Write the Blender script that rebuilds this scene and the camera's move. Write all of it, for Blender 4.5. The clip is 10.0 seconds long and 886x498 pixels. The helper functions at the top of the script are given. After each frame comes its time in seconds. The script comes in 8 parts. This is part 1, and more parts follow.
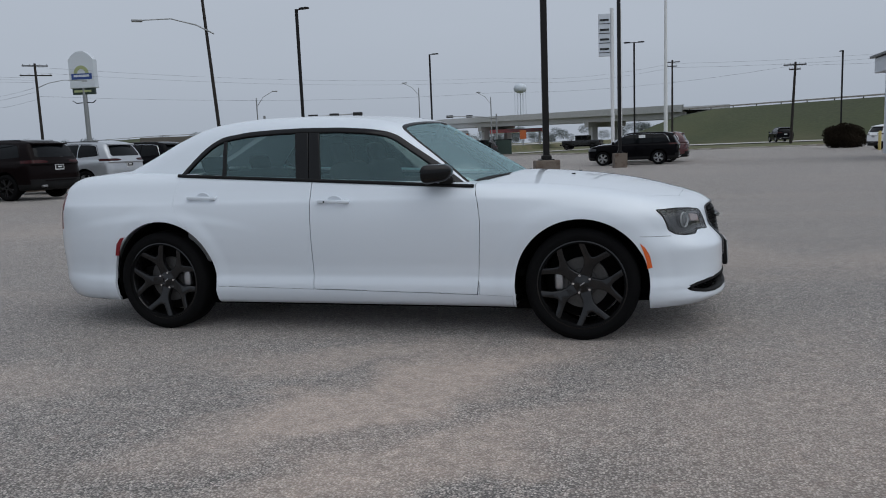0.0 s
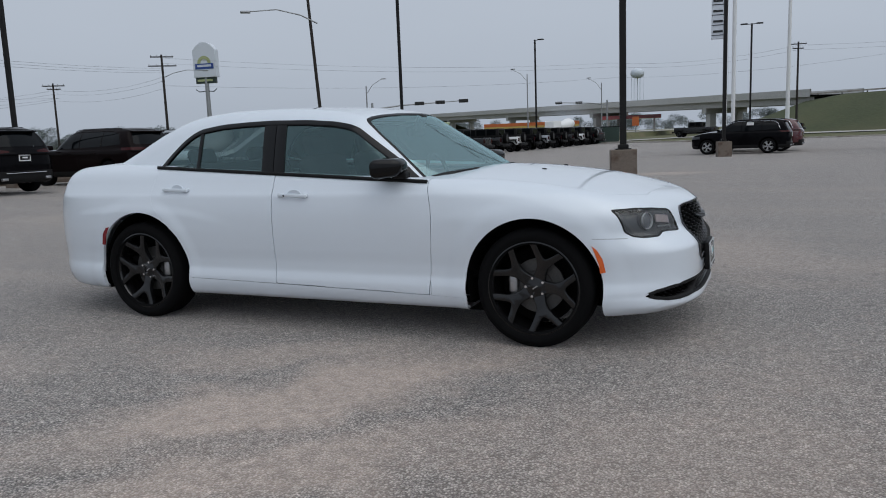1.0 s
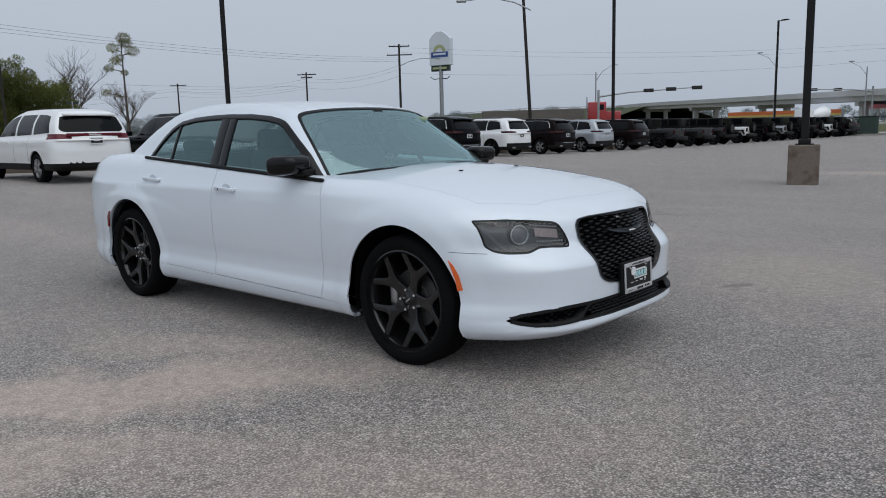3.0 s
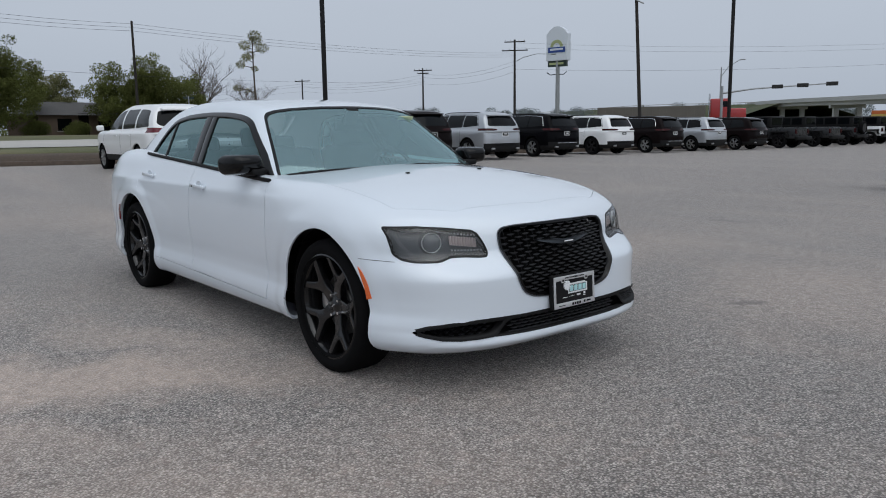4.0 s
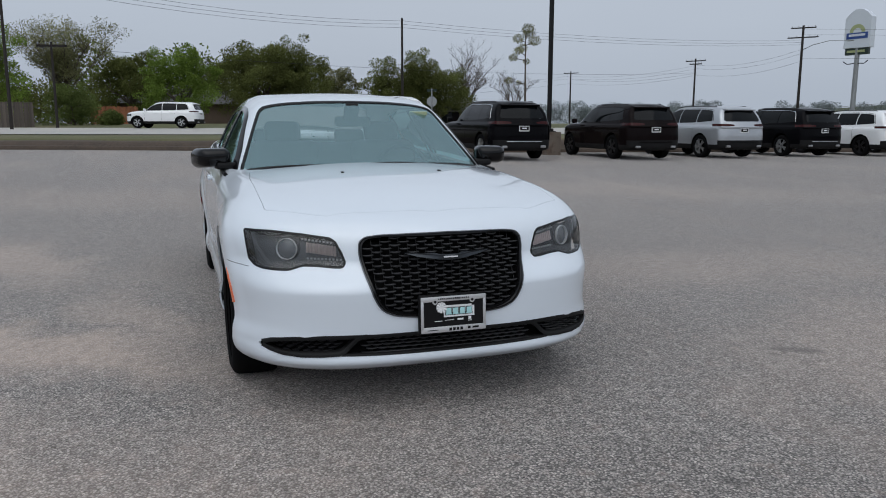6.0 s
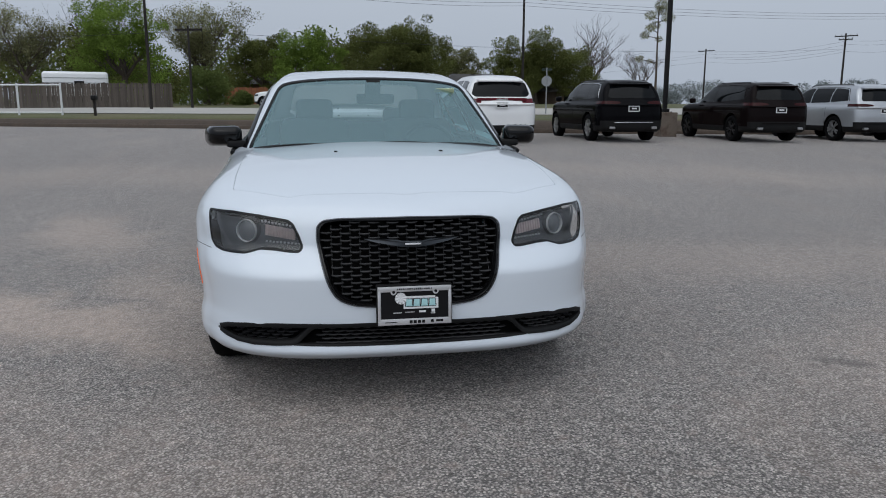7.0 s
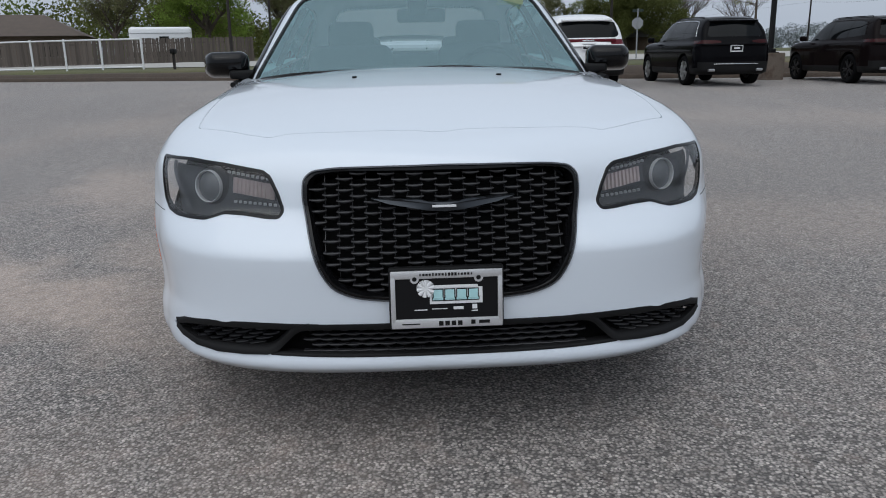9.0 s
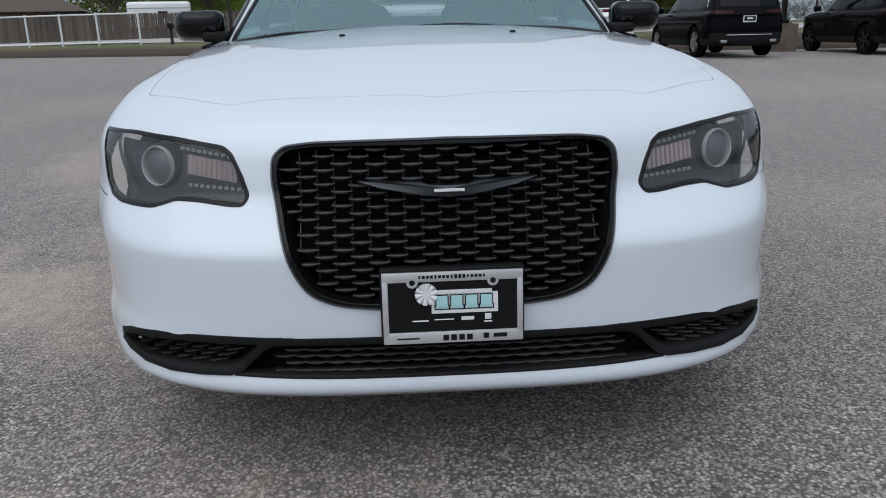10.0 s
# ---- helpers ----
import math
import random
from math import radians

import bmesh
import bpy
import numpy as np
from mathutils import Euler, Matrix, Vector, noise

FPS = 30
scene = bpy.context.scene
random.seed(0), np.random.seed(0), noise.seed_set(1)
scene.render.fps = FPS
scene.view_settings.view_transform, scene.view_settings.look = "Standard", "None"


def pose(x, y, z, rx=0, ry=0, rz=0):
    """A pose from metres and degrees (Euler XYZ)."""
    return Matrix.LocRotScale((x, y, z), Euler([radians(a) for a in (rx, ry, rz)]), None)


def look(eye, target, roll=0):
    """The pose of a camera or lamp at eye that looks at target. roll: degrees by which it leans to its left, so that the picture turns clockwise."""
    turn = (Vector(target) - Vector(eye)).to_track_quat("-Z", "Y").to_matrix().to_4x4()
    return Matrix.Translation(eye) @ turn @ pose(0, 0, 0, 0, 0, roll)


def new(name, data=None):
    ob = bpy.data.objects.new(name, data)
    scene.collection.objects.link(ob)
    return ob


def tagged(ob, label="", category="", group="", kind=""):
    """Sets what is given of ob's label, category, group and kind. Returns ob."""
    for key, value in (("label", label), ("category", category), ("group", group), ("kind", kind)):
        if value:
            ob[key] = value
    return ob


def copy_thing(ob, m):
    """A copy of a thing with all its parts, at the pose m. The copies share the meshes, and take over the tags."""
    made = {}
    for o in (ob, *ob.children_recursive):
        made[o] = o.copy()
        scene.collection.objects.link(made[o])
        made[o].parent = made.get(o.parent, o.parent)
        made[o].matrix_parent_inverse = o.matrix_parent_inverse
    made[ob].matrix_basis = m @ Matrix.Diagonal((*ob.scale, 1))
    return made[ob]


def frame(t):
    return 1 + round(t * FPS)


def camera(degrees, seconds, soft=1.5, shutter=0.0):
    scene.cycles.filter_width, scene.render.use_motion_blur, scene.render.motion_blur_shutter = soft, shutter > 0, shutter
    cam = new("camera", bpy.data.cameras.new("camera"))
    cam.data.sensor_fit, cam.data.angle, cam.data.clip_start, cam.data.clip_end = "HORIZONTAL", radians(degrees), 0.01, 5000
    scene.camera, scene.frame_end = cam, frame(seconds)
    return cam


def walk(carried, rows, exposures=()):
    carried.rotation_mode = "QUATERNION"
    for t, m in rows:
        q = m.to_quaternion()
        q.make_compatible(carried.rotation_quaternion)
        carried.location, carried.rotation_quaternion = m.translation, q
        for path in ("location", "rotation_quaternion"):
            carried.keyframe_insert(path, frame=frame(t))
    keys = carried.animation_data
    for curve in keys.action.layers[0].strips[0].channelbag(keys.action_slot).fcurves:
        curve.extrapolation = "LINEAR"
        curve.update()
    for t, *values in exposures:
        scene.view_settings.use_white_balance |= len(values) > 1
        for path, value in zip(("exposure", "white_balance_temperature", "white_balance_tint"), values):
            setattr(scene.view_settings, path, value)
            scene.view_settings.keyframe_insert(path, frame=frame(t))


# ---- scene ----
cam = camera(60.5, 10.0, 1.0)
PATH = [
    (0, (1.964, -5.688, 1.264), (1.43, -3.78, 0.996), -2.3),
    (0.5, (2.409, -5.466, 1.267), (1.747, -3.599, 0.988), -2.2),
    (1, (2.851, -5.161, 1.269), (2.043, -3.354, 0.978), -2.2),
    (1.5, (3.258, -4.884, 1.263), (2.321, -3.141, 0.97), -2.3),
    (2, (3.673, -4.515, 1.261), (2.593, -2.858, 0.961), -2.0),
    (2.5, (4.031, -4.187, 1.264), (2.834, -2.613, 0.963), -1.7),
    (2.7, (4.179, -4.03, 1.267), (2.934, -2.495, 0.964), -1.6),
    (3.8, (4.89, -3.119, 1.284), (3.401, -1.82, 0.974), -0.8),
    (4, (4.981, -2.937, 1.285), (3.453, -1.685, 0.974), -0.8),
    (4.5, (5.195, -2.523, 1.294), (3.571, -1.399, 0.979), -0.8),
    (5, (5.441, -2.015, 1.302), (3.716, -1.053, 0.986), -0.6),
    (5.5, (5.536, -1.567, 1.31), (3.736, -0.757, 0.991), -0.3),
    (5.7, (5.568, -1.393, 1.308), (3.74, -0.648, 0.987), -0.1),
    (6.8, (5.519, -0.513, 1.291), (3.591, -0.122, 0.929), 0.1),
    (7, (5.486, -0.398, 1.286), (3.549, -0.068, 0.91), 0.1),
    (7.5, (5.347, -0.229, 1.258), (3.401, -0.002, 0.858), -0.2),
    (8, (5.054, -0.164, 1.201), (3.106, -0.008, 0.778), -0.6),
    (8.5, (4.759, -0.137, 1.145), (2.813, -0.014, 0.699), -0.8),
    (9, (4.445, -0.119, 1.112), (2.51, -0.011, 0.619), -1.1),
    (9.5, (4.2, -0.117, 1.077), (2.274, -0.013, 0.549), -1.4),
    (10, (4.016, -0.097, 1.045), (2.097, -0.001, 0.493), -1.4),
]
walk(cam, [(t, look(eye, target, roll)) for t, eye, target, roll in PATH], [(0, 0.02, 6300, 8), (1.5, 0.15, 6300, 8), (5, 0.2, 6300, 8), (7.5, 0.12, 6250, 8), (10, 0.27, 6250, 8)])

# ---- light: overcast sky, a wide soft sun ----
SUN_UP, SUN_AROUND = 62.0, 114.0
world = bpy.data.worlds.new("overcast_sky")
scene.world = world
world.use_nodes = True
wn, wl = world.node_tree.nodes, world.node_tree.links
sky = wn.new("ShaderNodeTexSky")
sky.sky_type, sky.sun_disc = "NISHITA", False
sky.sun_elevation, sky.sun_rotation = radians(SUN_UP), radians(SUN_AROUND)
sky.air_density, sky.dust_density, sky.ozone_density = 1.0, 6.0, 1.0
grey = wn.new("ShaderNodeHueSaturation")
grey.inputs["Saturation"].default_value = 0.12
cloud = wn.new("ShaderNodeTexNoise")
cloud.inputs["Scale"].default_value, cloud.inputs["Detail"].default_value = 1.6, 5.0
cloud_map = wn.new("ShaderNodeMapping")
cloud_map.inputs["Scale"].default_value = (1.0, 1.0, 3.5)
cloud_at = wn.new("ShaderNodeTexCoord")
cloud_ramp = wn.new("ShaderNodeMapRange")
cloud_ramp.inputs["To Min"].default_value, cloud_ramp.inputs["To Max"].default_value = 0.94, 1.06
deck = wn.new("ShaderNodeMix")
deck.data_type, deck.blend_type = "RGBA", "MIX"
deck.inputs[0].default_value = 0.75
deck.inputs[7].default_value = (5.25, 5.75, 6.65, 1.0)
cover = wn.new("ShaderNodeVectorMath")
cover.operation = "SCALE"
back = wn["Background"]
back.inputs["Strength"].default_value = 0.092
wl.new(sky.outputs[0], grey.inputs["Color"])
wl.new(grey.outputs[0], deck.inputs[6])
wl.new(cloud_at.outputs["Generated"], cloud_map.inputs[0])
wl.new(cloud_map.outputs[0], cloud.inputs["Vector"])
wl.new(cloud.outputs["Fac"], cloud_ramp.inputs[0])
wl.new(deck.outputs[2], cover.inputs[0])
wl.new(cloud_ramp.outputs[0], cover.inputs["Scale"])
wl.new(cover.outputs[0], back.inputs["Color"])
sun = new("sun", bpy.data.lights.new("sun", "SUN"))
sun.data.energy, sun.data.angle, sun.data.color = 0.85, radians(85), (1.0, 0.97, 0.93)
sun.matrix_world = look((0, 0, 40), Vector((0, 0, 40)) - Vector((math.sin(radians(SUN_AROUND)) * math.cos(radians(SUN_UP)), math.cos(radians(SUN_AROUND)) * math.cos(radians(SUN_UP)), math.sin(radians(SUN_UP)))))
# ---- materials ----
def material(name, colour, rough=0.6, metal=0.0, vary=0.12, scale=6.0, fine=60.0, bump=0.0, coat=0.0, spec=0.5, random_tone=0.0, island=False, stain=None, stretch=(1, 1, 1)):
    """A surface with two scales of colour variation, roughness variation and optional relief."""
    m = bpy.data.materials.new(name)
    m.use_nodes = True
    n, l = m.node_tree.nodes, m.node_tree.links
    b = n["Principled BSDF"]
    b.inputs["Metallic"].default_value = metal
    b.inputs["Specular IOR Level"].default_value = spec
    b.inputs["Coat Weight"].default_value = coat
    b.inputs["Coat Roughness"].default_value = 0.04
    at = n.new("ShaderNodeTexCoord")
    mp = n.new("ShaderNodeMapping")
    mp.inputs["Scale"].default_value = stretch
    l.new(at.outputs["Object"], mp.inputs[0])
    big, small = n.new("ShaderNodeTexNoise"), n.new("ShaderNodeTexNoise")
    for t, s, d in ((big, scale, 4.0), (small, fine, 3.0)):
        t.inputs["Scale"].default_value, t.inputs["Detail"].default_value = s, d
        l.new(mp.outputs[0], t.inputs["Vector"])
    add = n.new("ShaderNodeMath")
    add.operation = "ADD"
    l.new(big.outputs["Fac"], add.inputs[0])
    l.new(small.outputs["Fac"], add.inputs[1])
    tone = n.new("ShaderNodeMapRange")
    tone.inputs["From Min"].default_value, tone.inputs["From Max"].default_value = 0.6, 1.4
    tone.inputs["To Min"].default_value, tone.inputs["To Max"].default_value = 1 - vary, 1 + vary
    l.new(add.outputs[0], tone.inputs[0])
    last = tone.outputs[0]
    if random_tone:
        info = n.new("ShaderNodeNewGeometry" if island else "ShaderNodeObjectInfo")
        pick = n.new("ShaderNodeMapRange")
        pick.inputs["To Min"].default_value, pick.inputs["To Max"].default_value = 1 - random_tone, 1 + random_tone
        l.new(info.outputs["Random Per Island" if island else "Random"], pick.inputs[0])
        mul = n.new("ShaderNodeMath")
        mul.operation = "MULTIPLY"
        l.new(last, mul.inputs[0])
        l.new(pick.outputs[0], mul.inputs[1])
        last = mul.outputs[0]
    col = n.new("ShaderNodeVectorMath")
    col.operation = "SCALE"
    col.inputs[0].default_value = colour
    l.new(last, col.inputs["Scale"])
    out = col.outputs[0]
    if stain:
        st = n.new("ShaderNodeTexNoise")
        st.inputs["Scale"].default_value, st.inputs["Detail"].default_value = stain[1], 6.0
        l.new(at.outputs["Object"], st.inputs["Vector"])
        rp = n.new("ShaderNodeMapRange")
        rp.inputs["From Min"].default_value, rp.inputs["From Max"].default_value = 0.5, 0.68
        rp.inputs["To Max"].default_value = stain[2]
        l.new(st.outputs["Fac"], rp.inputs[0])
        mx = n.new("ShaderNodeMix")
        mx.data_type = "RGBA"
        mx.inputs[7].default_value = (*stain[0], 1)
        l.new(rp.outputs[0], mx.inputs[0])
        l.new(out, mx.inputs[6])
        out = mx.outputs[2]
    l.new(out, b.inputs["Base Color"])
    rr = n.new("ShaderNodeMapRange")
    rr.inputs["To Min"].default_value, rr.inputs["To Max"].default_value = max(0.0, rough * 0.85), min(1.0, rough * 1.15)
    l.new(big.outputs["Fac"], rr.inputs[0])
    l.new(rr.outputs[0], b.inputs["Roughness"])
    if bump:
        bp = n.new("ShaderNodeBump")
        bp.inputs["Strength"].default_value, bp.inputs["Distance"].default_value = 0.8, bump
        l.new(small.outputs["Fac"], bp.inputs["Height"])
        l.new(bp.outputs[0], b.inputs["Normal"])
    return m


def glass(name, tint, gloss=0.02, ior=1.6, hue=(1, 1, 1), film=0.0):
    """A thin pane: see-through with a tint, a mirror by Fresnel, and a pale veil mixed in as painted glare."""
    m = bpy.data.materials.new(name)
    m.use_nodes = True
    n, l = m.node_tree.nodes, m.node_tree.links
    n.remove(n["Principled BSDF"])
    see, shine, mix, fr = n.new("ShaderNodeBsdfTransparent"), n.new("ShaderNodeBsdfGlossy"), n.new("ShaderNodeMixShader"), n.new("ShaderNodeFresnel")
    see.inputs[0].default_value = (*tint, 1)
    shine.inputs["Roughness"].default_value = gloss
    fr.inputs["IOR"].default_value = ior
    shine.inputs["Color"].default_value = (*hue, 1)
    l.new(fr.outputs[0], mix.inputs[0])
    l.new(see.outputs[0], mix.inputs[1])
    l.new(shine.outputs[0], mix.inputs[2])
    # pale diffuse veil: sky glare on the pane put into its colour
    veil, both = n.new("ShaderNodeBsdfDiffuse"), n.new("ShaderNodeMixShader")
    veil.inputs[0].default_value = (0.62 * hue[0], 0.62 * hue[1], 0.62 * hue[2], 1)
    both.inputs[0].default_value = film
    l.new(mix.outputs[0], both.inputs[1])
    l.new(veil.outputs[0], both.inputs[2])
    l.new(both.outputs[0], n["Material Output"].inputs["Surface"])
    return m


def asphalt_material():
    """Worn chip-seal: pale and dark stones in a grey binder, tan worn patches, dark stains."""
    m = bpy.data.materials.new("worn_chip_seal")
    m.use_nodes = True
    n, l = m.node_tree.nodes, m.node_tree.links
    b = n["Principled BSDF"]
    at = n.new("ShaderNodeTexCoord")

    def tex(kind, scale, detail=3.0, stretch=None):
        t = n.new(kind)
        t.inputs["Scale"].default_value = scale
        if kind == "ShaderNodeTexNoise":
            t.inputs["Detail"].default_value = detail
        src = at.outputs["Object"]
        if stretch:
            mp = n.new("ShaderNodeMapping")
            mp.inputs["Scale"].default_value, mp.inputs["Rotation"].default_value = stretch, (0, 0, radians(-22))
            l.new(src, mp.inputs[0])
            src = mp.outputs[0]
        l.new(src, t.inputs["Vector"])
        return t

    def rng(src, a, z, lo=0.0, hi=1.0):
        r = n.new("ShaderNodeMapRange")
        for key, v in (("From Min", a), ("From Max", z), ("To Min", lo), ("To Max", hi)):
            r.inputs[key].default_value = v
        l.new(src, r.inputs[0])
        return r.outputs[0]

    def mix(fac, a, c, how="MIX"):
        x = n.new("ShaderNodeMix")
        x.data_type, x.blend_type = "RGBA", how
        if isinstance(fac, float):
            x.inputs[0].default_value = fac
        else:
            l.new(fac, x.inputs[0])
        for k, v in ((6, a), (7, c)):
            if isinstance(v, tuple):
                x.inputs[k].default_value = (*v, 1)
            else:
                l.new(v, x.inputs[k])
        return x.outputs[2]

    stones = tex("ShaderNodeTexVoronoi", 104.0)
    tone = n.new("ShaderNodeValToRGB")
    e = tone.color_ramp.elements
    e[0].position, e[0].color = 0.0, (0.032, 0.029, 0.027, 1)
    e[1].position, e[1].color = 1.0, (0.60, 0.545, 0.505, 1)
    for p, c in ((0.20, (0.225, 0.203, 0.187)), (0.75, (0.375, 0.340, 0.312))):
        x = tone.color_ramp.elements.new(p)
        x.color = (*c, 1)
    sep = n.new("ShaderNodeSeparateColor")
    l.new(stones.outputs["Color"], sep.inputs[0])
    l.new(sep.outputs[0], tone.inputs[0])
    gap = rng(stones.outputs["Distance"], 0.40, 0.68)
    base = mix(gap, tone.outputs[0], (0.09, 0.083, 0.078))
    patch = rng(tex("ShaderNodeTexNoise", 0.5, 6.0, (0.35, 1.5, 1)).outputs["Fac"], 0.50, 0.62)
    tan = mix(rng(patch, 0.0, 1.0, 0.0, 0.16), base, (0.42, 0.335, 0.28))
    # worn tan patches beside the parked car and across the lot, pale ellipses round its nose
    warp = n.new("ShaderNodeVectorMath")
    warp.operation = "MULTIPLY_ADD"
    warp.inputs[1].default_value, warp.inputs[2].default_value = (1.3, 1.3, 0), (-0.65, -0.65, 0)
    l.new(tex("ShaderNodeTexNoise", 1.6, 5.0).outputs["Color"], warp.inputs[0])
    moved = n.new("ShaderNodeVectorMath")
    moved.operation = "ADD"
    l.new(at.outputs["Object"], moved.inputs[0])
    l.new(warp.outputs[0], moved.inputs[1])
    for cx, cy, long, wide, turn, much in ((0.75, -2.0, 1.5, 0.42, 52, 0.55), (0.95, -2.95, 1.2, 0.30, 46, 0.45), (0.2, -1.4, 1.0, 0.3, 25, 0.3), (-2.6, -2.6, 1.5, 0.5, 20, 0.35), (-0.4, 2.8, 2.2, 0.9, 80, 0.2), (-8.0, -2.5, 4.0, 1.6, 75, 0.15), (-7.0, 7.0, 5.0, 1.5, 60, 0.15), (4.6, 2.6, 1.6, 0.7, 20, 0.25), (2.6, -2.3, 1.3, 0.9, 70, 0.3), (2.4, 2.9, 1.4, 0.9, 110, 0.25), (-0.3, 17.6, 1.6, 0.9, 20, 0.45)):
        m2 = n.new("ShaderNodeMapping")
        m2.vector_type = "TEXTURE"
        m2.inputs["Location"].default_value = (cx, cy, 0)
        m2.inputs["Rotation"].default_value = (0, 0, radians(turn))
        m2.inputs["Scale"].default_value = (long, wide, 1000)
        l.new(moved.outputs[0], m2.inputs[0])
        far = n.new("ShaderNodeVectorMath")
        far.operation = "LENGTH"
        l.new(m2.outputs[0], far.inputs[0])
        tan = mix(rng(far.outputs["Value"], 1.25, 0.45, 0.0, much), tan, (0.50, 0.395, 0.328))
    # three broad ellipses where the ground colour is darker
    for cx, cy, long, wide, turn, much in ((4.6, -4.4, 4.2, 2.4, 35, 0.42), (5.2, 0.6, 3.0, 1.7, 95, 0.22), (-2.5, -5.5, 3.0, 1.6, 15, 0.25)):
        m2 = n.new("ShaderNodeMapping")
        m2.vector_type = "TEXTURE"
        m2.inputs["Location"].default_value, m2.inputs["Rotation"].default_value, m2.inputs["Scale"].default_value = (cx, cy, 0), (0, 0, radians(turn)), (long, wide, 1000)
        l.new(moved.outputs[0], m2.inputs[0])
        far = n.new("ShaderNodeVectorMath")
        far.operation = "LENGTH"
        l.new(m2.outputs[0], far.inputs[0])
        tan = mix(rng(far.outputs["Value"], 1.3, 0.4, 0.0, much), tan, mix(0.5, tan, (0.10, 0.092, 0.086)))
    fleck = rng(tex("ShaderNodeTexNoise", 9.0, 4.0).outputs["Fac"], 0.55, 0.72)
    tan = mix(rng(fleck, 0.0, 1.0, 0.0, 0.22), tan, (0.40, 0.30, 0.25))
    broad = rng(tex("ShaderNodeTexNoise", 0.12, 4.0).outputs["Fac"], 0.3, 0.7, 0.94, 1.06)
    streak = rng(tex("ShaderNodeTexNoise", 0.9, 5.0, (0.25, 1.2, 1)).outputs["Fac"], 0.3, 0.7, 0.95, 1.05)
    mul = n.new("ShaderNodeMath")
    mul.operation = "MULTIPLY"
    mottle = rng(tex("ShaderNodeTexNoise", 14.0, 4.0).outputs["Fac"], 0.3, 0.7, 0.82, 1.18)
    both = n.new("ShaderNodeMath")
    both.operation = "MULTIPLY"
    l.new(broad, both.inputs[0])
    l.new(mottle, both.inputs[1])
    l.new(both.outputs[0], mul.inputs[0])
    l.new(streak, mul.inputs[1])
    sc = n.new("ShaderNodeVectorMath")
    sc.operation = "SCALE"
    l.new(tan, sc.inputs[0])
    l.new(mul.outputs[0], sc.inputs["Scale"])
    # a few oily stains
    stained = sc.outputs[0]
    for cx, cy, long, wide, turn, much in ((2.2, 2.2, 0.16, 0.06, 60, 0.55), (3.44, 0.74, 0.05, 0.03, 30, 0.5), (-0.5, 6.6, 0.35, 0.10, 10, 0.35), (-2.2, -4.6, 0.3, 0.12, 35, 0.3), (3.6, 2.0, 0.07, 0.04, 80, 0.4)):
        m2 = n.new("ShaderNodeMapping")
        m2.vector_type = "TEXTURE"
        m2.inputs["Location"].default_value, m2.inputs["Rotation"].default_value, m2.inputs["Scale"].default_value = (cx, cy, 0), (0, 0, radians(turn)), (long, wide, 1000)
        near = n.new("ShaderNodeVectorMath")
        near.operation = "MULTIPLY_ADD"
        near.inputs[1].default_value = (0.12, 0.12, 0)
        l.new(warp.outputs[0], near.inputs[0])
        l.new(at.outputs["Object"], near.inputs[2])
        l.new(near.outputs[0], m2.inputs[0])
        far = n.new("ShaderNodeVectorMath")
        far.operation = "LENGTH"
        l.new(m2.outputs[0], far.inputs[0])
        stained = mix(rng(far.outputs["Value"], 1.3, 0.6, 0.0, much), stained, (0.05, 0.046, 0.043))
    spot = rng(tex("ShaderNodeTexNoise", 1.7, 2.0).outputs["Fac"], 0.74, 0.80, 0.0, 0.5)
    done = mix(spot, stained, (0.07, 0.066, 0.064))
    l.new(done, b.inputs["Base Color"])
    b.inputs["Roughness"].default_value = 0.8
    b.inputs["Specular IOR Level"].default_value = 0.35
    b.inputs["Sheen Weight"].default_value, b.inputs["Sheen Roughness"].default_value = 0.33, 0.36
    b.inputs["Sheen Tint"].default_value = (1.0, 0.95, 0.92, 1)
    bp = n.new("ShaderNodeBump")
    bp.inputs["Strength"].default_value, bp.inputs["Distance"].default_value = 0.7, 0.006
    bp.invert = True
    l.new(stones.outputs["Distance"], bp.inputs["Height"])
    l.new(bp.outputs[0], b.inputs["Normal"])
    return m


ASPHALT = asphalt_material()
WHITE_PAINT = material("white_car_paint", (0.69, 0.745, 0.81), 0.38, coat=1.0, vary=0.01, scale=1.5, fine=900)
BLACK_GLOSS = material("gloss_black_trim", (0.004, 0.004, 0.0045), 0.09, spec=0.28, vary=0.1, fine=300)
BLACK_MATT = material("matt_black_plastic", (0.007, 0.007, 0.0075), 0.6, spec=0.2, vary=0.15, fine=300, bump=0.0004)
# near-black: shade put into the colour of hollows; also underbody and joints
DARK_VOID = material("unlit_hollows_and_underbody", (0.004, 0.004, 0.004), 0.95, spec=0.1)
BRAKE_IRON = material("dark_brake_iron", (0.10, 0.098, 0.096), 0.5, metal=0.7, vary=0.2, fine=90)
TAIL_DARK = material("dark_tail_lamp_plastic", (0.03, 0.004, 0.005), 0.2, spec=0.15, vary=0.15, fine=140)
RUBBER = material("tyre_rubber", (0.0065, 0.0065, 0.007), 0.85, spec=0.06, vary=0.2, fine=120, bump=0.0006)
RIM_BLACK = material("satin_black_alloy", (0.009, 0.009, 0.010), 0.17, metal=0.2, spec=0.6, vary=0.1)
CHROME = material("chrome", (0.75, 0.76, 0.78), 0.12, metal=1.0, vary=0.05)
STEEL = material("cast_steel", (0.42, 0.42, 0.43), 0.4, metal=0.9, vary=0.2, fine=90)
GREY_HOUSING = material("lamp_housing_grey", (0.05, 0.054, 0.061), 0.35, vary=0.15)
SILVER_RING = material("lamp_ring_silver", (0.55, 0.57, 0.60), 0.25, metal=0.9, vary=0.05)
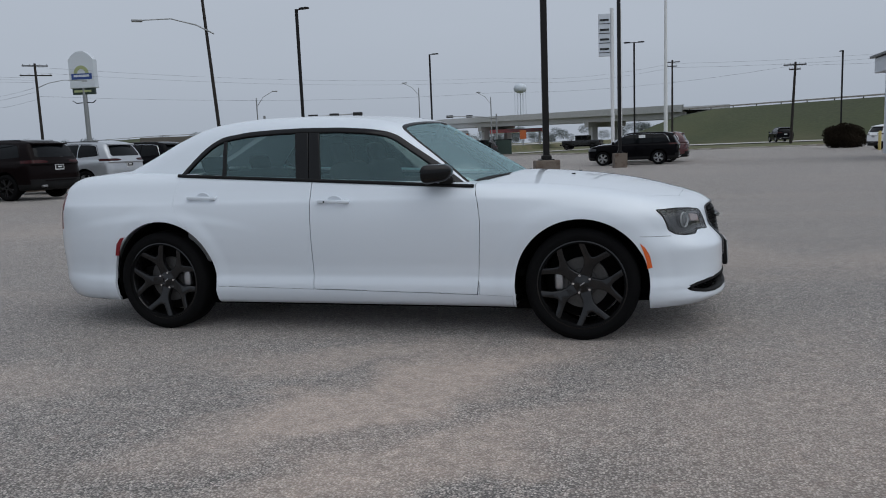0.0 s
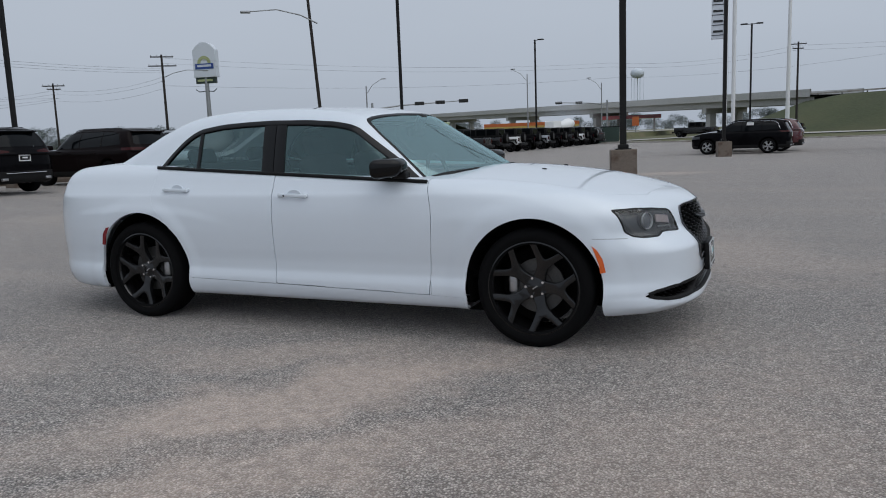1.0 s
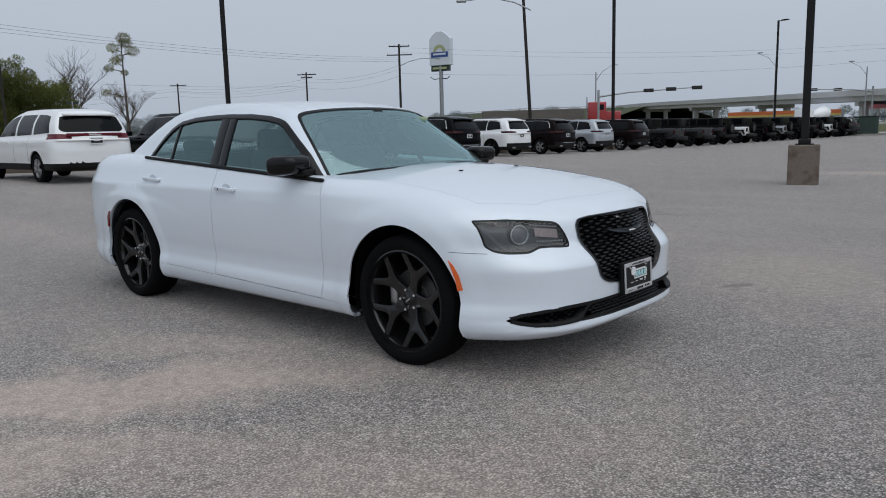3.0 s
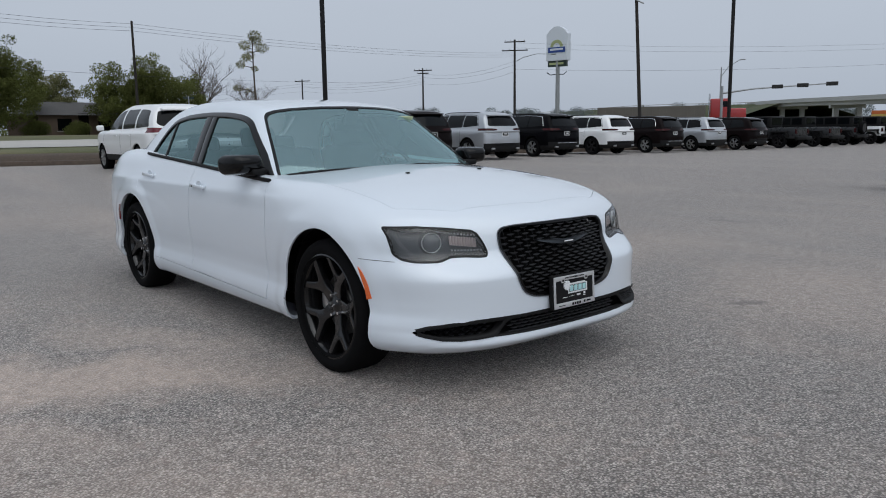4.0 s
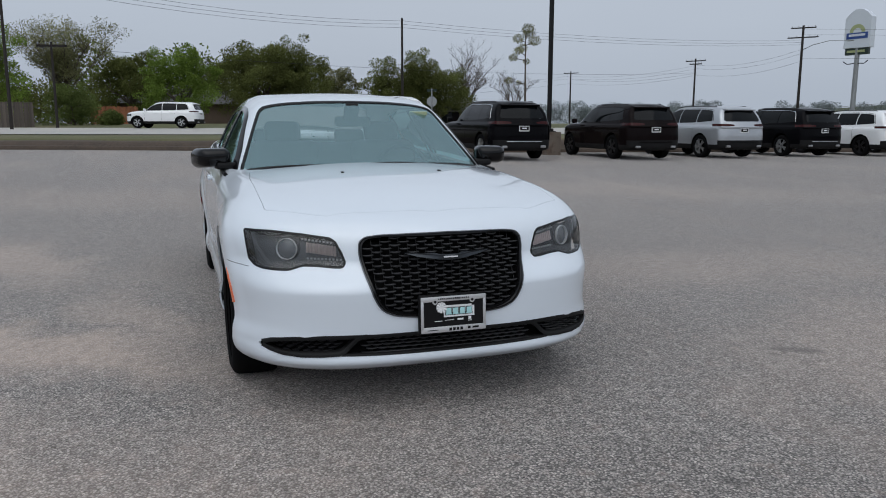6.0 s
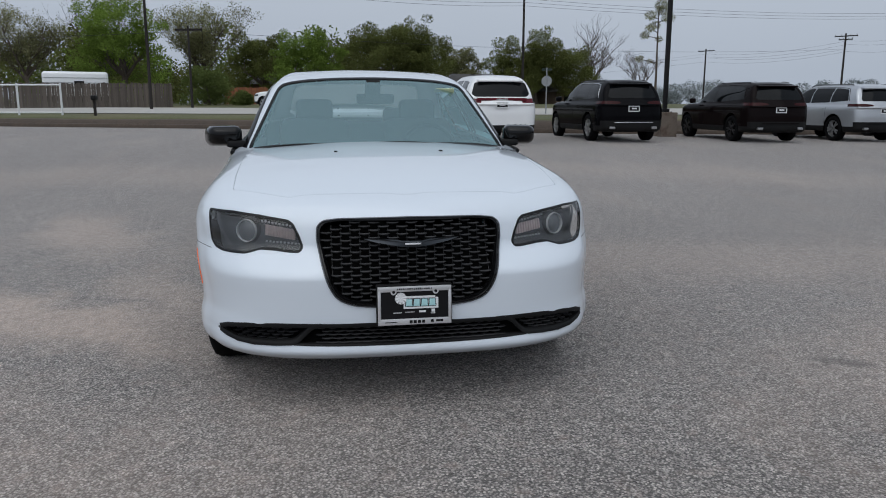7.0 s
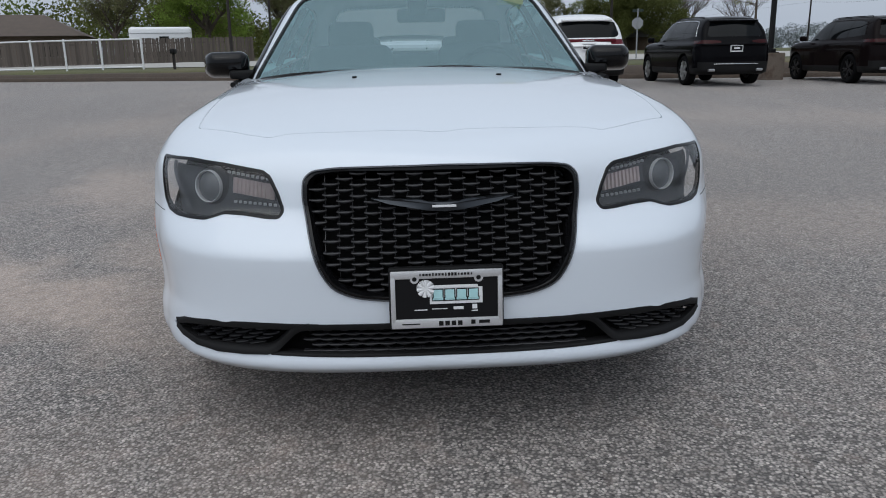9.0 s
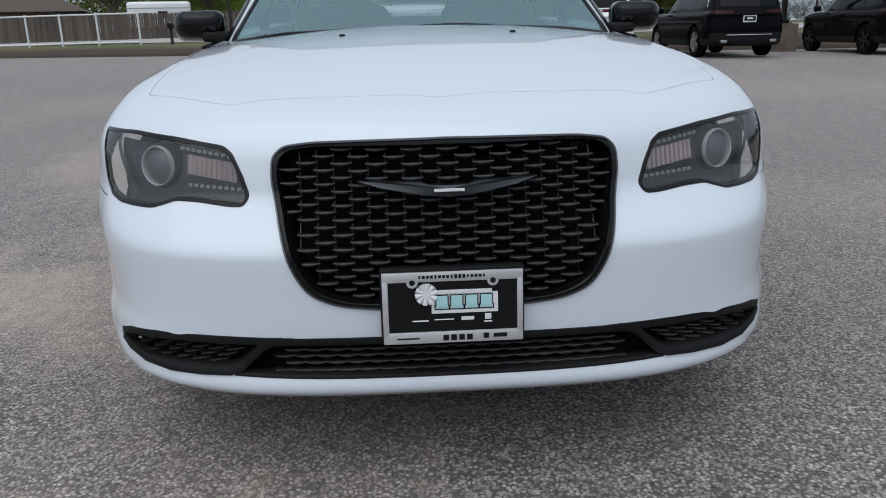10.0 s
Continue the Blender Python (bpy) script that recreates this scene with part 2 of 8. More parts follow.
AMBER = material("amber_lamp_plastic", (0.75, 0.13, 0.02), 0.25, coat=0.6, vary=0.12, fine=140)
RED_LAMP = material("red_lamp_plastic", (0.20, 0.010, 0.016), 0.25, spec=0.3, coat=0.2, vary=0.15, fine=140)
WINDSHIELD = glass("clear_green_windshield", (0.86, 0.97, 0.96), ior=3.5, hue=(0.68, 0.95, 0.98), film=0.10)
SIDE_GLASS = glass("tinted_side_glass", (0.46, 0.58, 0.58), ior=2.0, hue=(0.66, 0.95, 0.97), film=0.015)
DARK_GLASS = material("privacy_glass", (0.004, 0.005, 0.006), 0.05, spec=0.16, vary=0.05)
LENS = glass("clear_lamp_lens", (0.93, 0.94, 0.95), ior=1.5, film=0.025)
SEAT_CLOTH = material("charcoal_seat_cloth", (0.05, 0.05, 0.053), 0.9, vary=0.2, fine=200, bump=0.001)
CABIN_TRIM = material("grey_cabin_trim", (0.22, 0.22, 0.22), 0.8, vary=0.15)
LABEL_WHITE = material("white_print", (0.75, 0.76, 0.77), 0.5, vary=0.04)
LABEL_TEAL = material("pale_teal_print", (0.42, 0.68, 0.70), 0.5, vary=0.05)
LABEL_BLACK = material("black_print", (0.008, 0.008, 0.009), 0.3, vary=0.05, spec=0.2)
PLATE_FRAME = material("brushed_plate_frame", (0.60, 0.60, 0.61), 0.4, metal=0.5, vary=0.08, fine=200)
# ---- mesh tools ----
def mesh_object(name, verts, faces, mat, parent=None, label="", smooth=False):
    me = bpy.data.meshes.new(name)
    me.from_pydata([tuple(map(float, v)) for v in verts], [], [tuple(map(int, f)) for f in faces])
    me.update()
    me.polygons.foreach_set("use_smooth", [smooth] * len(me.polygons))
    for x in mat if isinstance(mat, (list, tuple)) else [mat]:
        me.materials.append(x)
    ob = new(name, me)
    if parent:
        ob.parent = parent
    if label:
        ob["label"] = label
    return ob


def part(name, bm, mat, parent=None, label="", smooth=False, sharp=35):
    """One bmesh as one mesh object under a thing or a part."""
    me = bpy.data.meshes.new(name)
    bmesh.ops.recalc_face_normals(bm, faces=bm.faces)
    if smooth:
        for f in bm.faces:
            f.smooth = True
        for e in bm.edges:
            if len(e.link_faces) == 2 and e.calc_face_angle(0) > radians(sharp):
                e.smooth = False
    bm.to_mesh(me)
    bm.free()
    me.materials.append(mat)
    ob = new(name, me)
    if parent:
        ob.parent = parent
    if label:
        ob["label"] = label
    return ob


def box(bm, c, s, bevel=0.0, turn=None, seg=2):
    """A box with centre c and sizes s, its edges rounded by bevel."""
    r = bmesh.ops.create_cube(bm, size=1.0)
    vs = r["verts"]
    bmesh.ops.scale(bm, vec=s, verts=vs)
    if bevel:
        es = list({e for v in vs for e in v.link_edges})
        out = bmesh.ops.bevel(bm, geom=es, offset=bevel, segments=seg, affect="EDGES", profile=0.5)
        vs = list({v for f in out["faces"] for v in f.verts} | {v for v in vs if v.is_valid})
    m = Matrix.Translation(c) @ (turn if turn else Matrix())
    bmesh.ops.transform(bm, matrix=m, verts=vs)
    return vs


def boxes(*items, bevel=0.0):
    bm = bmesh.new()
    for c, s in items:
        box(bm, c, s, bevel)
    return bm


def tube(bm, p, q, r0, r1=None, n=10, caps=True):
    """A tapered round bar from p to q."""
    p, q = Vector(p), Vector(q)
    r1 = r0 if r1 is None else r1
    z = (q - p).normalized()
    x = z.orthogonal().normalized()
    y = z.cross(x)
    rings = []
    for c, r in ((p, r0), (q, r1)):
        rings.append([bm.verts.new(c + x * (r * math.cos(2 * math.pi * k / n)) + y * (r * math.sin(2 * math.pi * k / n))) for k in range(n)])
    for k in range(n):
        bm.faces.new((rings[0][k], rings[0][(k + 1) % n], rings[1][(k + 1) % n], rings[1][k]))
    if caps:
        bm.faces.new(rings[0][::-1])
        bm.faces.new(rings[1])


def pipe(points, r0, r1=None, n=8):
    """A round bar along a line of points."""
    bm = bmesh.new()
    pts = [Vector(p) for p in points]
    r1 = r0 if r1 is None else r1
    rings = []
    side = None
    for i, p in enumerate(pts):
        z = (pts[min(i + 1, len(pts) - 1)] - pts[max(i - 1, 0)]).normalized()
        x = z.orthogonal().normalized() if side is None else (side - z * side.dot(z)).normalized()
        side = x
        y = z.cross(x)
        r = r0 + (r1 - r0) * i / max(1, len(pts) - 1)
        rings.append([bm.verts.new(p + x * (r * math.cos(2 * math.pi * k / n)) + y * (r * math.sin(2 * math.pi * k / n))) for k in range(n)])
    for a, b in zip(rings, rings[1:]):
        for k in range(n):
            bm.faces.new((a[k], a[(k + 1) % n], b[(k + 1) % n], b[k]))
    bm.faces.new(rings[0][::-1])
    bm.faces.new(rings[-1])
    return bm


def prism(outline, depth, bevel=0.0, bm=None):
    """A flat outline in x, z, extruded along y from 0 to depth."""
    own = bmesh.new()
    vs = [own.verts.new((x, 0, z)) for x, z in outline]
    f = own.faces.new(vs)
    r = bmesh.ops.extrude_face_region(own, geom=[f])
    bmesh.ops.translate(own, vec=(0, depth, 0), verts=[g for g in r["geom"] if isinstance(g, bmesh.types.BMVert)])
    bmesh.ops.recalc_face_normals(own, faces=own.faces)
    if bevel:
        bmesh.ops.bevel(own, geom=list(own.edges), offset=bevel, segments=2, affect="EDGES", profile=0.5)
    return own


def lathe(profile, n=48, axis="y"):
    """Turns a profile of (radius, along) round the y axis."""
    bm = bmesh.new()
    rings = []
    for k in range(n):
        a = 2 * math.pi * k / n
        rings.append([bm.verts.new((r * math.cos(a), s, r * math.sin(a)) if axis == "y" else (r * math.cos(a), r * math.sin(a), s)) for r, s in profile])
    for k in range(n):
        a, b = rings[k], rings[(k + 1) % n]
        for i in range(len(profile) - 1):
            bm.faces.new((a[i], a[i + 1], b[i + 1], b[i]))
    bmesh.ops.remove_doubles(bm, verts=bm.verts, dist=1e-5)
    return bm


def empty(name, m=None):
    ob = new(name)
    ob.empty_display_size = 0.2
    if m is not None:
        ob.matrix_world = m
    return ob


def curve(xs, ys):
    """A smooth line through points, level at its ends."""
    xs, ys = np.array(xs, float), np.array(ys, float)
    d = np.diff(ys) / np.diff(xs)
    m = np.concatenate([[d[0]], (d[:-1] + d[1:]) / 2, [d[-1]]])
    for i in range(1, len(d)):
        if d[i - 1] * d[i] <= 0:
            m[i] = 0

    def f(x):
        x = np.clip(x, xs[0], xs[-1])
        i = np.clip(np.searchsorted(xs, x) - 1, 0, len(d) - 1)
        h = xs[i + 1] - xs[i]
        t = (x - xs[i]) / h
        return ys[i] * (1 + 2 * t) * (1 - t) ** 2 + ys[i + 1] * t * t * (3 - 2 * t) + h * (m[i] * t * (1 - t) ** 2 + m[i + 1] * t * t * (t - 1))

    return f


def smax(a, b, r):
    h = np.maximum(r - np.abs(a - b), 0) / r
    return np.maximum(a, b) + h * h * r * 0.25


def solve(f, o, d, far=2.5, rounds=36):
    """Along rays o + s d, where the form f turns from inside to outside."""
    lo, hi = np.zeros(len(o)), np.full(len(o), far)
    for _ in range(rounds):
        s = (lo + hi) / 2
        p = o + d * s[:, None]
        inside = f(p[:, 0], p[:, 1], p[:, 2]) < 0
        lo, hi = np.where(inside, s, lo), np.where(inside, hi, s)
    return o + d * ((lo + hi) / 2)[:, None]


def in_outline(p, poly):
    x, y = p[:, 0], p[:, 1]
    inside = np.zeros(len(p), bool)
    for (x0, y0), (x1, y1) in zip(poly, poly[1:] + poly[:1]):
        cross = (y0 > y) != (y1 > y)
        with np.errstate(divide="ignore", invalid="ignore"):
            inside ^= cross & (x < (x1 - x0) * (y - y0) / (y1 - y0 + 1e-12) + x0)
    return inside


def to_outline(p, poly):
    """The nearest places on an outline."""
    best, dist = p.copy(), np.full(len(p), 1e9)
    for a, b in zip(poly, poly[1:] + poly[:1]):
        a, b = np.array(a, float), np.array(b, float)
        t = np.clip(((p - a) @ (b - a)) / max(1e-12, (b - a) @ (b - a)), 0, 1)
        q = a + t[:, None] * (b - a)
        d = np.linalg.norm(p - q, axis=1)
        best, dist = np.where((d < dist)[:, None], q, best), np.minimum(d, dist)
    return best


def rounded(poly, r=0.02, n=4):
    """An outline with its corners rounded."""
    out = []
    for i, p in enumerate(poly):
        a, b, c = Vector(poly[i - 1]), Vector(p), Vector(poly[(i + 1) % len(poly)])
        u, w = (a - b), (c - b)
        k = min(r, u.length * 0.45, w.length * 0.45)
        u, w = b + u.normalized() * k, b + w.normalized() * k
        for j in range(n + 1):
            t = j / n
            out.append(tuple(u * (1 - t) ** 2 + b * 2 * t * (1 - t) + w * t * t))
    return out


def offset_outline(poly, d):
    """An outline drawn in (d > 0) or let out (d < 0) by a width."""
    p = np.array(poly, float)
    keep = np.linalg.norm(p - np.roll(p, 1, 0), axis=1) > 1e-5
    p = p[keep]
    e = np.roll(p, -1, 0) - p
    e /= np.linalg.norm(e, axis=1)[:, None]
    area = (p[:, 0] * np.roll(p[:, 1], -1) - np.roll(p[:, 0], -1) * p[:, 1]).sum()
    n = np.stack([-e[:, 1], e[:, 0]], 1) * (1 if area > 0 else -1)
    m = n + np.roll(n, 1, 0)
    m /= np.maximum((m * n).sum(1), 0.35)[:, None]
    return p, p + m * d


def onto(form, p, axis, side, lift):
    """Plan points laid on a form, seen along an axis, and raised off it."""
    k = len(p)
    if axis == "y":
        o = np.stack([p[:, 0], np.zeros(k), p[:, 1]], 1)
        q = solve(form, o, np.tile([0.0, 1.0, 0.0], (k, 1)))
    else:
        o = np.stack([np.zeros(k), np.abs(p[:, 0]), p[:, 1]], 1)
        q = solve(form, o, np.tile([1.0, 0.0, 0.0], (k, 1)), 3.0)
    g = np.stack([form(*(q + np.eye(3)[j] * 1e-3).T) - form(*(q - np.eye(3)[j] * 1e-3).T) for j in range(3)], 1)
    q = q + g / (np.linalg.norm(g, axis=1)[:, None] + 1e-9) * lift
    return q * [1, side, 1] if axis == "y" else q * np.stack([np.ones(k), np.where(p[:, 0] < 0, -1, 1), np.ones(k)], 1)


def frame_band(form, outline, axis, out, width, proud, sunk, side=1):
    """A closed trim that follows an outline on a form: a rounded band, proud of it."""
    base, a = offset_outline(outline, -out)
    _, b = offset_outline(outline, width)
    rows = []
    for t, h in ((0.0, -sunk), (0.0, proud * 0.5), (0.12, proud), (0.88, proud), (1.0, proud * 0.4), (1.0, -sunk)):
        rows.append(onto(form, a + (b - a) * t, axis, side, h))
    n, m = len(base), len(rows)
    bm = bmesh.new()
    vs = [[bm.verts.new(p) for p in r] for r in rows]
    for i in range(m - 1):
        for k in range(n):
            bm.faces.new((vs[i][k], vs[i][(k + 1) % n], vs[i + 1][(k + 1) % n], vs[i + 1][k]))
    return bm


def fill_on(form, outline, axis, lift, side=1, rings=9):
    """A pane that lies on a form inside an outline."""
    p = np.array(outline, float)
    c = p.mean(0)
    n = len(p)
    v = np.concatenate([onto(form, c + (p - c) * t, axis, side, lift) for t in np.linspace(1, 1 / rings, rings)] + [onto(form, c[None], axis, side, lift)])
    f = [(i * n + k, i * n + (k + 1) % n, (i + 1) * n + (k + 1) % n, (i + 1) * n + k) for i in range(rings - 1) for k in range(n)]
    f += [((rings - 1) * n + k, (rings - 1) * n + (k + 1) % n, rings * n) for k in range(n)]
    q = v[list(f[0])]
    nr = np.cross(q[1] - q[0], q[2] - q[1])
    out = np.array([0, side, 0]) if axis == "y" else np.array([1.0, 0, 0.3])
    if nr @ out < 0:
        f = [g[::-1] for g in f]
    return v, f


def fine_outline(poly, step=0.03):
    """The same outline with points at short steps."""
    out = []
    for i, a in enumerate(poly):
        b = poly[(i + 1) % len(poly)]
        k = max(1, int(math.hypot(b[0] - a[0], b[1] - a[1]) / step))
        out += [(a[0] + (b[0] - a[0]) * j / k, a[1] + (b[1] - a[1]) * j / k) for j in range(k)]
    return out


class Skin:
    """Half of a car's skin (y > 0) as a grid on a form, which outlines cut into panels."""

    def __init__(self, form, stations, rays):
        """stations: (x, angle) pairs; an angle of 90 shoots square to the length, 0 straight ahead, 180 astern."""
        self.form = form
        ns, nr = len(stations), len(rays)
        o = np.array([[x, 0, zc] for x, _, zc in stations]).repeat(nr, 0)
        c = np.cos(np.radians([a for _, a, _ in stations])).repeat(nr)
        s = np.sin(np.radians([a for _, a, _ in stations])).repeat(nr)
        r = np.tile(np.array(rays), (ns, 1))
        d = np.stack([c, s * r[:, 0], s * r[:, 1]], 1)
        self.v = solve(form, o, d)
        self.v[np.abs(self.v[:, 1]) < 1e-6, 1] = 0
        i, j = np.meshgrid(np.arange(ns - 1), np.arange(nr - 1), indexing="ij")
        k = (i * nr + j).ravel()
        self.f = np.stack([k, k + 1, k + nr + 1, k + nr], 1)
        self.tag = np.array(["body"] * len(self.f), dtype=object)
        self.fixed = np.zeros(len(self.v), bool)

    def centres(self):
        return self.v[self.f].mean(1)

    def turned(self, p, degrees):
        c, s = math.cos(radians(degrees)), math.sin(radians(degrees))
        return np.stack([p[:, 0] * c + p[:, 1] * s, p[:, 1] * c - p[:, 0] * s, p[:, 2]], 1)

    def cut(self, tag, outline, plane, where=None, of=None, turn=0.0, fit=True):
        """Faces inside the outline, seen along the axis that plane leaves out ('xz', 'yz', 'xy'), take the tag; their rim is laid on the outline.
        turn: degrees by which the view swings from straight ahead to the side."""
        if turn:
            form, self.form = self.form, lambda x, y, z: self_form(*self.turned(np.stack([x, y, z], 1), -turn).T)
            self_form = form
            kept = self.v[:, 1] == 0
            self.v = self.turned(self.v, turn)
            self.cut(tag, outline, plane, where and (lambda c: where(self.turned(c, -turn))), of)
            self.v, self.form = self.turned(self.v, -turn), form
            self.v[kept, 1] = 0
            return
        ax = ["xyz".index(q) for q in plane]
        other = ({0, 1, 2} - set(ax)).pop()
        c = self.centres()
        ok = np.ones(len(c), bool) if where is None else where(c)
        if of is not None:
            ok &= np.isin(self.tag, of)
        inside = ok & in_outline(c[:, ax], outline)
        if not fit:
            self.tag[inside] = tag
            return
        outside = ~inside
        a, b = np.zeros(len(self.v), bool), np.zeros(len(self.v), bool)
        a[self.f[inside].ravel()] = True
        b[self.f[outside].ravel()] = True
        rim = np.where(a & b)[0]
        q = to_outline(self.v[rim][:, ax], outline)
        start = self.v[rim].copy()
        start[:, ax] = q
        keep = (np.linalg.norm(start - self.v[rim], axis=1) < 0.035) & ~self.fixed[rim]
        start, rim = start[keep], rim[keep]
        sign = np.where(self.v[rim][:, other] >= 0, 1.0, -1.0) if other != 2 else np.ones(len(rim))
        o = start.copy()
        o[:, other] -= sign * 0.25
        d = np.zeros_like(o)
        d[:, other] = sign
        hit = solve(self.form, o, d, 0.5, 24)
        good = np.abs(hit[:, other] - start[:, other]) < 0.12
        flat = np.abs(start[:, 1]) < 1e-6
        hit[flat, 1] = 0
        self.v[rim[good]] = hit[good]
        self.fixed[rim[good]] = True
        self.tag[inside] = tag

    def panel(self, tag, both=True, gap=0.0, flange=0.0, side=1):
        """Verts and faces of one tag. both: joined with its mirror image; else the side given (1 or -1)."""
        fs = self.f[self.tag == tag]
        used, inv = np.unique(fs, return_inverse=True)
        v, fs = self.v[used].copy(), inv.reshape(fs.shape)
        c = v[fs].mean(1)
        g = np.stack([self.form(*(c + np.eye(3)[k] * 1e-3).T) - self.form(*(c - np.eye(3)[k] * 1e-3).T) for k in range(3)], 1)
        nrm = np.cross(v[fs[:, 2]] - v[fs[:, 0]], v[fs[:, 3]] - v[fs[:, 1]])
        if (nrm * g).sum() < 0:
            fs = fs[:, ::-1]
        e = np.sort(np.concatenate([fs[:, [0, 1]], fs[:, [1, 2]], fs[:, [2, 3]], fs[:, [3, 0]]]), 1)
        e = e[e[:, 0] != e[:, 1]]
        ue, cnt = np.unique(e, axis=0, return_counts=True)
        rim_e = ue[cnt == 1]
        mid = np.all(np.abs(v[rim_e][:, :, 1]) < 1e-5, axis=1)
        rim_e = rim_e[~mid]
        rim = np.unique(rim_e)
        isrim = np.zeros(len(v), bool)
        isrim[rim] = True
        fc = v[fs].mean(1)
        pull = np.zeros_like(v)
        num = np.zeros(len(v))
        for k in range(4):
            np.add.at(pull, fs[:, k], fc)
            np.add.at(num, fs[:, k], 1)
        pull = pull / num[:, None] - v
        if both:
            pull[np.abs(v[:, 1]) < 1e-5, 1] = 0
        ln = np.linalg.norm(pull, axis=1) + 1e-9
        if gap:
            v[rim] += pull[rim] / ln[rim, None] * np.minimum(gap, 0.6 * ln[rim])[:, None]
        if flange:
            n = len(v)
            centre = np.array([0, 0, 0.62])
            inward = np.zeros_like(v[rim])
            eps = 1e-3
            p = v[rim]
            g = np.stack([self.form(*(p + np.eye(3)[k] * eps).T) - self.form(*(p - np.eye(3)[k] * eps).T) for k in range(3)], 1)
            inward = -g / (np.linalg.norm(g, axis=1)[:, None] + 1e-9)
            index = {r: n + 2 * i for i, r in enumerate(rim)}
            extra = np.empty((2 * len(rim), 3))
            extra[0::2], extra[1::2] = p, p + inward * flange
            v = np.concatenate([v, extra])
            ring = np.array([[index[a], index[b], index[b] + 1, index[a] + 1] for a, b in rim_e]) if len(rim_e) else np.zeros((0, 4), int)
            fs = np.concatenate([fs, ring])
        if both:
            n = len(v)
            m = v * [1, -1, 1]
            vv = np.concatenate([v, m])
            mirror = np.arange(n, 2 * n)
            zero = np.abs(v[:, 1]) < 1e-5
            mirror[zero] = np.where(zero)[0]
            fs = np.concatenate([fs, mirror[fs][:, ::-1]])
            v = vv
        elif side < 0:
            v, fs = v * [1, -1, 1], fs[:, ::-1]
        return v, fs

    def add(self, name, tag, mat, parent, label="", both=True, gap=0.0, flange=0.0, side=1):
        v, fs = self.panel(tag, both, gap, flange, side)
        faces = []
        for f in fs:
            g = list(dict.fromkeys(f.tolist()))
            if len(g) > 2:
                faces.append(g)
        return mesh_object(name, v, faces, mat, parent, label, True)

    def ahead(self, u, z, turn, s):
        """The skin's place at (u, z) in a view that swings by turn degrees, on the side s."""
        c, k = math.cos(radians(turn)), math.sin(radians(turn))
        p = solve(self.form, np.array([[0.5 * c - u * k, 0.5 * k + u * c, z]]), np.array([[c, k, 0.0]]), 3.0)[0]
        return Vector((p[0], s * p[1], p[2]))

    def on(self, axis, a, b, side=1):
        """The skin's place under a pair of coordinates: 'y' from (x, z), 'x' from (y, z), 'z' from (x, y)."""
        if axis == "y":
            return Vector(solve(self.form, np.array([[a, 0.0, b]]), np.array([[0.0, 1.0, 0.0]]))[0]) * 1 if side > 0 else Vector(solve(self.form, np.array([[a, 0.0, b]]), np.array([[0.0, 1.0, 0.0]]))[0] * [1, -1, 1])
        if axis == "x":
            return Vector(solve(self.form, np.array([[0.0, abs(a), b]]), np.array([[1.0, 0.0, 0.0]]), 3.0)[0] * [1, 1 if a >= 0 else -1, 1])
        return Vector(solve(self.form, np.array([[a, b, 0.5]]), np.array([[0.0, 0.0, 1.0]]))[0])
# ---- the white sedan: its middle over the origin, nose towards +x ----
sill_w = curve([0.15, 0.20, 0.25, 0.30, 0.34, 0.375, 0.405, 0.46, 0.56, 0.70, 0.80, 0.88, 0.922, 0.945, 1.0, 1.05, 1.12, 1.25], [0.86, 0.895, 0.925, 0.939, 0.940, 0.934, 0.926, 0.925, 0.934, 0.941, 0.939, 0.931, 0.923, 0.912, 0.887, 0.866, 0.83, 0.76])
along_w = curve([-2.6, -1.9, -1.5, -0.9, 0.0, 0.9, 1.5, 1.9, 2.6], [0.985, 0.99, 1.0, 0.992, 0.99, 0.992, 1.003, 1.012, 1.005])
nose_l = curve([0.1, 0.20, 0.235, 0.265, 0.295, 0.33, 0.42, 0.52, 0.65, 0.75, 0.82, 0.88, 0.95, 1.1], [0.84, 0.895, 0.955, 0.988, 0.98, 0.965, 0.968, 0.968, 0.958, 0.94, 0.915, 0.87, 0.76, 0.5])
tail_l = curve([0.1, 0.22, 0.35, 0.60, 0.85, 1.0, 1.08, 1.2], [0.83, 0.93, 0.985, 1.0, 0.985, 0.955, 0.91, 0.80])
drop_c = curve([-2.6, 0.5, 1.0, 2.5], [0.03, 0.03, 0.055, 0.055])
top_c = curve([-2.7, -2.41, -2.17, -1.9, -1.3, -0.4, 0.4, 0.85, 1.0, 1.26, 1.43, 1.58, 1.78, 1.95, 2.15, 2.25, 2.36, 2.5], [1.06, 1.14, 1.168, 1.18, 1.167, 1.117, 1.076, 1.071, 1.070, 1.058, 1.043, 1.026, 0.996, 0.960, 0.906, 0.876, 0.834, 0.78])
top_r = curve([-2.6, -1.6, -1.2, 0.7, 1.05, 1.6, 2.1, 2.5], [0.07, 0.08, 0.05, 0.05, 0.09, 0.10, 0.09, 0.07])
roof_c = curve([-2.4, -2.13, -1.82, -1.55, -1.32, -1.0, -0.75, -0.3, 0.1, 0.28, 0.40, 0.62, 0.85, 1.06, 1.3], [1.0, 1.14, 1.275, 1.402, 1.486, 1.528, 1.535, 1.528, 1.502, 1.478, 1.445, 1.318, 1.182, 1.052, 0.88])
pane_w = curve([0.85, 0.95, 1.05, 1.2, 1.35, 1.42, 1.5, 1.6], [0.905, 0.878, 0.842, 0.772, 0.694, 0.652, 0.60, 0.52])
cabin_w = curve([-2.4, -2.1, -1.6, -1.2, -0.5, 0.2, 0.8, 1.1, 1.4], [0.74, 0.82, 0.935, 0.985, 1.0, 0.992, 0.965, 0.93, 0.88])
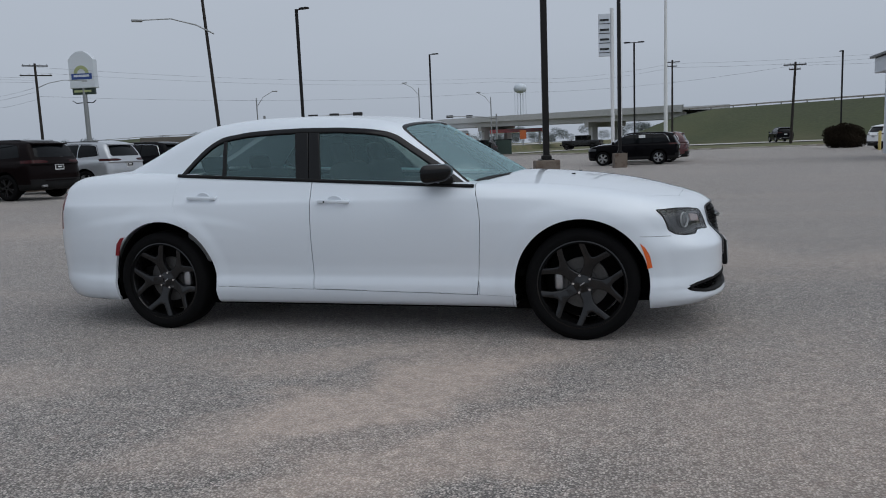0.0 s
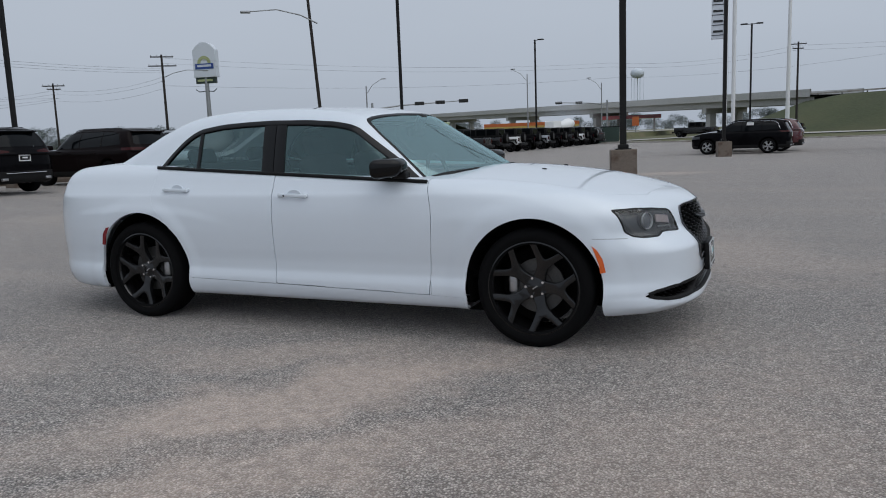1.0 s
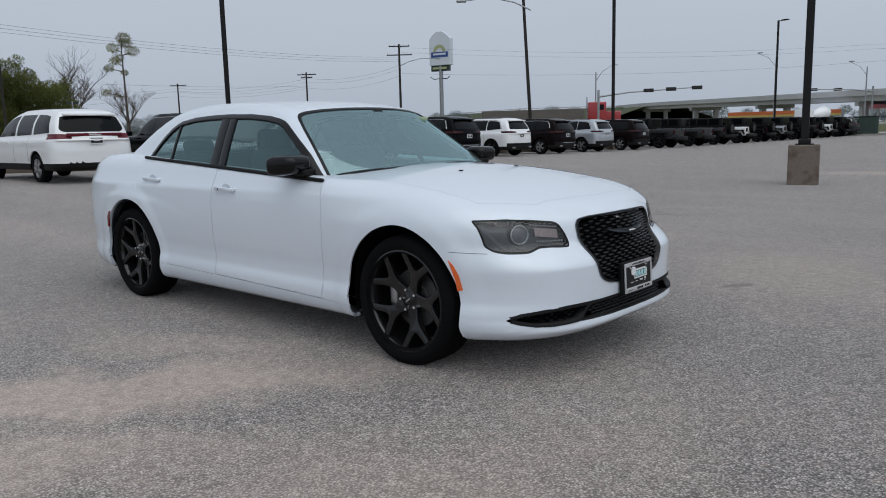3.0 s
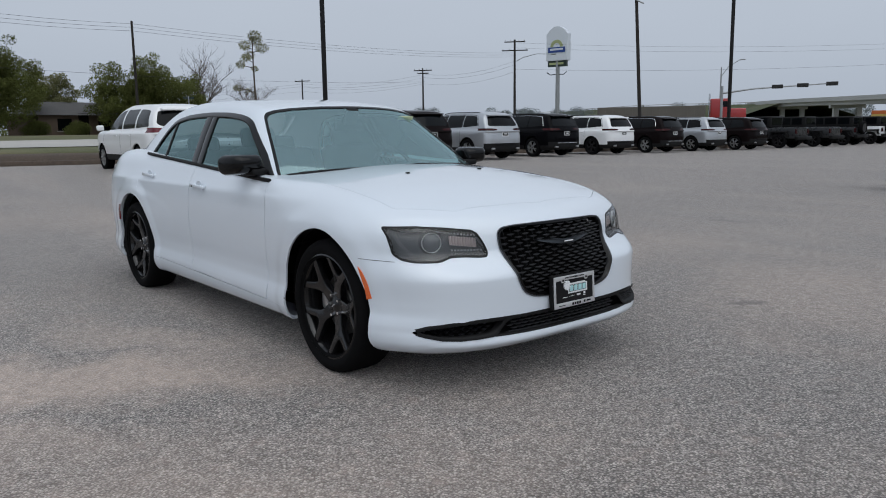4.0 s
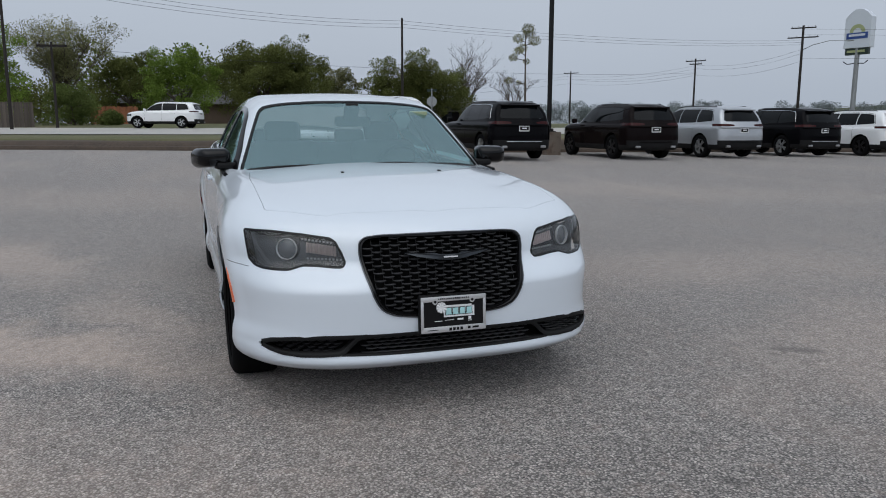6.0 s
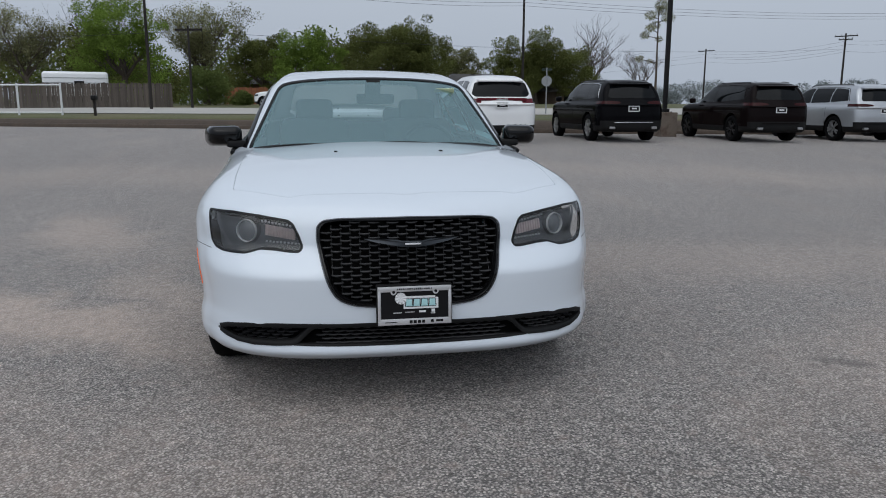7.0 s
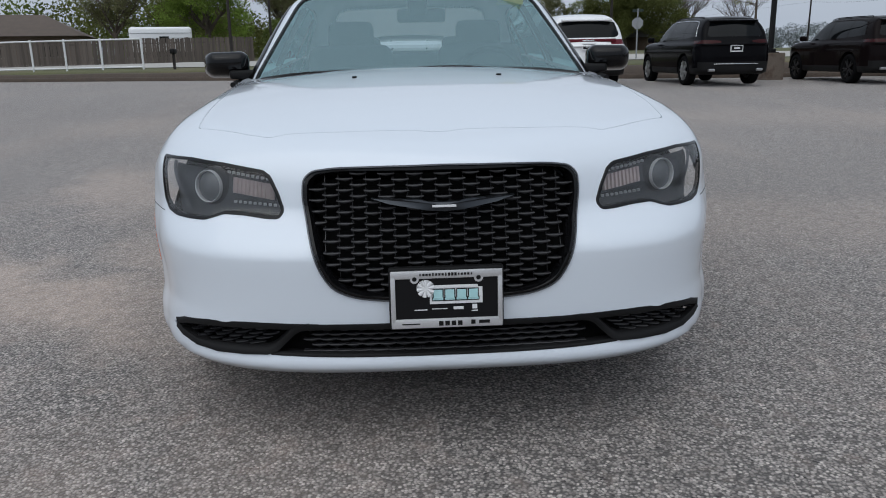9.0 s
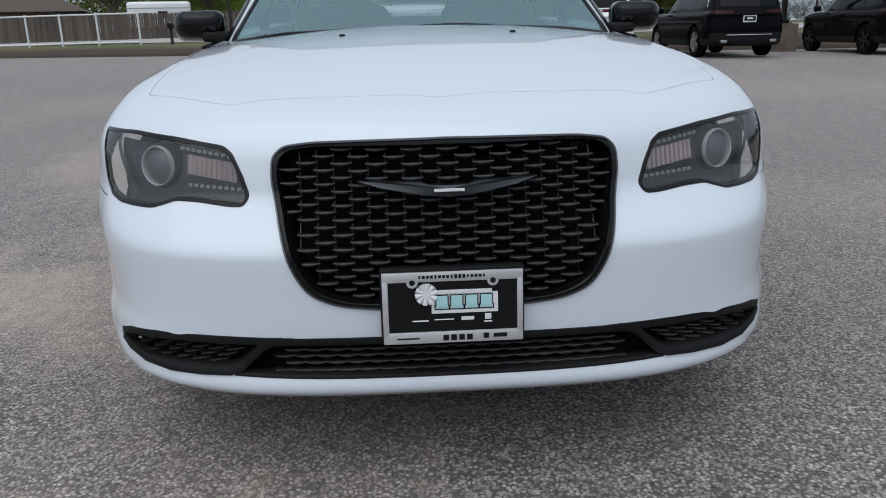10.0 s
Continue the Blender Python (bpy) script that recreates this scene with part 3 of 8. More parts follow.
FRONT_AXLE, REAR_AXLE, TYRE = 1.526, -1.526, 0.362


def lower_form(x, y, z):
    ay = np.abs(y)
    w = sill_w(z) * along_w(x)
    for cx in (FRONT_AXLE, REAR_AXLE):
        d = np.hypot(x - cx, z - 0.37)
        k = np.clip((0.575 - d) / 0.10, 0, 1)
        w = w + 0.010 * k * k * (3 - 2 * k)
        k = np.clip(1 - ((x - cx) / 0.9) ** 2, 0, 1)
        e = np.clip((0.875 - 0.13 * ((x - cx) / 0.9) ** 2 - z) / 0.07, 0, 1)
        w = w + (0.0035 if cx > 0 else 0.008) * k * e * e * (3 - 2 * e) * np.clip((z - 0.42) / 0.25, 0, 1)
    k = np.clip((x - 0.75) / 0.9, 0, 1)
    e = np.clip((z - 0.74) / 0.26, 0, 1)
    w = w - 0.046 * k * k * (3 - 2 * k) * e * e * (3 - 2 * e)
    hi = np.clip((z - 0.565) / 0.14, 0, 1)
    hi = hi * hi * (3 - 2 * hi)
    dent = 0.14 * hi * (1 - np.exp(-((ay / 0.42) ** 2)))
    u = np.where(x > 0, np.maximum(0, x - 1.45) / (nose_l(z) - dent), np.maximum(0, -1.7 - x) / tail_l(z))
    p = np.where(x > 0, 3.35 + 0.25 * hi, 3.4)
    side = (((ay / w) ** p + u ** p) ** (1 / p) - 1) * 0.9
    t = z - (top_c(x) - drop_c(x) * (ay / 0.75) ** 2)
    return smax(smax(side, t, top_r(x)), 0.205 - z, 0.03)


def cabin_form(x, y, z):
    ay = np.abs(y)
    side = ay - pane_w(z) * cabin_w(x)
    k = np.clip((x + 0.8) / 0.9, 0, 1)
    bend = -0.2 + 0.63 * k * k * (3 - 2 * k)
    t = (z - (roof_c(x + bend * y * y) - 0.07 * y * y)) * 0.85
    return smax(side, t, 0.085)


def spread(a, b, n):
    return list(np.linspace(a, b, n))


def build_sedan():
    car = empty("sedan")
    tagged(car, "glossy white four-door sedan with black wheels and black grille on asphalt", "car")
    # lower body
    ref = [(y, -0.44) for y in spread(0, 0.94, 60)] + [(0.94, z) for z in spread(-0.42, 0.42, 76)[1:]] + [(y, 0.44) for y in spread(0.94, 0, 52)]
    rays = [(y / math.hypot(y, z), z / math.hypot(y, z)) for y, z in ref]
    rays[0], rays[-1] = (0.0, -1.0), (0.0, 1.0)
    st = [(-1.8, a, 0.62) for a in spread(179.5, 90, 60)[:-1]] + [(x, 90, 0.62) for x in spread(-1.8, 1.7, 250)] + [(1.7, a, 0.62) for a in spread(90, 0.3, 110)[1:]]
    low = Skin(lower_form, st, rays)
    sides = lambda c: c[:, 1] > 0.55
    arch = lambda cx, cz, r, lo, hi: [(lo, 0.1)] + [(cx + r * math.cos(radians(a)), cz + r * math.sin(radians(a))) for a in spread(190, -10, 41)] + [(hi, 0.1)]
    low.cut("arch", arch(1.524, 0.362, 0.422, 1.10, 1.948), "xz", sides)
    low.cut("arch", arch(-1.494, 0.372, 0.43, -1.925, -1.06), "xz", sides)
    belt = lambda x: 1.043 - 0.0565 * x
    low.cut("sill", [(-1.05, 0.1), (1.09, 0.1), (1.09, 0.288), (0.86, 0.293), (-0.115, 0.314), (-1.06, 0.331)], "xz", sides, ["body"])
    rear_door = [(-1.05, 0.334), (-0.309, 0.318), (-0.311, 1.09), (-1.33, 1.16), (-1.375, 1.04), (-1.388, 0.93), (-1.375, 0.87), (-1.30, 0.785), (-1.22, 0.71), (-1.15, 0.60), (-1.095, 0.482)]
    front_door = [(-0.305, 0.318), (0.857, 0.296), (0.872, 0.5), (0.885, 0.70), (0.885, 0.80), (0.872, 0.90), (0.85, 0.985), (0.84, 1.06), (-0.307, 1.10)]
    low.cut("rear_door", rounded(rear_door, 0.014), "xz", sides, ["body"])
    low.cut("front_door", rounded(front_door, 0.014), "xz", sides, ["body"])
    # opening of the cabin, the bonnet and the boot lid
    low.cut("cabin", [(-2.0, -1), (-1.95, 0.55), (-1.5, 0.72), (-1.2, 0.80), (0.6, 0.80), (0.86, 0.70), (0.99, 0.45), (1.05, -1)], "xy", lambda c: c[:, 2] > 0.95)
    low.cut("bonnet", rounded([(0.985, -1), (0.985, 0.45), (0.93, 0.735), (1.25, 0.765), (1.72, 0.765), (1.945, 0.760), (2.09, 0.571), (2.134, 0.50), (2.126, 0.455), (2.155, 0.272), (2.172, 0.07), (2.189, 0.03), (2.19, -1)], 0.02), "xy", lambda c: c[:, 2] > 0.7, ["body"])
    low.cut("boot_lid", [(-2.46, -1), (-2.46, 0.62), (-2.2, 0.66), (-1.98, 0.66), (-1.98, -1)], "xy", lambda c: c[:, 2] > 0.9, ["body"])
    # openings of the nose
    nose = lambda c: c[:, 0] > 1.85
    lamp = [(-1.126, 0.691), (-1.105, 0.737), (-1.074, 0.783), (-1.046, 0.799), (-0.914, 0.815), (-0.774, 0.825), (-0.612, 0.824), (-0.638, 0.786), (-0.656, 0.737), (-0.668, 0.697), (-0.711, 0.672), (-0.767, 0.662), (-0.826, 0.660), (-0.892, 0.660), (-0.922, 0.669), (-0.949, 0.679), (-1.015, 0.678), (-1.085, 0.672), (-1.122, 0.672)]
    grille = [(0.0, 0.816), (0.165, 0.813), (0.30, 0.808), (0.363, 0.799), (0.387, 0.778), (0.391, 0.727), (0.371, 0.626), (0.346, 0.545), (0.312, 0.491), (0.251, 0.466), (0.164, 0.456), (0.0, 0.454), (-0.1, 0.454), (-0.1, 0.816)]
    intake = [(-0.157, 0.328), (-0.20, 0.346), (-0.335, 0.367), (-0.475, 0.375), (-0.607, 0.374), (-0.649, 0.381), (-0.784, 0.381), (-0.873, 0.377), (-1.15, 0.377), (-1.15, 0.291), (-0.879, 0.293), (-0.686, 0.300), (-0.548, 0.297), (-0.475, 0.295), (-0.382, 0.292), (-0.293, 0.295), (-0.212, 0.310)]
    low.cut("lamp", rounded(lamp, 0.010, 2), "yz", nose, ["body"], 40)
    low.cut("grille", [(y * (1 if y < 0 else 0.985), 0.636 + (z - 0.636) * 0.985) for y, z in rounded(grille, 0.05, 5)], "yz", nose, ["body"])
    low.cut("intake", intake, "yz", nose, ["body"], 25)
    tail = [(0.62, 1.02), (0.88, 1.0), (0.925, 0.95), (0.93, 0.80), (0.90, 0.74), (0.62, 0.74)]
    low.cut("tail_lamp", rounded(tail, 0.03), "yz", lambda c: c[:, 0] < -2.46, ["body"])
    low.cut("underbody", [(-3, -1), (3, -1), (3, 1.2), (-3, 1.2)], "xy", lambda c: c[:, 2] < 0.212, ["body"])
    low.add("underbody", "underbody", DARK_VOID, car, "dark underbody")
    c = low.centres()
    rest = low.tag == "body"
    low.tag[rest & (c[:, 0] > -1.12) & (c[:, 0] < 0.87) & (c[:, 2] < 0.40)] = "sill"
    low.tag[rest & (np.abs(c[:, 0] + 0.31) < 0.06) & (c[:, 2] > 0.99)] = "cabin"
    low.tag[(low.tag == "body") & (c[:, 0] > 0.6)] = "front"
    low.add("rear_body", "body", WHITE_PAINT, car, "gloss white rear wings and bumper", flange=0.022)
    low.add("front_body", "front", WHITE_PAINT, car, "gloss white front wings and bumper", flange=0.010)
    low.add("bonnet", "bonnet", WHITE_PAINT, car, "white bonnet", gap=0.0022, flange=0.015)
    low.add("boot_lid", "boot_lid", WHITE_PAINT, car, gap=0.0022, flange=0.015)
    for s in (-1, 1):
        for name in ("front_door", "rear_door"):
            door = low.add(name, name, WHITE_PAINT, car, "white door", False, 0.0044 if name == "front_door" else 0.0012, 0.018, s)
            hx, hz, dy = (-0.13, 0.922, 0.0) if name == "front_door" else (-1.15, 0.963, 0.0)
            p = low.on("y", hx, hz, s)
            bm = bmesh.new()
            tilt = Matrix.Rotation(radians(2.0), 4, "Y")
            box(bm, (hx, p.y + s * 0.021, hz), (0.23, 0.013, 0.024), 0.006, tilt)
            for e in (-0.095, 0.095):
                box(bm, (hx + e, p.y + s * 0.006, hz), (0.042, 0.030, 0.022), 0.007, tilt)
            part("handle", bm, WHITE_PAINT, door, "white pull handle", True)
            bm = lathe([(0.0, 0.0), (0.02, -0.0005), (0.042, 0.0006), (0.050, 0.0018), (0.054, 0.0008), (0.056, -0.002)], 28)
            bmesh.ops.transform(bm, matrix=Matrix.Translation((hx + 0.005, p.y + s * 0.0006, hz + 0.006)) @ Matrix.Diagonal((1.0, s * 1.0, 0.62, 1.0)), verts=bm.verts)
            part("handle_recess", bm, WHITE_PAINT, door, "white grip recess", True, 70)
            bm = lathe([(0.0, 0.003), (0.006, 0.003), (0.0068, 0.0)], 14)
            bmesh.ops.transform(bm, matrix=Matrix.Translation((hx - 0.062 if name == "front_door" else hx + 0.5, p.y + s * 0.0265, hz)) @ Matrix.Diagonal((1.0, s * 1.0, 1.0, 1.0)), verts=bm.verts)
            if name == "front_door":
                part("lock_button", bm, BLACK_MATT, door, "small dark lock button", True)
            else:
                bm.free()
        low.add("sill", "sill", WHITE_PAINT, car, "white side sill", False, 0.0022, 0.02, s)
        low.add("tail_lamp", "tail_lamp", RED_LAMP, car, "red rear lamp", False, 0.002, 0.02, s)
        lens = low.add("headlamp", "lamp", LENS, car, "clear headlamp lens over grey reflectors", False, 0.0015, 0.012, s)
        lens.visible_shadow = False
        headlamp_inside(low, lens, s)
        part("lamp_border", lamp_border(low, lamp, s), BLACK_GLOSS, lens, "gloss black border", True, 60)
    grille_parts(low, car, grille, intake)
    cabin_parts(car, low)
    side_details(low, car)
    for cx, turn in ((FRONT_AXLE, -2), (REAR_AXLE, 39)):
        for s in (-1, 1):
            sedan_wheel(car, cx, s, turn)
    underside(car)
    return car


def offset_panel(skin, tag, depth, side):
    """The cut faces of a tag, pushed inwards."""
    v, fs = skin.panel(tag, False, 0.0, 0.0, side)
    m = v * [1, np.sign(side), 1]
    g = np.stack([skin.form(*(m + np.eye(3)[k] * 1e-3).T) - skin.form(*(m - np.eye(3)[k] * 1e-3).T) for k in range(3)], 1)
    g = g / (np.linalg.norm(g, axis=1)[:, None] + 1e-9) * [1, np.sign(side), 1]
    return v - g * depth, fs


def add_offset(name, skin, tag, depth, side, mat, parent, label=""):
    v, fs = offset_panel(skin, tag, depth, side)
    return mesh_object(name, v, [list(dict.fromkeys(f.tolist())) for f in fs if len(set(f.tolist())) > 2], mat, parent, label, True)


def lamp_border(low, outline, s):
    """A raised dark border round the lens."""
    line = fine_outline(rounded(outline, 0.010, 3), 0.02)
    _, a = offset_outline(line, -0.003)
    _, b = offset_outline(line, 0.0065)
    ax = Vector((math.cos(radians(40)), s * math.sin(radians(40)), 0))
    bm = bmesh.new()
    rows = []
    for p, q in zip(a, b):
        row = []
        for t, h in ((0.0, -0.008), (0.0, 0.0012), (0.35, 0.0028), (0.9, 0.0018), (1.0, -0.012)):
            u, z = p + (q - p) * t
            row.append(bm.verts.new(low.ahead(u, z, 40, s) + ax * h))
        rows.append(row)
    for i, r in enumerate(rows):
        n = rows[(i + 1) % len(rows)]
        for k in range(4):
            bm.faces.new((r[k], r[k + 1], n[k + 1], n[k]))
    return bm


def headlamp_inside(low, lens, s):
    add_offset("housing", low, "lamp", 0.045, s, GREY_HOUSING, lens, "dark grey lamp housing")
    # projector in its ring
    p = low.ahead(-0.859, 0.748, 40, s)
    aim = Vector((0.86, s * 0.45, 0.08)).normalized()
    m = Matrix.Translation(p - aim * 0.024) @ Vector((0, 1, 0)).rotation_difference(aim).to_matrix().to_4x4()
    for name, prof, mat, lab in (("ring", [(0.0485, -0.012), (0.0485, 0.004), (0.0475, 0.006), (0.0455, 0.005), (0.0452, -0.012)], RING_PALE, "silver projector ring"),
                                 ("projector", [(0.0, 0.009), (0.016, 0.007), (0.032, 0.002), (0.0455, -0.008)], PROJECTOR, "dark projector glass")):
        bm = lathe(prof, 40)
        bmesh.ops.transform(bm, matrix=m, verts=bm.verts)
        part(name, bm, mat, lens, lab, True)
    # curved hood round the projector
    bm = lathe([(0.049, -0.035), (0.0495, -0.004), (0.054, -0.010), (0.060, -0.03)], 40)
    bmesh.ops.transform(bm, matrix=m, verts=bm.verts)
    part("bezel", bm, GREY_HOUSING, lens, "", True)
    # pale guide strip at the outer end
    bm = bmesh.new()
    rows = []
    for k in spread(0, 1, 12):
        u, z = -0.648 - 0.115 * k ** 1.3, 0.808 - 0.133 * k
        rows.append([bm.verts.new(low.ahead(u + d, z, 40, s) + Vector((-0.024, -s * 0.018, 0))) for d in (-0.024, -0.012, 0.0)])
    for a, b in zip(rows, rows[1:]):
        for k in range(2):
            bm.faces.new((a[k], a[k + 1], b[k + 1], b[k]))
    part("side_reflector", bm, SIDE_STRIP, lens, "pale side reflector")
    # the indicator's ribbed reflector
    for k in range(10):
        t = k / 9
        u, z = -0.945 - 0.120 * t, 0.752 - 0.016 * t
        q, w = low.ahead(u, z + 0.023, 40, s), low.ahead(u - 0.004, z - 0.021, 40, s)
        bm = bmesh.new()
        back = Vector((-0.024, -s * 0.016, 0))
        tube(bm, q + back, w + back, 0.0068, n=6)
        part("reflector_rib", bm, INDICATOR, lens, "pinkish clear reflector rib" if k == 0 else "", True)
    # rows of small diodes above and below it
    for k in range(10):
        t = k / 9
        for u, z in ((-0.921 - 0.144 * t, 0.790 - 0.018 * t), (-0.955 - 0.142 * t, 0.706 - 0.006 * t)):
            q = low.ahead(u, z, 40, s)
            bm = bmesh.new()
            box(bm, q + Vector((-0.022, -s * 0.014, 0)), (0.007, 0.009, 0.008), 0.0015)
            part("diode", bm, DIODE, lens)


INDICATOR = material("pinkish_reflector", (0.46, 0.38, 0.37), 0.3, metal=0.3, vary=0.15)
DIODE = material("pale_diode_lens", (0.42, 0.44, 0.46), 0.3, vary=0.1)
SIDE_STRIP = material("pale_side_reflector", (0.085, 0.09, 0.10), 0.4, vary=0.1)


def grille_parts(low, car, outline, intake):
    half = [(y, z) for y, z in outline if y >= 0]
    half = half[:1] + [q for q in rounded(half, 0.05, 5) if q[0] > 0.12] + half[-1:]
    half = sorted(half, key=lambda q: math.atan2(q[0], q[1] - 0.62))
    ring = half + [(-y, z) for y, z in half[::-1] if y > 1e-6]
    fine = []
    for a, b in zip(ring, ring[1:] + ring[:1]):
        n = max(1, int(math.dist(a, b) / 0.03))
        fine += [(a[0] + (b[0] - a[0]) * k / n, a[1] + (b[1] - a[1]) * k / n) for k in range(n)]
    # the surround: a rounded gloss frame
    bm = bmesh.new()
    prev, first = None, None
    cy, cz = 0.0, 0.65
    for y, z in fine:
        p = low.on("x", y, z)
        inw = Vector((0, cy - y, (cz - z) * 1.2)).normalized()
        sec = [p + Vector((-0.02, 0, 0)) - inw * 0.006, p + Vector((0.007, 0, 0)), p + Vector((0.009, 0, 0)) + inw * 0.008, p + Vector((-0.004, 0, 0)) + inw * 0.018, p + Vector((-0.05, 0, 0)) + inw * 0.025]
        row = [bm.verts.new(q) for q in sec]
        if prev:
            for k in range(4):
                bm.faces.new((prev[k], prev[k + 1], row[k + 1], row[k]))
        else:
            first = row
        prev = row
    for k in range(4):
        bm.faces.new((prev[k], prev[k + 1], first[k + 1], first[k]))
    surround = part("grille_surround", bm, BLACK_GLOSS, car, "gloss black grille surround", True, 50)
    rim = [low.on("x", y * 1.012, 0.65 + (z - 0.65) * 1.02) + Vector((0.004, 0, 0)) for y, z in fine]
    part("grille_edge", pipe(rim + rim[:2], 0.0032, n=6), EDGE_GREY, surround, "thin dark grey edge", True)
    # near-black sheets close both openings, standing in for the shade inside
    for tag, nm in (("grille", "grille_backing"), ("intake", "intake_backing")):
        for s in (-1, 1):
            add_offset(nm, low, tag, 0.055, s, DARK_VOID, car, "near-black sheet for the shade behind the grille")
    # curved fins in staggered rows, hung between upright webs
    def fin_mesh(w, h):
        b = bmesh.new()
        rows = []
        for k in range(7):
            t = k / 6 - 0.5
            sag = 0.0035 * (1 - 4 * t * t)
            y = t * w
            e = 0.0038 * (1 - 0.75 * abs(2 * t)) + 0.0012
            rows.append([b.verts.new((-0.018, y, e * 0.6 - sag)), b.verts.new((0.0, y, e - sag)), b.verts.new((0.003, y, -sag)), b.verts.new((0.0, y, -e - sag)), b.verts.new((-0.018, y, -e * 0.6 - sag))])
        for a, c in zip(rows, rows[1:]):
            for k in range(4):
                b.faces.new((a[k], a[k + 1], c[k + 1], c[k]))
        me = bpy.data.meshes.new("fin")
        for f in b.faces:
            f.smooth = True
        bmesh.ops.recalc_face_normals(b, faces=b.faces)
        b.to_mesh(me)
        b.free()
        me.materials.append(FIN_BLACK)
        return me

    fin = fin_mesh(0.048, 0.006)
    inner = [(y * 0.945, 0.648 + (z - 0.648) * 0.93) for y, z in ring]
    dy, dz = 0.0783, 0.0151
    pts = []
    for r in range(25):
        z = 0.466 + dz * r
        for c in range(-6, 7):
            y = dy * (c + 0.5 * (r % 2))
            pts.append((y, z))
    ok = in_outline(np.array(pts), inner)
    for (y, z), k in zip(pts, ok):
        if k:
            ob = new("fin", fin)
            ob.parent = surround
            p = low.on("x", y, z)
            ob.location = p + Vector((-0.012, 0, 0))
    # upright webs
    for c in range(-11, 11):
        y = dy / 2 * (c + 0.5)
        zs = [z for z in spread(0.47, 0.815, 60) if in_outline(np.array([(y, z)]), inner)[0]]
        if len(zs) > 3:
            a, b = min(zs), max(zs)
            bm = bmesh.new()
            line = [low.on("x", y, z) + Vector((-0.036, 0, 0)) for z in spread(a, b, 8)]
            for p, q in zip(line, line[1:]):
                tube(bm, p, q, 0.0016, n=4, caps=False)
            part("web", bm, FIN_BLACK, surround)
    # lower intake: frame bands and a coarser mesh
    lower = part("intake_frame", intake_frame(low), BLACK_MATT, car, "matt black lower intake frame", True, 60)
    fin2 = fin_mesh(0.047, 0.006)
    for r, z in enumerate((0.303, 0.3185, 0.334, 0.3495, 0.365)):
        for c in range(-9, 10):
            y = 0.048 * (c + 0.5 * (r % 2))
            if abs(y) < 0.40:
                ob = new("intake_fin", fin2)
                ob.parent = lower
                ob.location = low.on("x", y, z) + Vector((-0.020, 0, 0))
    for s in (-1, 1):
        for r in range(4):
            for c in range(7):
                y, z = 0.515 + 0.042 * c + 0.021 * (r % 2), 0.316 + 0.0145 * r
                if z < 0.372 - 0.10 * max(0, y - 0.58) and z > 0.31 + 0.12 * max(0, y - 0.7) and y > 0.53 - 0.9 * (z - 0.31):
                    ob = new("intake_fin", fin2)
                    ob.parent = lower
                    p = low.on("x", s * y, z)
                    ob.location = p + Vector((-0.026, -s * 0.012, 0))
                    ob.rotation_euler = (0, 0, -s * math.atan(0.2 + 1.6 * (y - 0.5)))
    # winged badge, its name as a plain bar
    bm = bmesh.new()
    wing = [(0.0, 0.724), (0.045, 0.725), (0.062, 0.731), (0.12, 0.732), (0.200, 0.733), (0.15, 0.719), (0.09, 0.710), (0.05, 0.703), (0.0, 0.700)]
    outline2 = wing + [(-y, z) for y, z in wing[::-1][1:-1]]
    front, behind = [], []
    for y, z in outline2:
        p = low.on("x", y, z)
        front.append(bm.verts.new(p + Vector((0.010 - 0.006 * abs(y) / 0.2, 0, 0))))
        behind.append(bm.verts.new(p + Vector((-0.012, 0, 0))))
    n = len(front)
    c = bm.verts.new(low.on("x", 0, 0.717) + Vector((0.016, 0, 0)))
    for k in range(n):
        bm.faces.new((front[k], front[(k + 1) % n], c))
        bm.faces.new((front[(k + 1) % n], front[k], behind[k], behind[(k + 1) % n]))
    badge = part("winged_badge", bm, BADGE, car, "dark grey winged badge", True, 20)
    bm = bmesh.new()
    p = low.on("x", 0, 0.7155)
    box(bm, p + Vector((0.0165, 0, 0)), (0.003, 0.066, 0.0065), 0.001)
    part("badge_bar", bm, LABEL_WHITE, badge, "pale name bar")
    number_plate(low, car)


FIN_BLACK = material("satin_black_fin", (0.018, 0.018, 0.020), 0.32, vary=0.1, spec=0.45)
EDGE_GREY = material("dark_chrome_edge", (0.10, 0.105, 0.115), 0.3, metal=0.6, vary=0.1)
PROJECTOR = material("grey_projector_glass", (0.13, 0.14, 0.15), 0.15, vary=0.15)
RING_PALE = material("pale_satin_ring", (0.78, 0.80, 0.82), 0.4, metal=0.2, vary=0.05)
BADGE = material("dark_badge_metal", (0.05, 0.055, 0.062), 0.3, metal=0.8, vary=0.08)


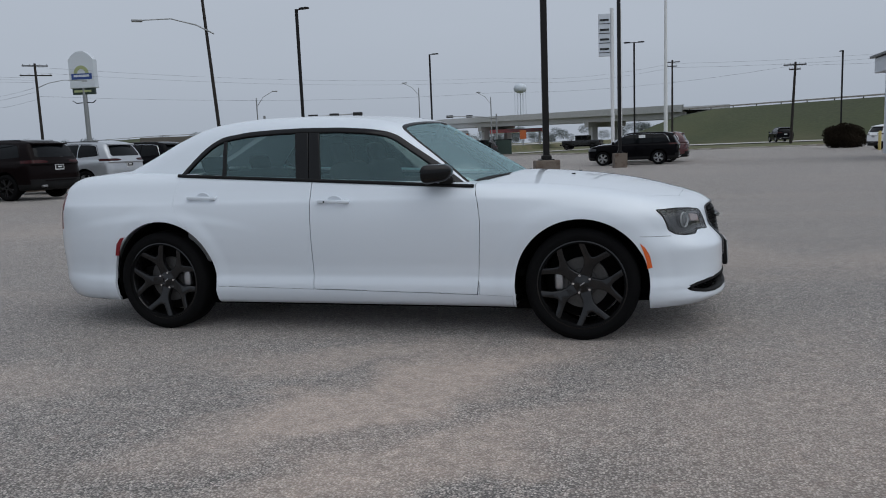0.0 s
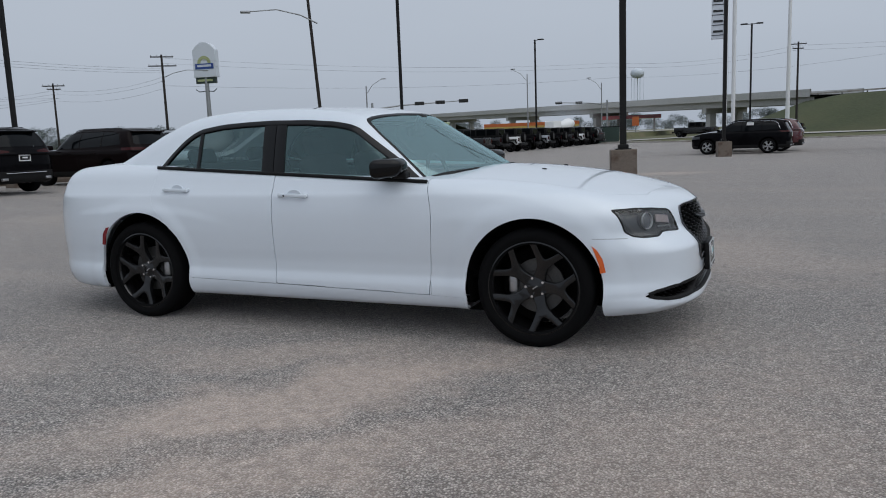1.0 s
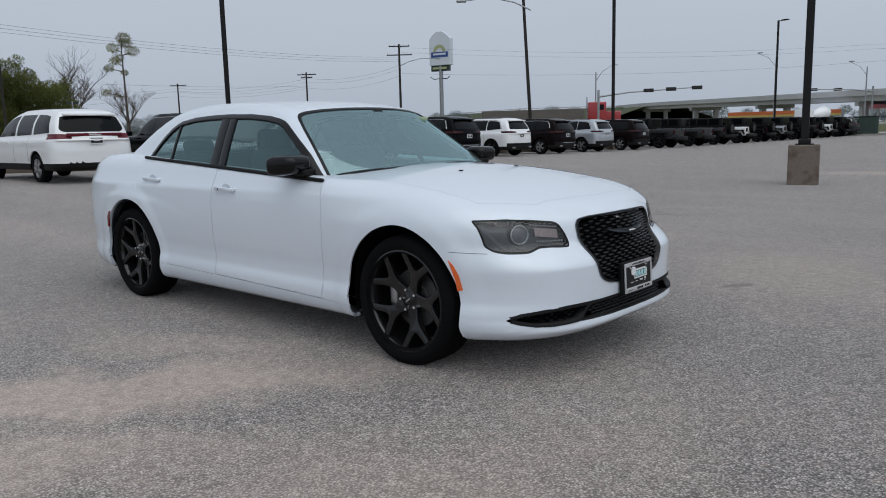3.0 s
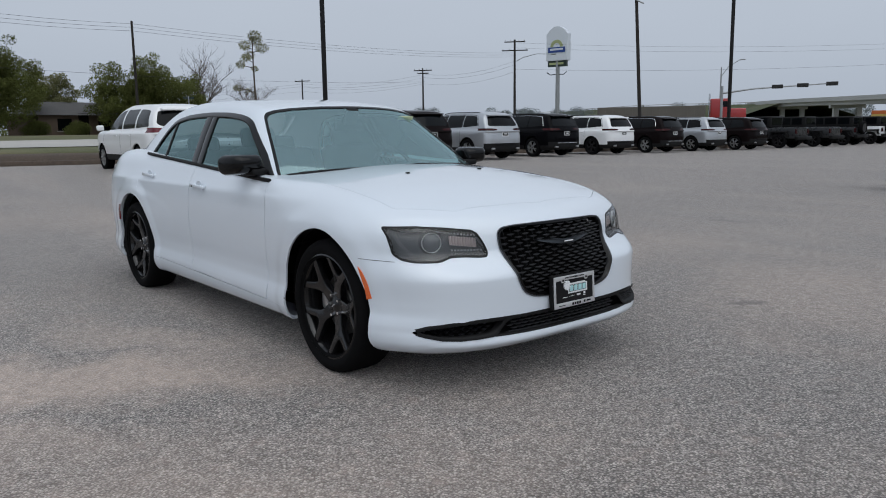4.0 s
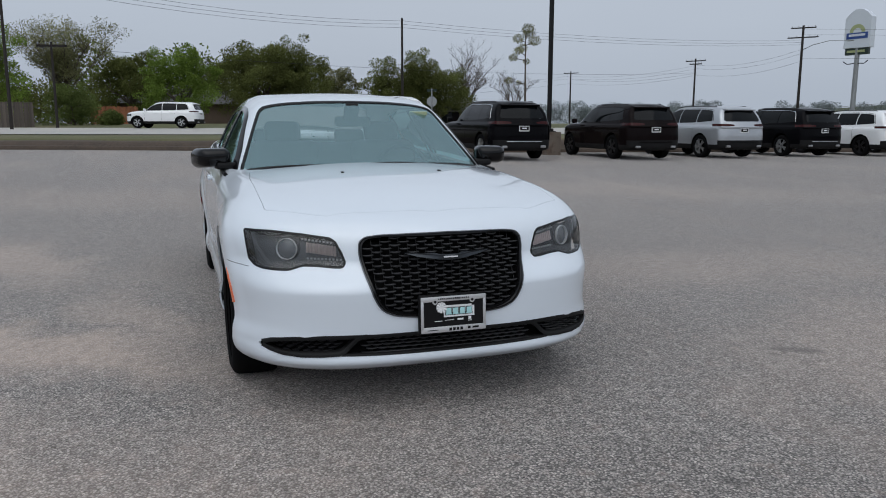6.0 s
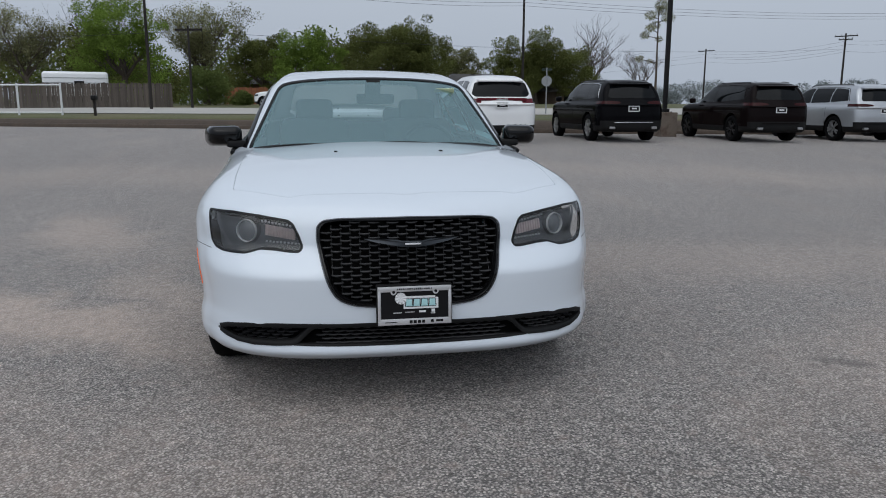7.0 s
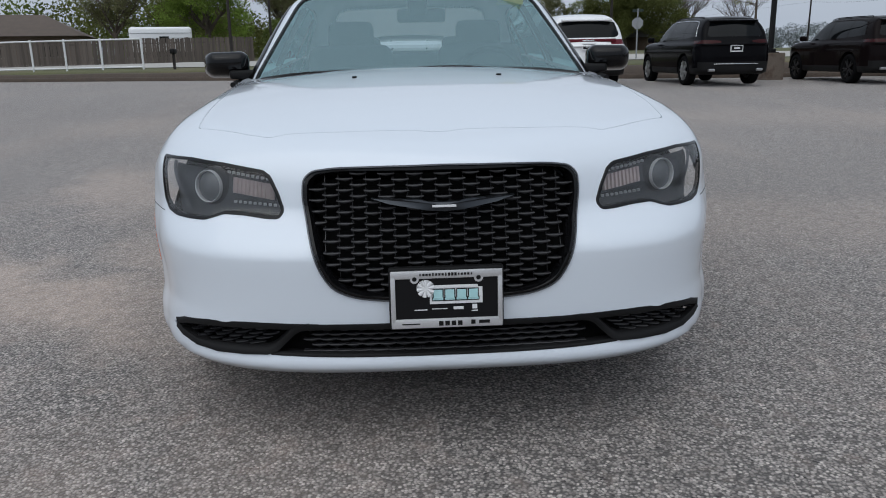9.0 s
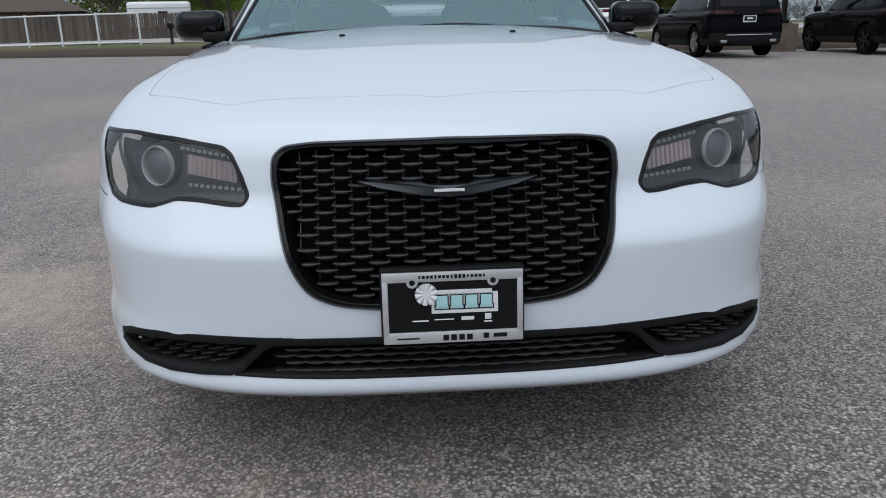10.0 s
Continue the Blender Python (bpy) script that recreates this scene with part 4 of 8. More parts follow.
def intake_frame(low):
    """The bands round the three lower openings, with the two slanting bars."""
    bm = bmesh.new()

    def band(pts, w, lift, deep):
        prev = None
        for i, (y, z) in enumerate(pts):
            a, b = pts[max(0, i - 1)], pts[min(len(pts) - 1, i + 1)]
            t = Vector((0, b[0] - a[0], b[1] - a[1])).normalized()
            up = Vector((1, 0, 0)).cross(t)
            p = low.on("x", y, z)
            row = [bm.verts.new(low.on("x", y + up.y * w * k, z + up.z * w * k) + Vector((l, 0, 0))) for k, l in ((-0.5, -deep), (-0.44, lift), (0.0, lift + 0.002), (0.44, lift), (0.5, -deep))]
            if prev:
                for k in range(4):
                    bm.faces.new((prev[k], prev[k + 1], row[k + 1], row[k]))
            prev = row

    for s in (-1, 1):
        band([(s * y, z) for y, z in ((0.385, 0.378), (0.415, 0.374), (0.435, 0.362), (0.465, 0.333), (0.485, 0.315), (0.51, 0.306), (0.58, 0.302), (0.664, 0.299), (0.737, 0.303), (0.79, 0.315), (0.818, 0.327))], 0.021, 0.006, 0.03)
        band([(s * y, z) for y, z in ((0.36, 0.3765), (0.43, 0.3772), (0.50, 0.3775), (0.574, 0.376), (0.698, 0.367), (0.78, 0.354), (0.818, 0.338))], 0.020, 0.004, 0.03)
    band([(y, 0.3765) for y in spread(-0.42, 0.42, 28)], 0.018, 0.005, 0.03)
    band([(y, 0.294 + 0.006 * (abs(y) / 0.5) ** 2) for y in spread(-0.50, 0.50, 24)], 0.010, 0.002, 0.03)
    return bm


def number_plate(low, car):
    """A dealer's plate in a pale frame; all writing as plain bars and shapes."""
    x0 = 2.452
    lean = Matrix.Translation((x0, 0, 0.4645)) @ Matrix.Rotation(radians(-3.0), 4, "Y")

    def put(bm):
        bmesh.ops.transform(bm, matrix=lean, verts=bm.verts)
        return bm

    bm = bmesh.new()
    box(bm, (-0.016, 0, 0), (0.026, 0.318, 0.176), 0.006)
    holder = part("plate_holder", put(bm), BLACK_MATT, car, "black plate holder", True)
    bm = bmesh.new()
    box(bm, (0.0, 0, 0), (0.006, 0.306, 0.158), 0.0025)
    plate = part("plate", put(bm), LABEL_BLACK, holder, "black dealer plate")
    items = [((0.004, 0, 0.069), (0.007, 0.308, 0.022)), ((0.004, 0, -0.069), (0.007, 0.308, 0.026)), ((0.004, -0.1475, 0), (0.007, 0.013, 0.13)), ((0.004, 0.1475, 0), (0.007, 0.013, 0.13))]
    bm = bmesh.new()
    for c, s in items:
        box(bm, c, s, 0.002)
    part("plate_frame", put(bm), PLATE_FRAME, holder, "pale metal plate frame", True)
    for y in (-0.088, 0.088):
        bm = bmesh.new()
        tube(bm, (0.004, y, 0.0575), (0.0085, y, 0.0575), 0.0062, n=16)
        part("plate_screw", put(bm), BLACK_MATT, holder)
    # raised print
    def bars(mat, label, *rects):
        b = bmesh.new()
        for y, z, w, h in rects:
            box(b, (0.0035, y, z), (0.0016, w, h), 0.0006)
        part("print", put(b), mat, plate, label)

    bars(LABEL_WHITE, "white lozenge behind the trade mark", (0.026, 0.008, 0.146, 0.046), (0.022, 0.015, 0.128, 0.046))
    b = bmesh.new()
    for k in range(10):
        a = radians(36 * k + 10)
        tube(b, (0.0042, -0.058, 0.030), (0.0042, -0.058 + 0.024 * math.cos(a), 0.030 + 0.024 * math.sin(a)), 0.0035, 0.0066, n=8)
    part("flower", put(b), LABEL_WHITE, plate, "white flower shape", True)
    for grow, deep, mat, label in ((0.005, 0.0046, LABEL_BLACK, "dark edges round the block marks"), (0.0, 0.0054, LABEL_TEAL, "pale teal block marks")):
        b = bmesh.new()
        for k in range(4):
            box(b, (deep, -0.024 + 0.0325 * k, 0.011), (0.0016, 0.0245 + grow, 0.029 + grow), 0.0007)
            box(b, (deep, -0.024 + 0.0325 * k, -0.001), (0.0016, 0.0285 + grow, 0.006 + grow), 0.0007)
        part("print", put(b), mat, plate, label)
    bars(LABEL_WHITE, "small white marks", (-0.072, -0.031, 0.036, 0.003), (-0.02, -0.029, 0.042, 0.0024), (0.032, -0.028, 0.028, 0.008), (0.077, -0.025, 0.014, 0.013), (0.077, -0.037, 0.018, 0.003))
    for y in (-0.088, 0.088):
        b = bmesh.new()
        tube(b, (0.001, y, 0.0575), (0.0072, y, 0.0575), 0.0125, n=20)
        part("screw_lug", put(b), PLATE_FRAME, holder)
    # the web address and names on the frame, as rows of short bars
    for k in range(17):
        b = bmesh.new()
        box(b, (0.0082, -0.072 + 0.0088 * k, 0.0695), (0.0012, 0.0062 if k % 4 else 0.0036, 0.0085 if k in (4, 8, 9, 10, 11) else 0.0062))
        part("frame_print", put(b), BLACK_MATT, holder)
    for k in range(4):
        b = bmesh.new()
        box(b, (0.0082, -0.017 + 0.0175 * k, -0.0695), (0.0012, 0.0125, 0.013))
        part("frame_print", put(b), BLACK_MATT, holder)
    for c, size in (((0.0082, 0.103, -0.068), (0.0012, 0.03, 0.009)), ((0.0082, 0.072, -0.068), (0.0012, 0.012, 0.012)), ((0.0082, -0.1, -0.0695), (0.0012, 0.05, 0.003))):
        b = bmesh.new()
        box(b, c, size)
        part("frame_print", put(b), BLACK_MATT, holder, "dark bar of print on the frame")


SURROUND = [(-1.395, 1.10), (-1.335, 1.172), (-1.27, 1.243), (-1.21, 1.300), (-1.15, 1.346), (-1.07, 1.383), (-0.878, 1.409), (-0.66, 1.418), (-0.45, 1.420), (-0.15, 1.411), (0.06, 1.393), (0.19, 1.370), (0.264, 1.343), (0.382, 1.266), (0.585, 1.138), (0.86, 0.93), (-1.395, 0.93)]
SCREEN = [(0.792, 0.93), (0.772, 1.03), (0.735, 1.115), (0.688, 1.22), (0.640, 1.325), (0.612, 1.382), (0.585, 1.408), (0.53, 1.424), (0.42, 1.438), (0.25, 1.448), (0.0, 1.452)]


def pane_cuts(cab):
    """Openings of the cabin for its windows."""
    sides = lambda c: (c[:, 1] > 0.45) & (c[:, 2] < 1.46)
    cab.cut("side_opening", rounded(SURROUND, 0.03), "xz", sides, fit=False)
    ahead = lambda c: (c[:, 0] > 0.12) & (c[:, 2] > 0.9)
    edge = onto(cabin_form, np.array(fine_outline(rounded([(0.0, 0.93)] + SCREEN, 0.02, 4), 0.02)), "x", 1, 0.0)
    edge = [(float(q[0]), float(q[1])) for q in edge if q[1] > 0.004]
    cab.cut("screen_opening", edge + [(edge[-1][0], -1.0), (edge[0][0], -1.0)], "xy", ahead, ["body"], fit=False)
    astern = lambda c: (c[:, 0] < -1.25) & (c[:, 2] > 1.05)
    back = [(-0.1, 1.19), (0.55, 1.19), (0.60, 1.22), (0.55, 1.40), (0.52, 1.44), (0.45, 1.46), (-0.1, 1.48)]
    cab.cut("rear_window", back, "yz", astern, ["body"])


def side_windows(car, s):
    """Panes of one side, the gloss black trim round them and the pillars between them."""
    form = cabin_form
    line = fine_outline(rounded(SURROUND, 0.035, 6), 0.03)
    part("window_trim", frame_band(form, line, "y", 0.010, 0.024, 0.006, 0.012, s), BLACK_GLOSS, car, "gloss black window trim", True)
    quarter = [(-1.40, 0.93), (-1.40, 1.10), (-1.27, 1.245), (-1.15, 1.345), (-1.06, 1.382), (-1.015, 1.12), (-1.008, 0.93)]
    rear = [(-1.006, 0.93), (-1.013, 1.12), (-1.058, 1.382), (-0.88, 1.406), (-0.46, 1.416), (-0.39, 1.12), (-0.37, 0.93)]
    front = [(-0.34, 0.93), (-0.34, 1.12), (-0.385, 1.414), (-0.15, 1.408), (0.06, 1.390), (0.19, 1.368), (0.264, 1.34), (0.382, 1.263), (0.585, 1.135), (0.72, 1.035), (0.72, 0.93)]
    for poly in (quarter, rear, front):
        v, f = fill_on(form, fine_outline(poly, 0.06), "y", -0.005, s)
        mesh_object("window", v, f, SIDE_GLASS, car, "tinted side window", True).visible_shadow = False

    def strip(name, left, right, label, proud):
        rows = []
        bm = bmesh.new()
        for t in spread(0, 1, 12):
            a = np.array([np.interp(t, [0, 0.6, 1], [q[0] for q in left]), np.interp(t, [0, 0.6, 1], [q[1] for q in left])])
            b = np.array([np.interp(t, [0, 0.6, 1], [q[0] for q in right]), np.interp(t, [0, 0.6, 1], [q[1] for q in right])])
            r = []
            for k, h in ((0, -0.012), (0, proud * 0.6), (0.06, proud), (0.5, proud), (0.94, proud), (1, proud * 0.6), (1, -0.012)):
                r.append(bm.verts.new(onto(form, (a + (b - a) * k)[None], "y", s, h)[0]))
            rows.append(r)
        for p, q in zip(rows, rows[1:]):
            for k in range(6):
                bm.faces.new((p[k], p[k + 1], q[k + 1], q[k]))
        part(name, bm, BLACK_GLOSS, car, label, True)

    strip("rear_door_pillar", [(-0.505, 1.405), (-0.448, 1.12), (-0.42, 0.95)], [(-0.405, 1.41), (-0.352, 1.12), (-0.325, 0.95)], "gloss black door pillar", 0.003)
    strip("front_door_pillar", [(-0.399, 1.41), (-0.346, 1.12), (-0.319, 0.95)], [(-0.318, 1.405), (-0.262, 1.12), (-0.24, 0.95)], "gloss black door pillar", 0.003)
    strip("window_divider", [(-1.073, 1.37), (-1.030, 1.12), (-1.022, 0.95)], [(-1.046, 1.373), (-1.002, 1.12), (-0.994, 0.95)], "black window divider", 0.002)
    v, f = fill_on(form, [(0.565, 1.145), (0.86, 0.935), (0.66, 0.935), (0.655, 1.03), (0.60, 1.09)], "y", 0.002, s, 3)
    mesh_object("mirror_sail", v, f, BLACK_GLOSS, car, "black triangle at the mirror", True)


def windscreen_parts(car):
    half = SCREEN
    full = half + [(-y, z) for y, z in half[::-1][1:]]
    line = fine_outline(rounded(full, 0.03, 5), 0.03)
    part("windscreen_border", frame_band(cabin_form, line, "x", 0.003, 0.010, 0.0022, 0.010), BLACK_GLOSS, car, "black windscreen border", True)
    v, f = fill_on(cabin_form, line, "x", -0.003, 1, 14)
    w = mesh_object("windscreen", v, f, WINDSHIELD, car, "clear windscreen with a green tint", True)
    w.visible_shadow = False


def cabin_parts(car, low):
    ref = [(0.95, z) for z in spread(-0.06, 0.615, 116)] + [(y, 0.62) for y in spread(0.945, 0, 86)]
    rays = [(y / math.hypot(y, z), z / math.hypot(y, z)) for y, z in ref]
    rays[-1] = (0.0, 1.0)
    cab = Skin(cabin_form, [(x, 90, 0.96) for x in spread(-2.15, 1.16, 400)], rays)
    pane_cuts(cab)
    cab.add("roof", "body", WHITE_PAINT, car, "white roof and pillars", flange=0.02)
    r = cab.add("rear_window", "rear_window", LENS, car, "tinted rear window")
    r.visible_shadow = False
    windscreen_parts(car)
    for s in (-1, 1):
        side_windows(car, s)
        # belt moulding
        bm = pipe([low.on("y", x, 1.043 - 0.0565 * x - 0.004, s) + Vector((0, s * 0.001, 0.008)) for x in spread(-1.385, 0.84, 44)], 0.0125, n=8)
        part("belt_moulding", bm, BLACK_MATT, car, "black belt moulding", True)
    # seats
    for sx, sy in ((-0.15, -0.38), (-0.15, 0.38)):
        seat = bmesh.new()
        lean = Matrix.Rotation(radians(-17), 4, "Y")
        box(seat, (sx, sy, 0.88), (0.16, 0.50, 0.62), 0.07, lean, 4)
        ob = part("front_seat", seat, SEAT_CLOTH, car, "charcoal cloth front seat", True, 60)
        bm = bmesh.new()
        box(bm, (sx - 0.13, sy, 1.235), (0.09, 0.27, 0.17), 0.045, lean, 4)
        part("headrest", bm, SEAT_CLOTH, ob, "", True, 60)
        bm = bmesh.new()
        box(bm, (sx + 0.26, sy, 0.60), (0.52, 0.50, 0.16), 0.06, None, 3)
        part("cushion", bm, SEAT_CLOTH, ob, "", True, 60)
    bm = bmesh.new()
    box(bm, (-1.22, 0, 0.86), (0.18, 1.30, 0.58), 0.07, Matrix.Rotation(radians(-22), 4, "Y"), 4)
    bench = part("rear_bench", bm, SEAT_CLOTH, car, "charcoal cloth rear bench", True, 60)
    for sy in (-0.36, 0.36):
        bm = bmesh.new()
        box(bm, (-1.36, sy, 1.185), (0.09, 0.27, 0.13), 0.04, Matrix.Rotation(radians(-22), 4, "Y"), 4)
        part("headrest", bm, SEAT_CLOTH, bench, "", True, 60)
    # floor, shelf, dashboard
    bm = bmesh.new()
    box(bm, (-0.3, 0, 0.42), (2.9, 1.60, 0.05), 0.01)
    part("cabin_floor", bm, DARK_VOID, car)
    bm = bmesh.new()
    box(bm, (-1.68, 0, 1.10), (0.55, 1.25, 0.03), 0.01)
    part("parcel_shelf", bm, CABIN_TRIM, car)
    bm = bmesh.new()
    prev = None
    for y in spread(-0.77, 0.77, 24):
        x1 = 1.02 - 0.46 * y * y
        row = [bm.verts.new(q) for q in ((0.50, y, 0.80), (0.48, y, 0.93), (0.53, y, 0.985), (0.62, y, 1.0), (x1 - 0.05, y, 0.995), (x1, y, 0.97), (x1, y, 0.80))]
        if prev:
            for k in range(6):
                bm.faces.new((prev[k], prev[k + 1], row[k + 1], row[k]))
        prev = row
    part("dashboard", bm, SEAT_CLOTH, car, "dark dashboard", True, 60)
    for s in (-1, 1):
        bm = bmesh.new()
        box(bm, (-0.25, s * 0.805, 0.75), (2.2, 0.04, 0.52), 0.02)
        part("door_lining", bm, CABIN_TRIM, car)
    ringpts = [(0.36 - 0.04 * math.sin(a), 0.38 + 0.18 * math.cos(a), 0.98 + 0.165 * math.sin(a)) for a in spread(0, 2 * math.pi, 33)]
    bm = pipe(ringpts, 0.016, n=8)
    part("steering_wheel", bm, BLACK_MATT, car, "black steering wheel", True)
    # inner mirror and its mount
    bm = bmesh.new()
    box(bm, (0.35, 0.02, 1.315), (0.035, 0.25, 0.068), 0.016, None, 3)
    mir = part("inner_mirror", bm, BLACK_MATT, car, "black inner mirror", True)
    bm = bmesh.new()
    box(bm, (0.395, 0.0, 1.378), (0.05, 0.10, 0.13), 0.018, Matrix.Rotation(radians(32), 4, "Y"), 3)
    part("sensor_pod", bm, BLACK_MATT, mir, "dark sensor pod", True)
    bm = bmesh.new()
    box(bm, (0.40, 0.475, 1.372), (0.004, 0.13, 0.028), 0.0, Matrix.Rotation(radians(32), 4, "Y"))
    part("windscreen_sticker", bm, STICKER, car, "pale yellow strip sticker")
    # cowl and wipers
    bm = bmesh.new()
    prev = None
    for y in spread(-0.74, 0.74, 40):
        x = 1.075 - 0.30 * y * y
        z = float(top_c(x)) - 0.055 * (y / 0.75) ** 2
        row = [bm.verts.new((x - 0.10, y, z + 0.012)), bm.verts.new((x - 0.02, y, z - 0.006)), bm.verts.new((x + 0.06, y, z - 0.010))]
        if prev:
            for k in range(2):
                bm.faces.new((prev[k], prev[k + 1], row[k + 1], row[k]))
        prev = row
    part("cowl", bm, BLACK_MATT, car, "black cowl panel", True)
    for y0, y1, z0, z1 in ((-0.34, -0.70, 1.030, 1.006), (0.42, -0.10, 1.024, 1.046)):
        line = np.array([(y0 + (y1 - y0) * t, z0 + (z1 - z0) * t + 0.016 * math.sin(math.pi * t)) for t in spread(0, 1, 9)])
        bm = pipe(onto(cabin_form, line, "x", 1, 0.016), 0.0085, 0.005, 6)
        wp = part("wiper", bm, BLACK_MATT, car, "black wiper", True)
        bm = pipe(onto(cabin_form, line, "x", 1, 0.009), 0.007, 0.005, 4)
        part("wiper_blade", bm, RUBBER, wp, "", True)
    for s in (-1, 1):
        p = low.on("z", 1.424, 0.28)
        bm = bmesh.new()
        box(bm, (p.x, s * 0.28, p.z + 0.002), (0.026, 0.018, 0.008), 0.003)
        part("washer_nozzle", bm, BLACK_MATT, car, "small black washer nozzle", True)


STICKER = material("pale_sticker", (0.62, 0.68, 0.42), 0.6)


def side_details(low, car):
    for s in (-1, 1):
        # mirrors
        turn = Matrix.Rotation(radians(-12 * s), 4, "Z")
        bm = bmesh.new()
        box(bm, (0, 0, 0), (0.19, 0.215, 0.128), 0.042, None, 6)
        for v in bm.verts:
            k = max(0.0, (v.co.x + 0.02) / 0.115)
            v.co.z = v.co.z * (1 - 0.36 * k * k) + 0.010 * k
            v.co.y = v.co.y * (1 - 0.20 * k * k)
            out = max(0.0, s * v.co.y / 0.11)
            v.co.z *= 1 - 0.10 * out * out
            v.co.x -= 0.035 * out * out
        bmesh.ops.transform(bm, matrix=Matrix.Translation((0.62, s * 0.93, 1.088)) @ turn, verts=bm.verts)
        mir = part("door_mirror", bm, BLACK_GLOSS, car, "gloss black door mirror", True, 70)
        bm = bmesh.new()
        box(bm, (0.655, s * 0.855, 1.043), (0.095, 0.12, 0.042), 0.014, turn, 3)
        part("mirror_foot", bm, BLACK_MATT, mir, "", True)
        bm = bmesh.new()
        box(bm, (-0.094, -s * 0.004, 0), (0.006, 0.165, 0.096), 0.003)
        bmesh.ops.transform(bm, matrix=Matrix.Translation((0.62, s * 0.93, 1.088)) @ turn, verts=bm.verts)
        part("mirror_glass", bm, CHROME, mir)
        # marker lamps by the arches
        for name, mat, lab, pts in (("front_marker", AMBER, "amber side marker", ((1.884, 0.628), (1.915, 0.600), (1.943, 0.55), (1.958, 0.475), (1.928, 0.468), (1.922, 0.52), (1.905, 0.575))),
                                    ("rear_marker", RED_LAMP, "red side marker", ((-1.800, 0.690), (-1.830, 0.686), (-1.872, 0.640), (-1.897, 0.555), (-1.868, 0.553), (-1.850, 0.61), (-1.822, 0.658)))):
            bm = bmesh.new()
            top = [bm.verts.new(low.on("y", x, z, s) + Vector((0, s * 0.004, 0))) for x, z in pts]
            bot = [bm.verts.new(low.on("y", x, z, s) + Vector((0, -s * 0.004, 0))) for x, z in pts]
            bm.faces.new(top)
            for k in range(len(pts)):
                bm.faces.new((top[k], bot[k], bot[(k + 1) % len(pts)], top[(k + 1) % len(pts)]))
            part(name, bm, mat, car, lab)
        # joint between bumper and wing
        line = [low.on("y", x, 0.668 - 0.03 * (x - 1.88), s) for x in spread(1.885, 2.07, 10)]
        bm = pipe([p + Vector((0, -s * 0.0005, 0)) for p in line], 0.0016, n=4)
        part("bumper_joint", bm, DARK_VOID, car)


def tyre_profile(r, w, rim):
    h = w / 2
    return [(rim - 0.012, -h * 0.80), (rim + 0.012, -h * 0.90), (rim + (r - rim) * 0.45, -h), (r - 0.035, -h * 0.96), (r - 0.012, -h * 0.86), (r - 0.002, -h * 0.68), (r, -h * 0.35), (r, h * 0.35), (r - 0.002, h * 0.68), (r - 0.012, h * 0.86), (r - 0.035, h * 0.96), (rim + (r - rim) * 0.45, h), (rim + 0.012, h * 0.90), (rim - 0.012, h * 0.80)]


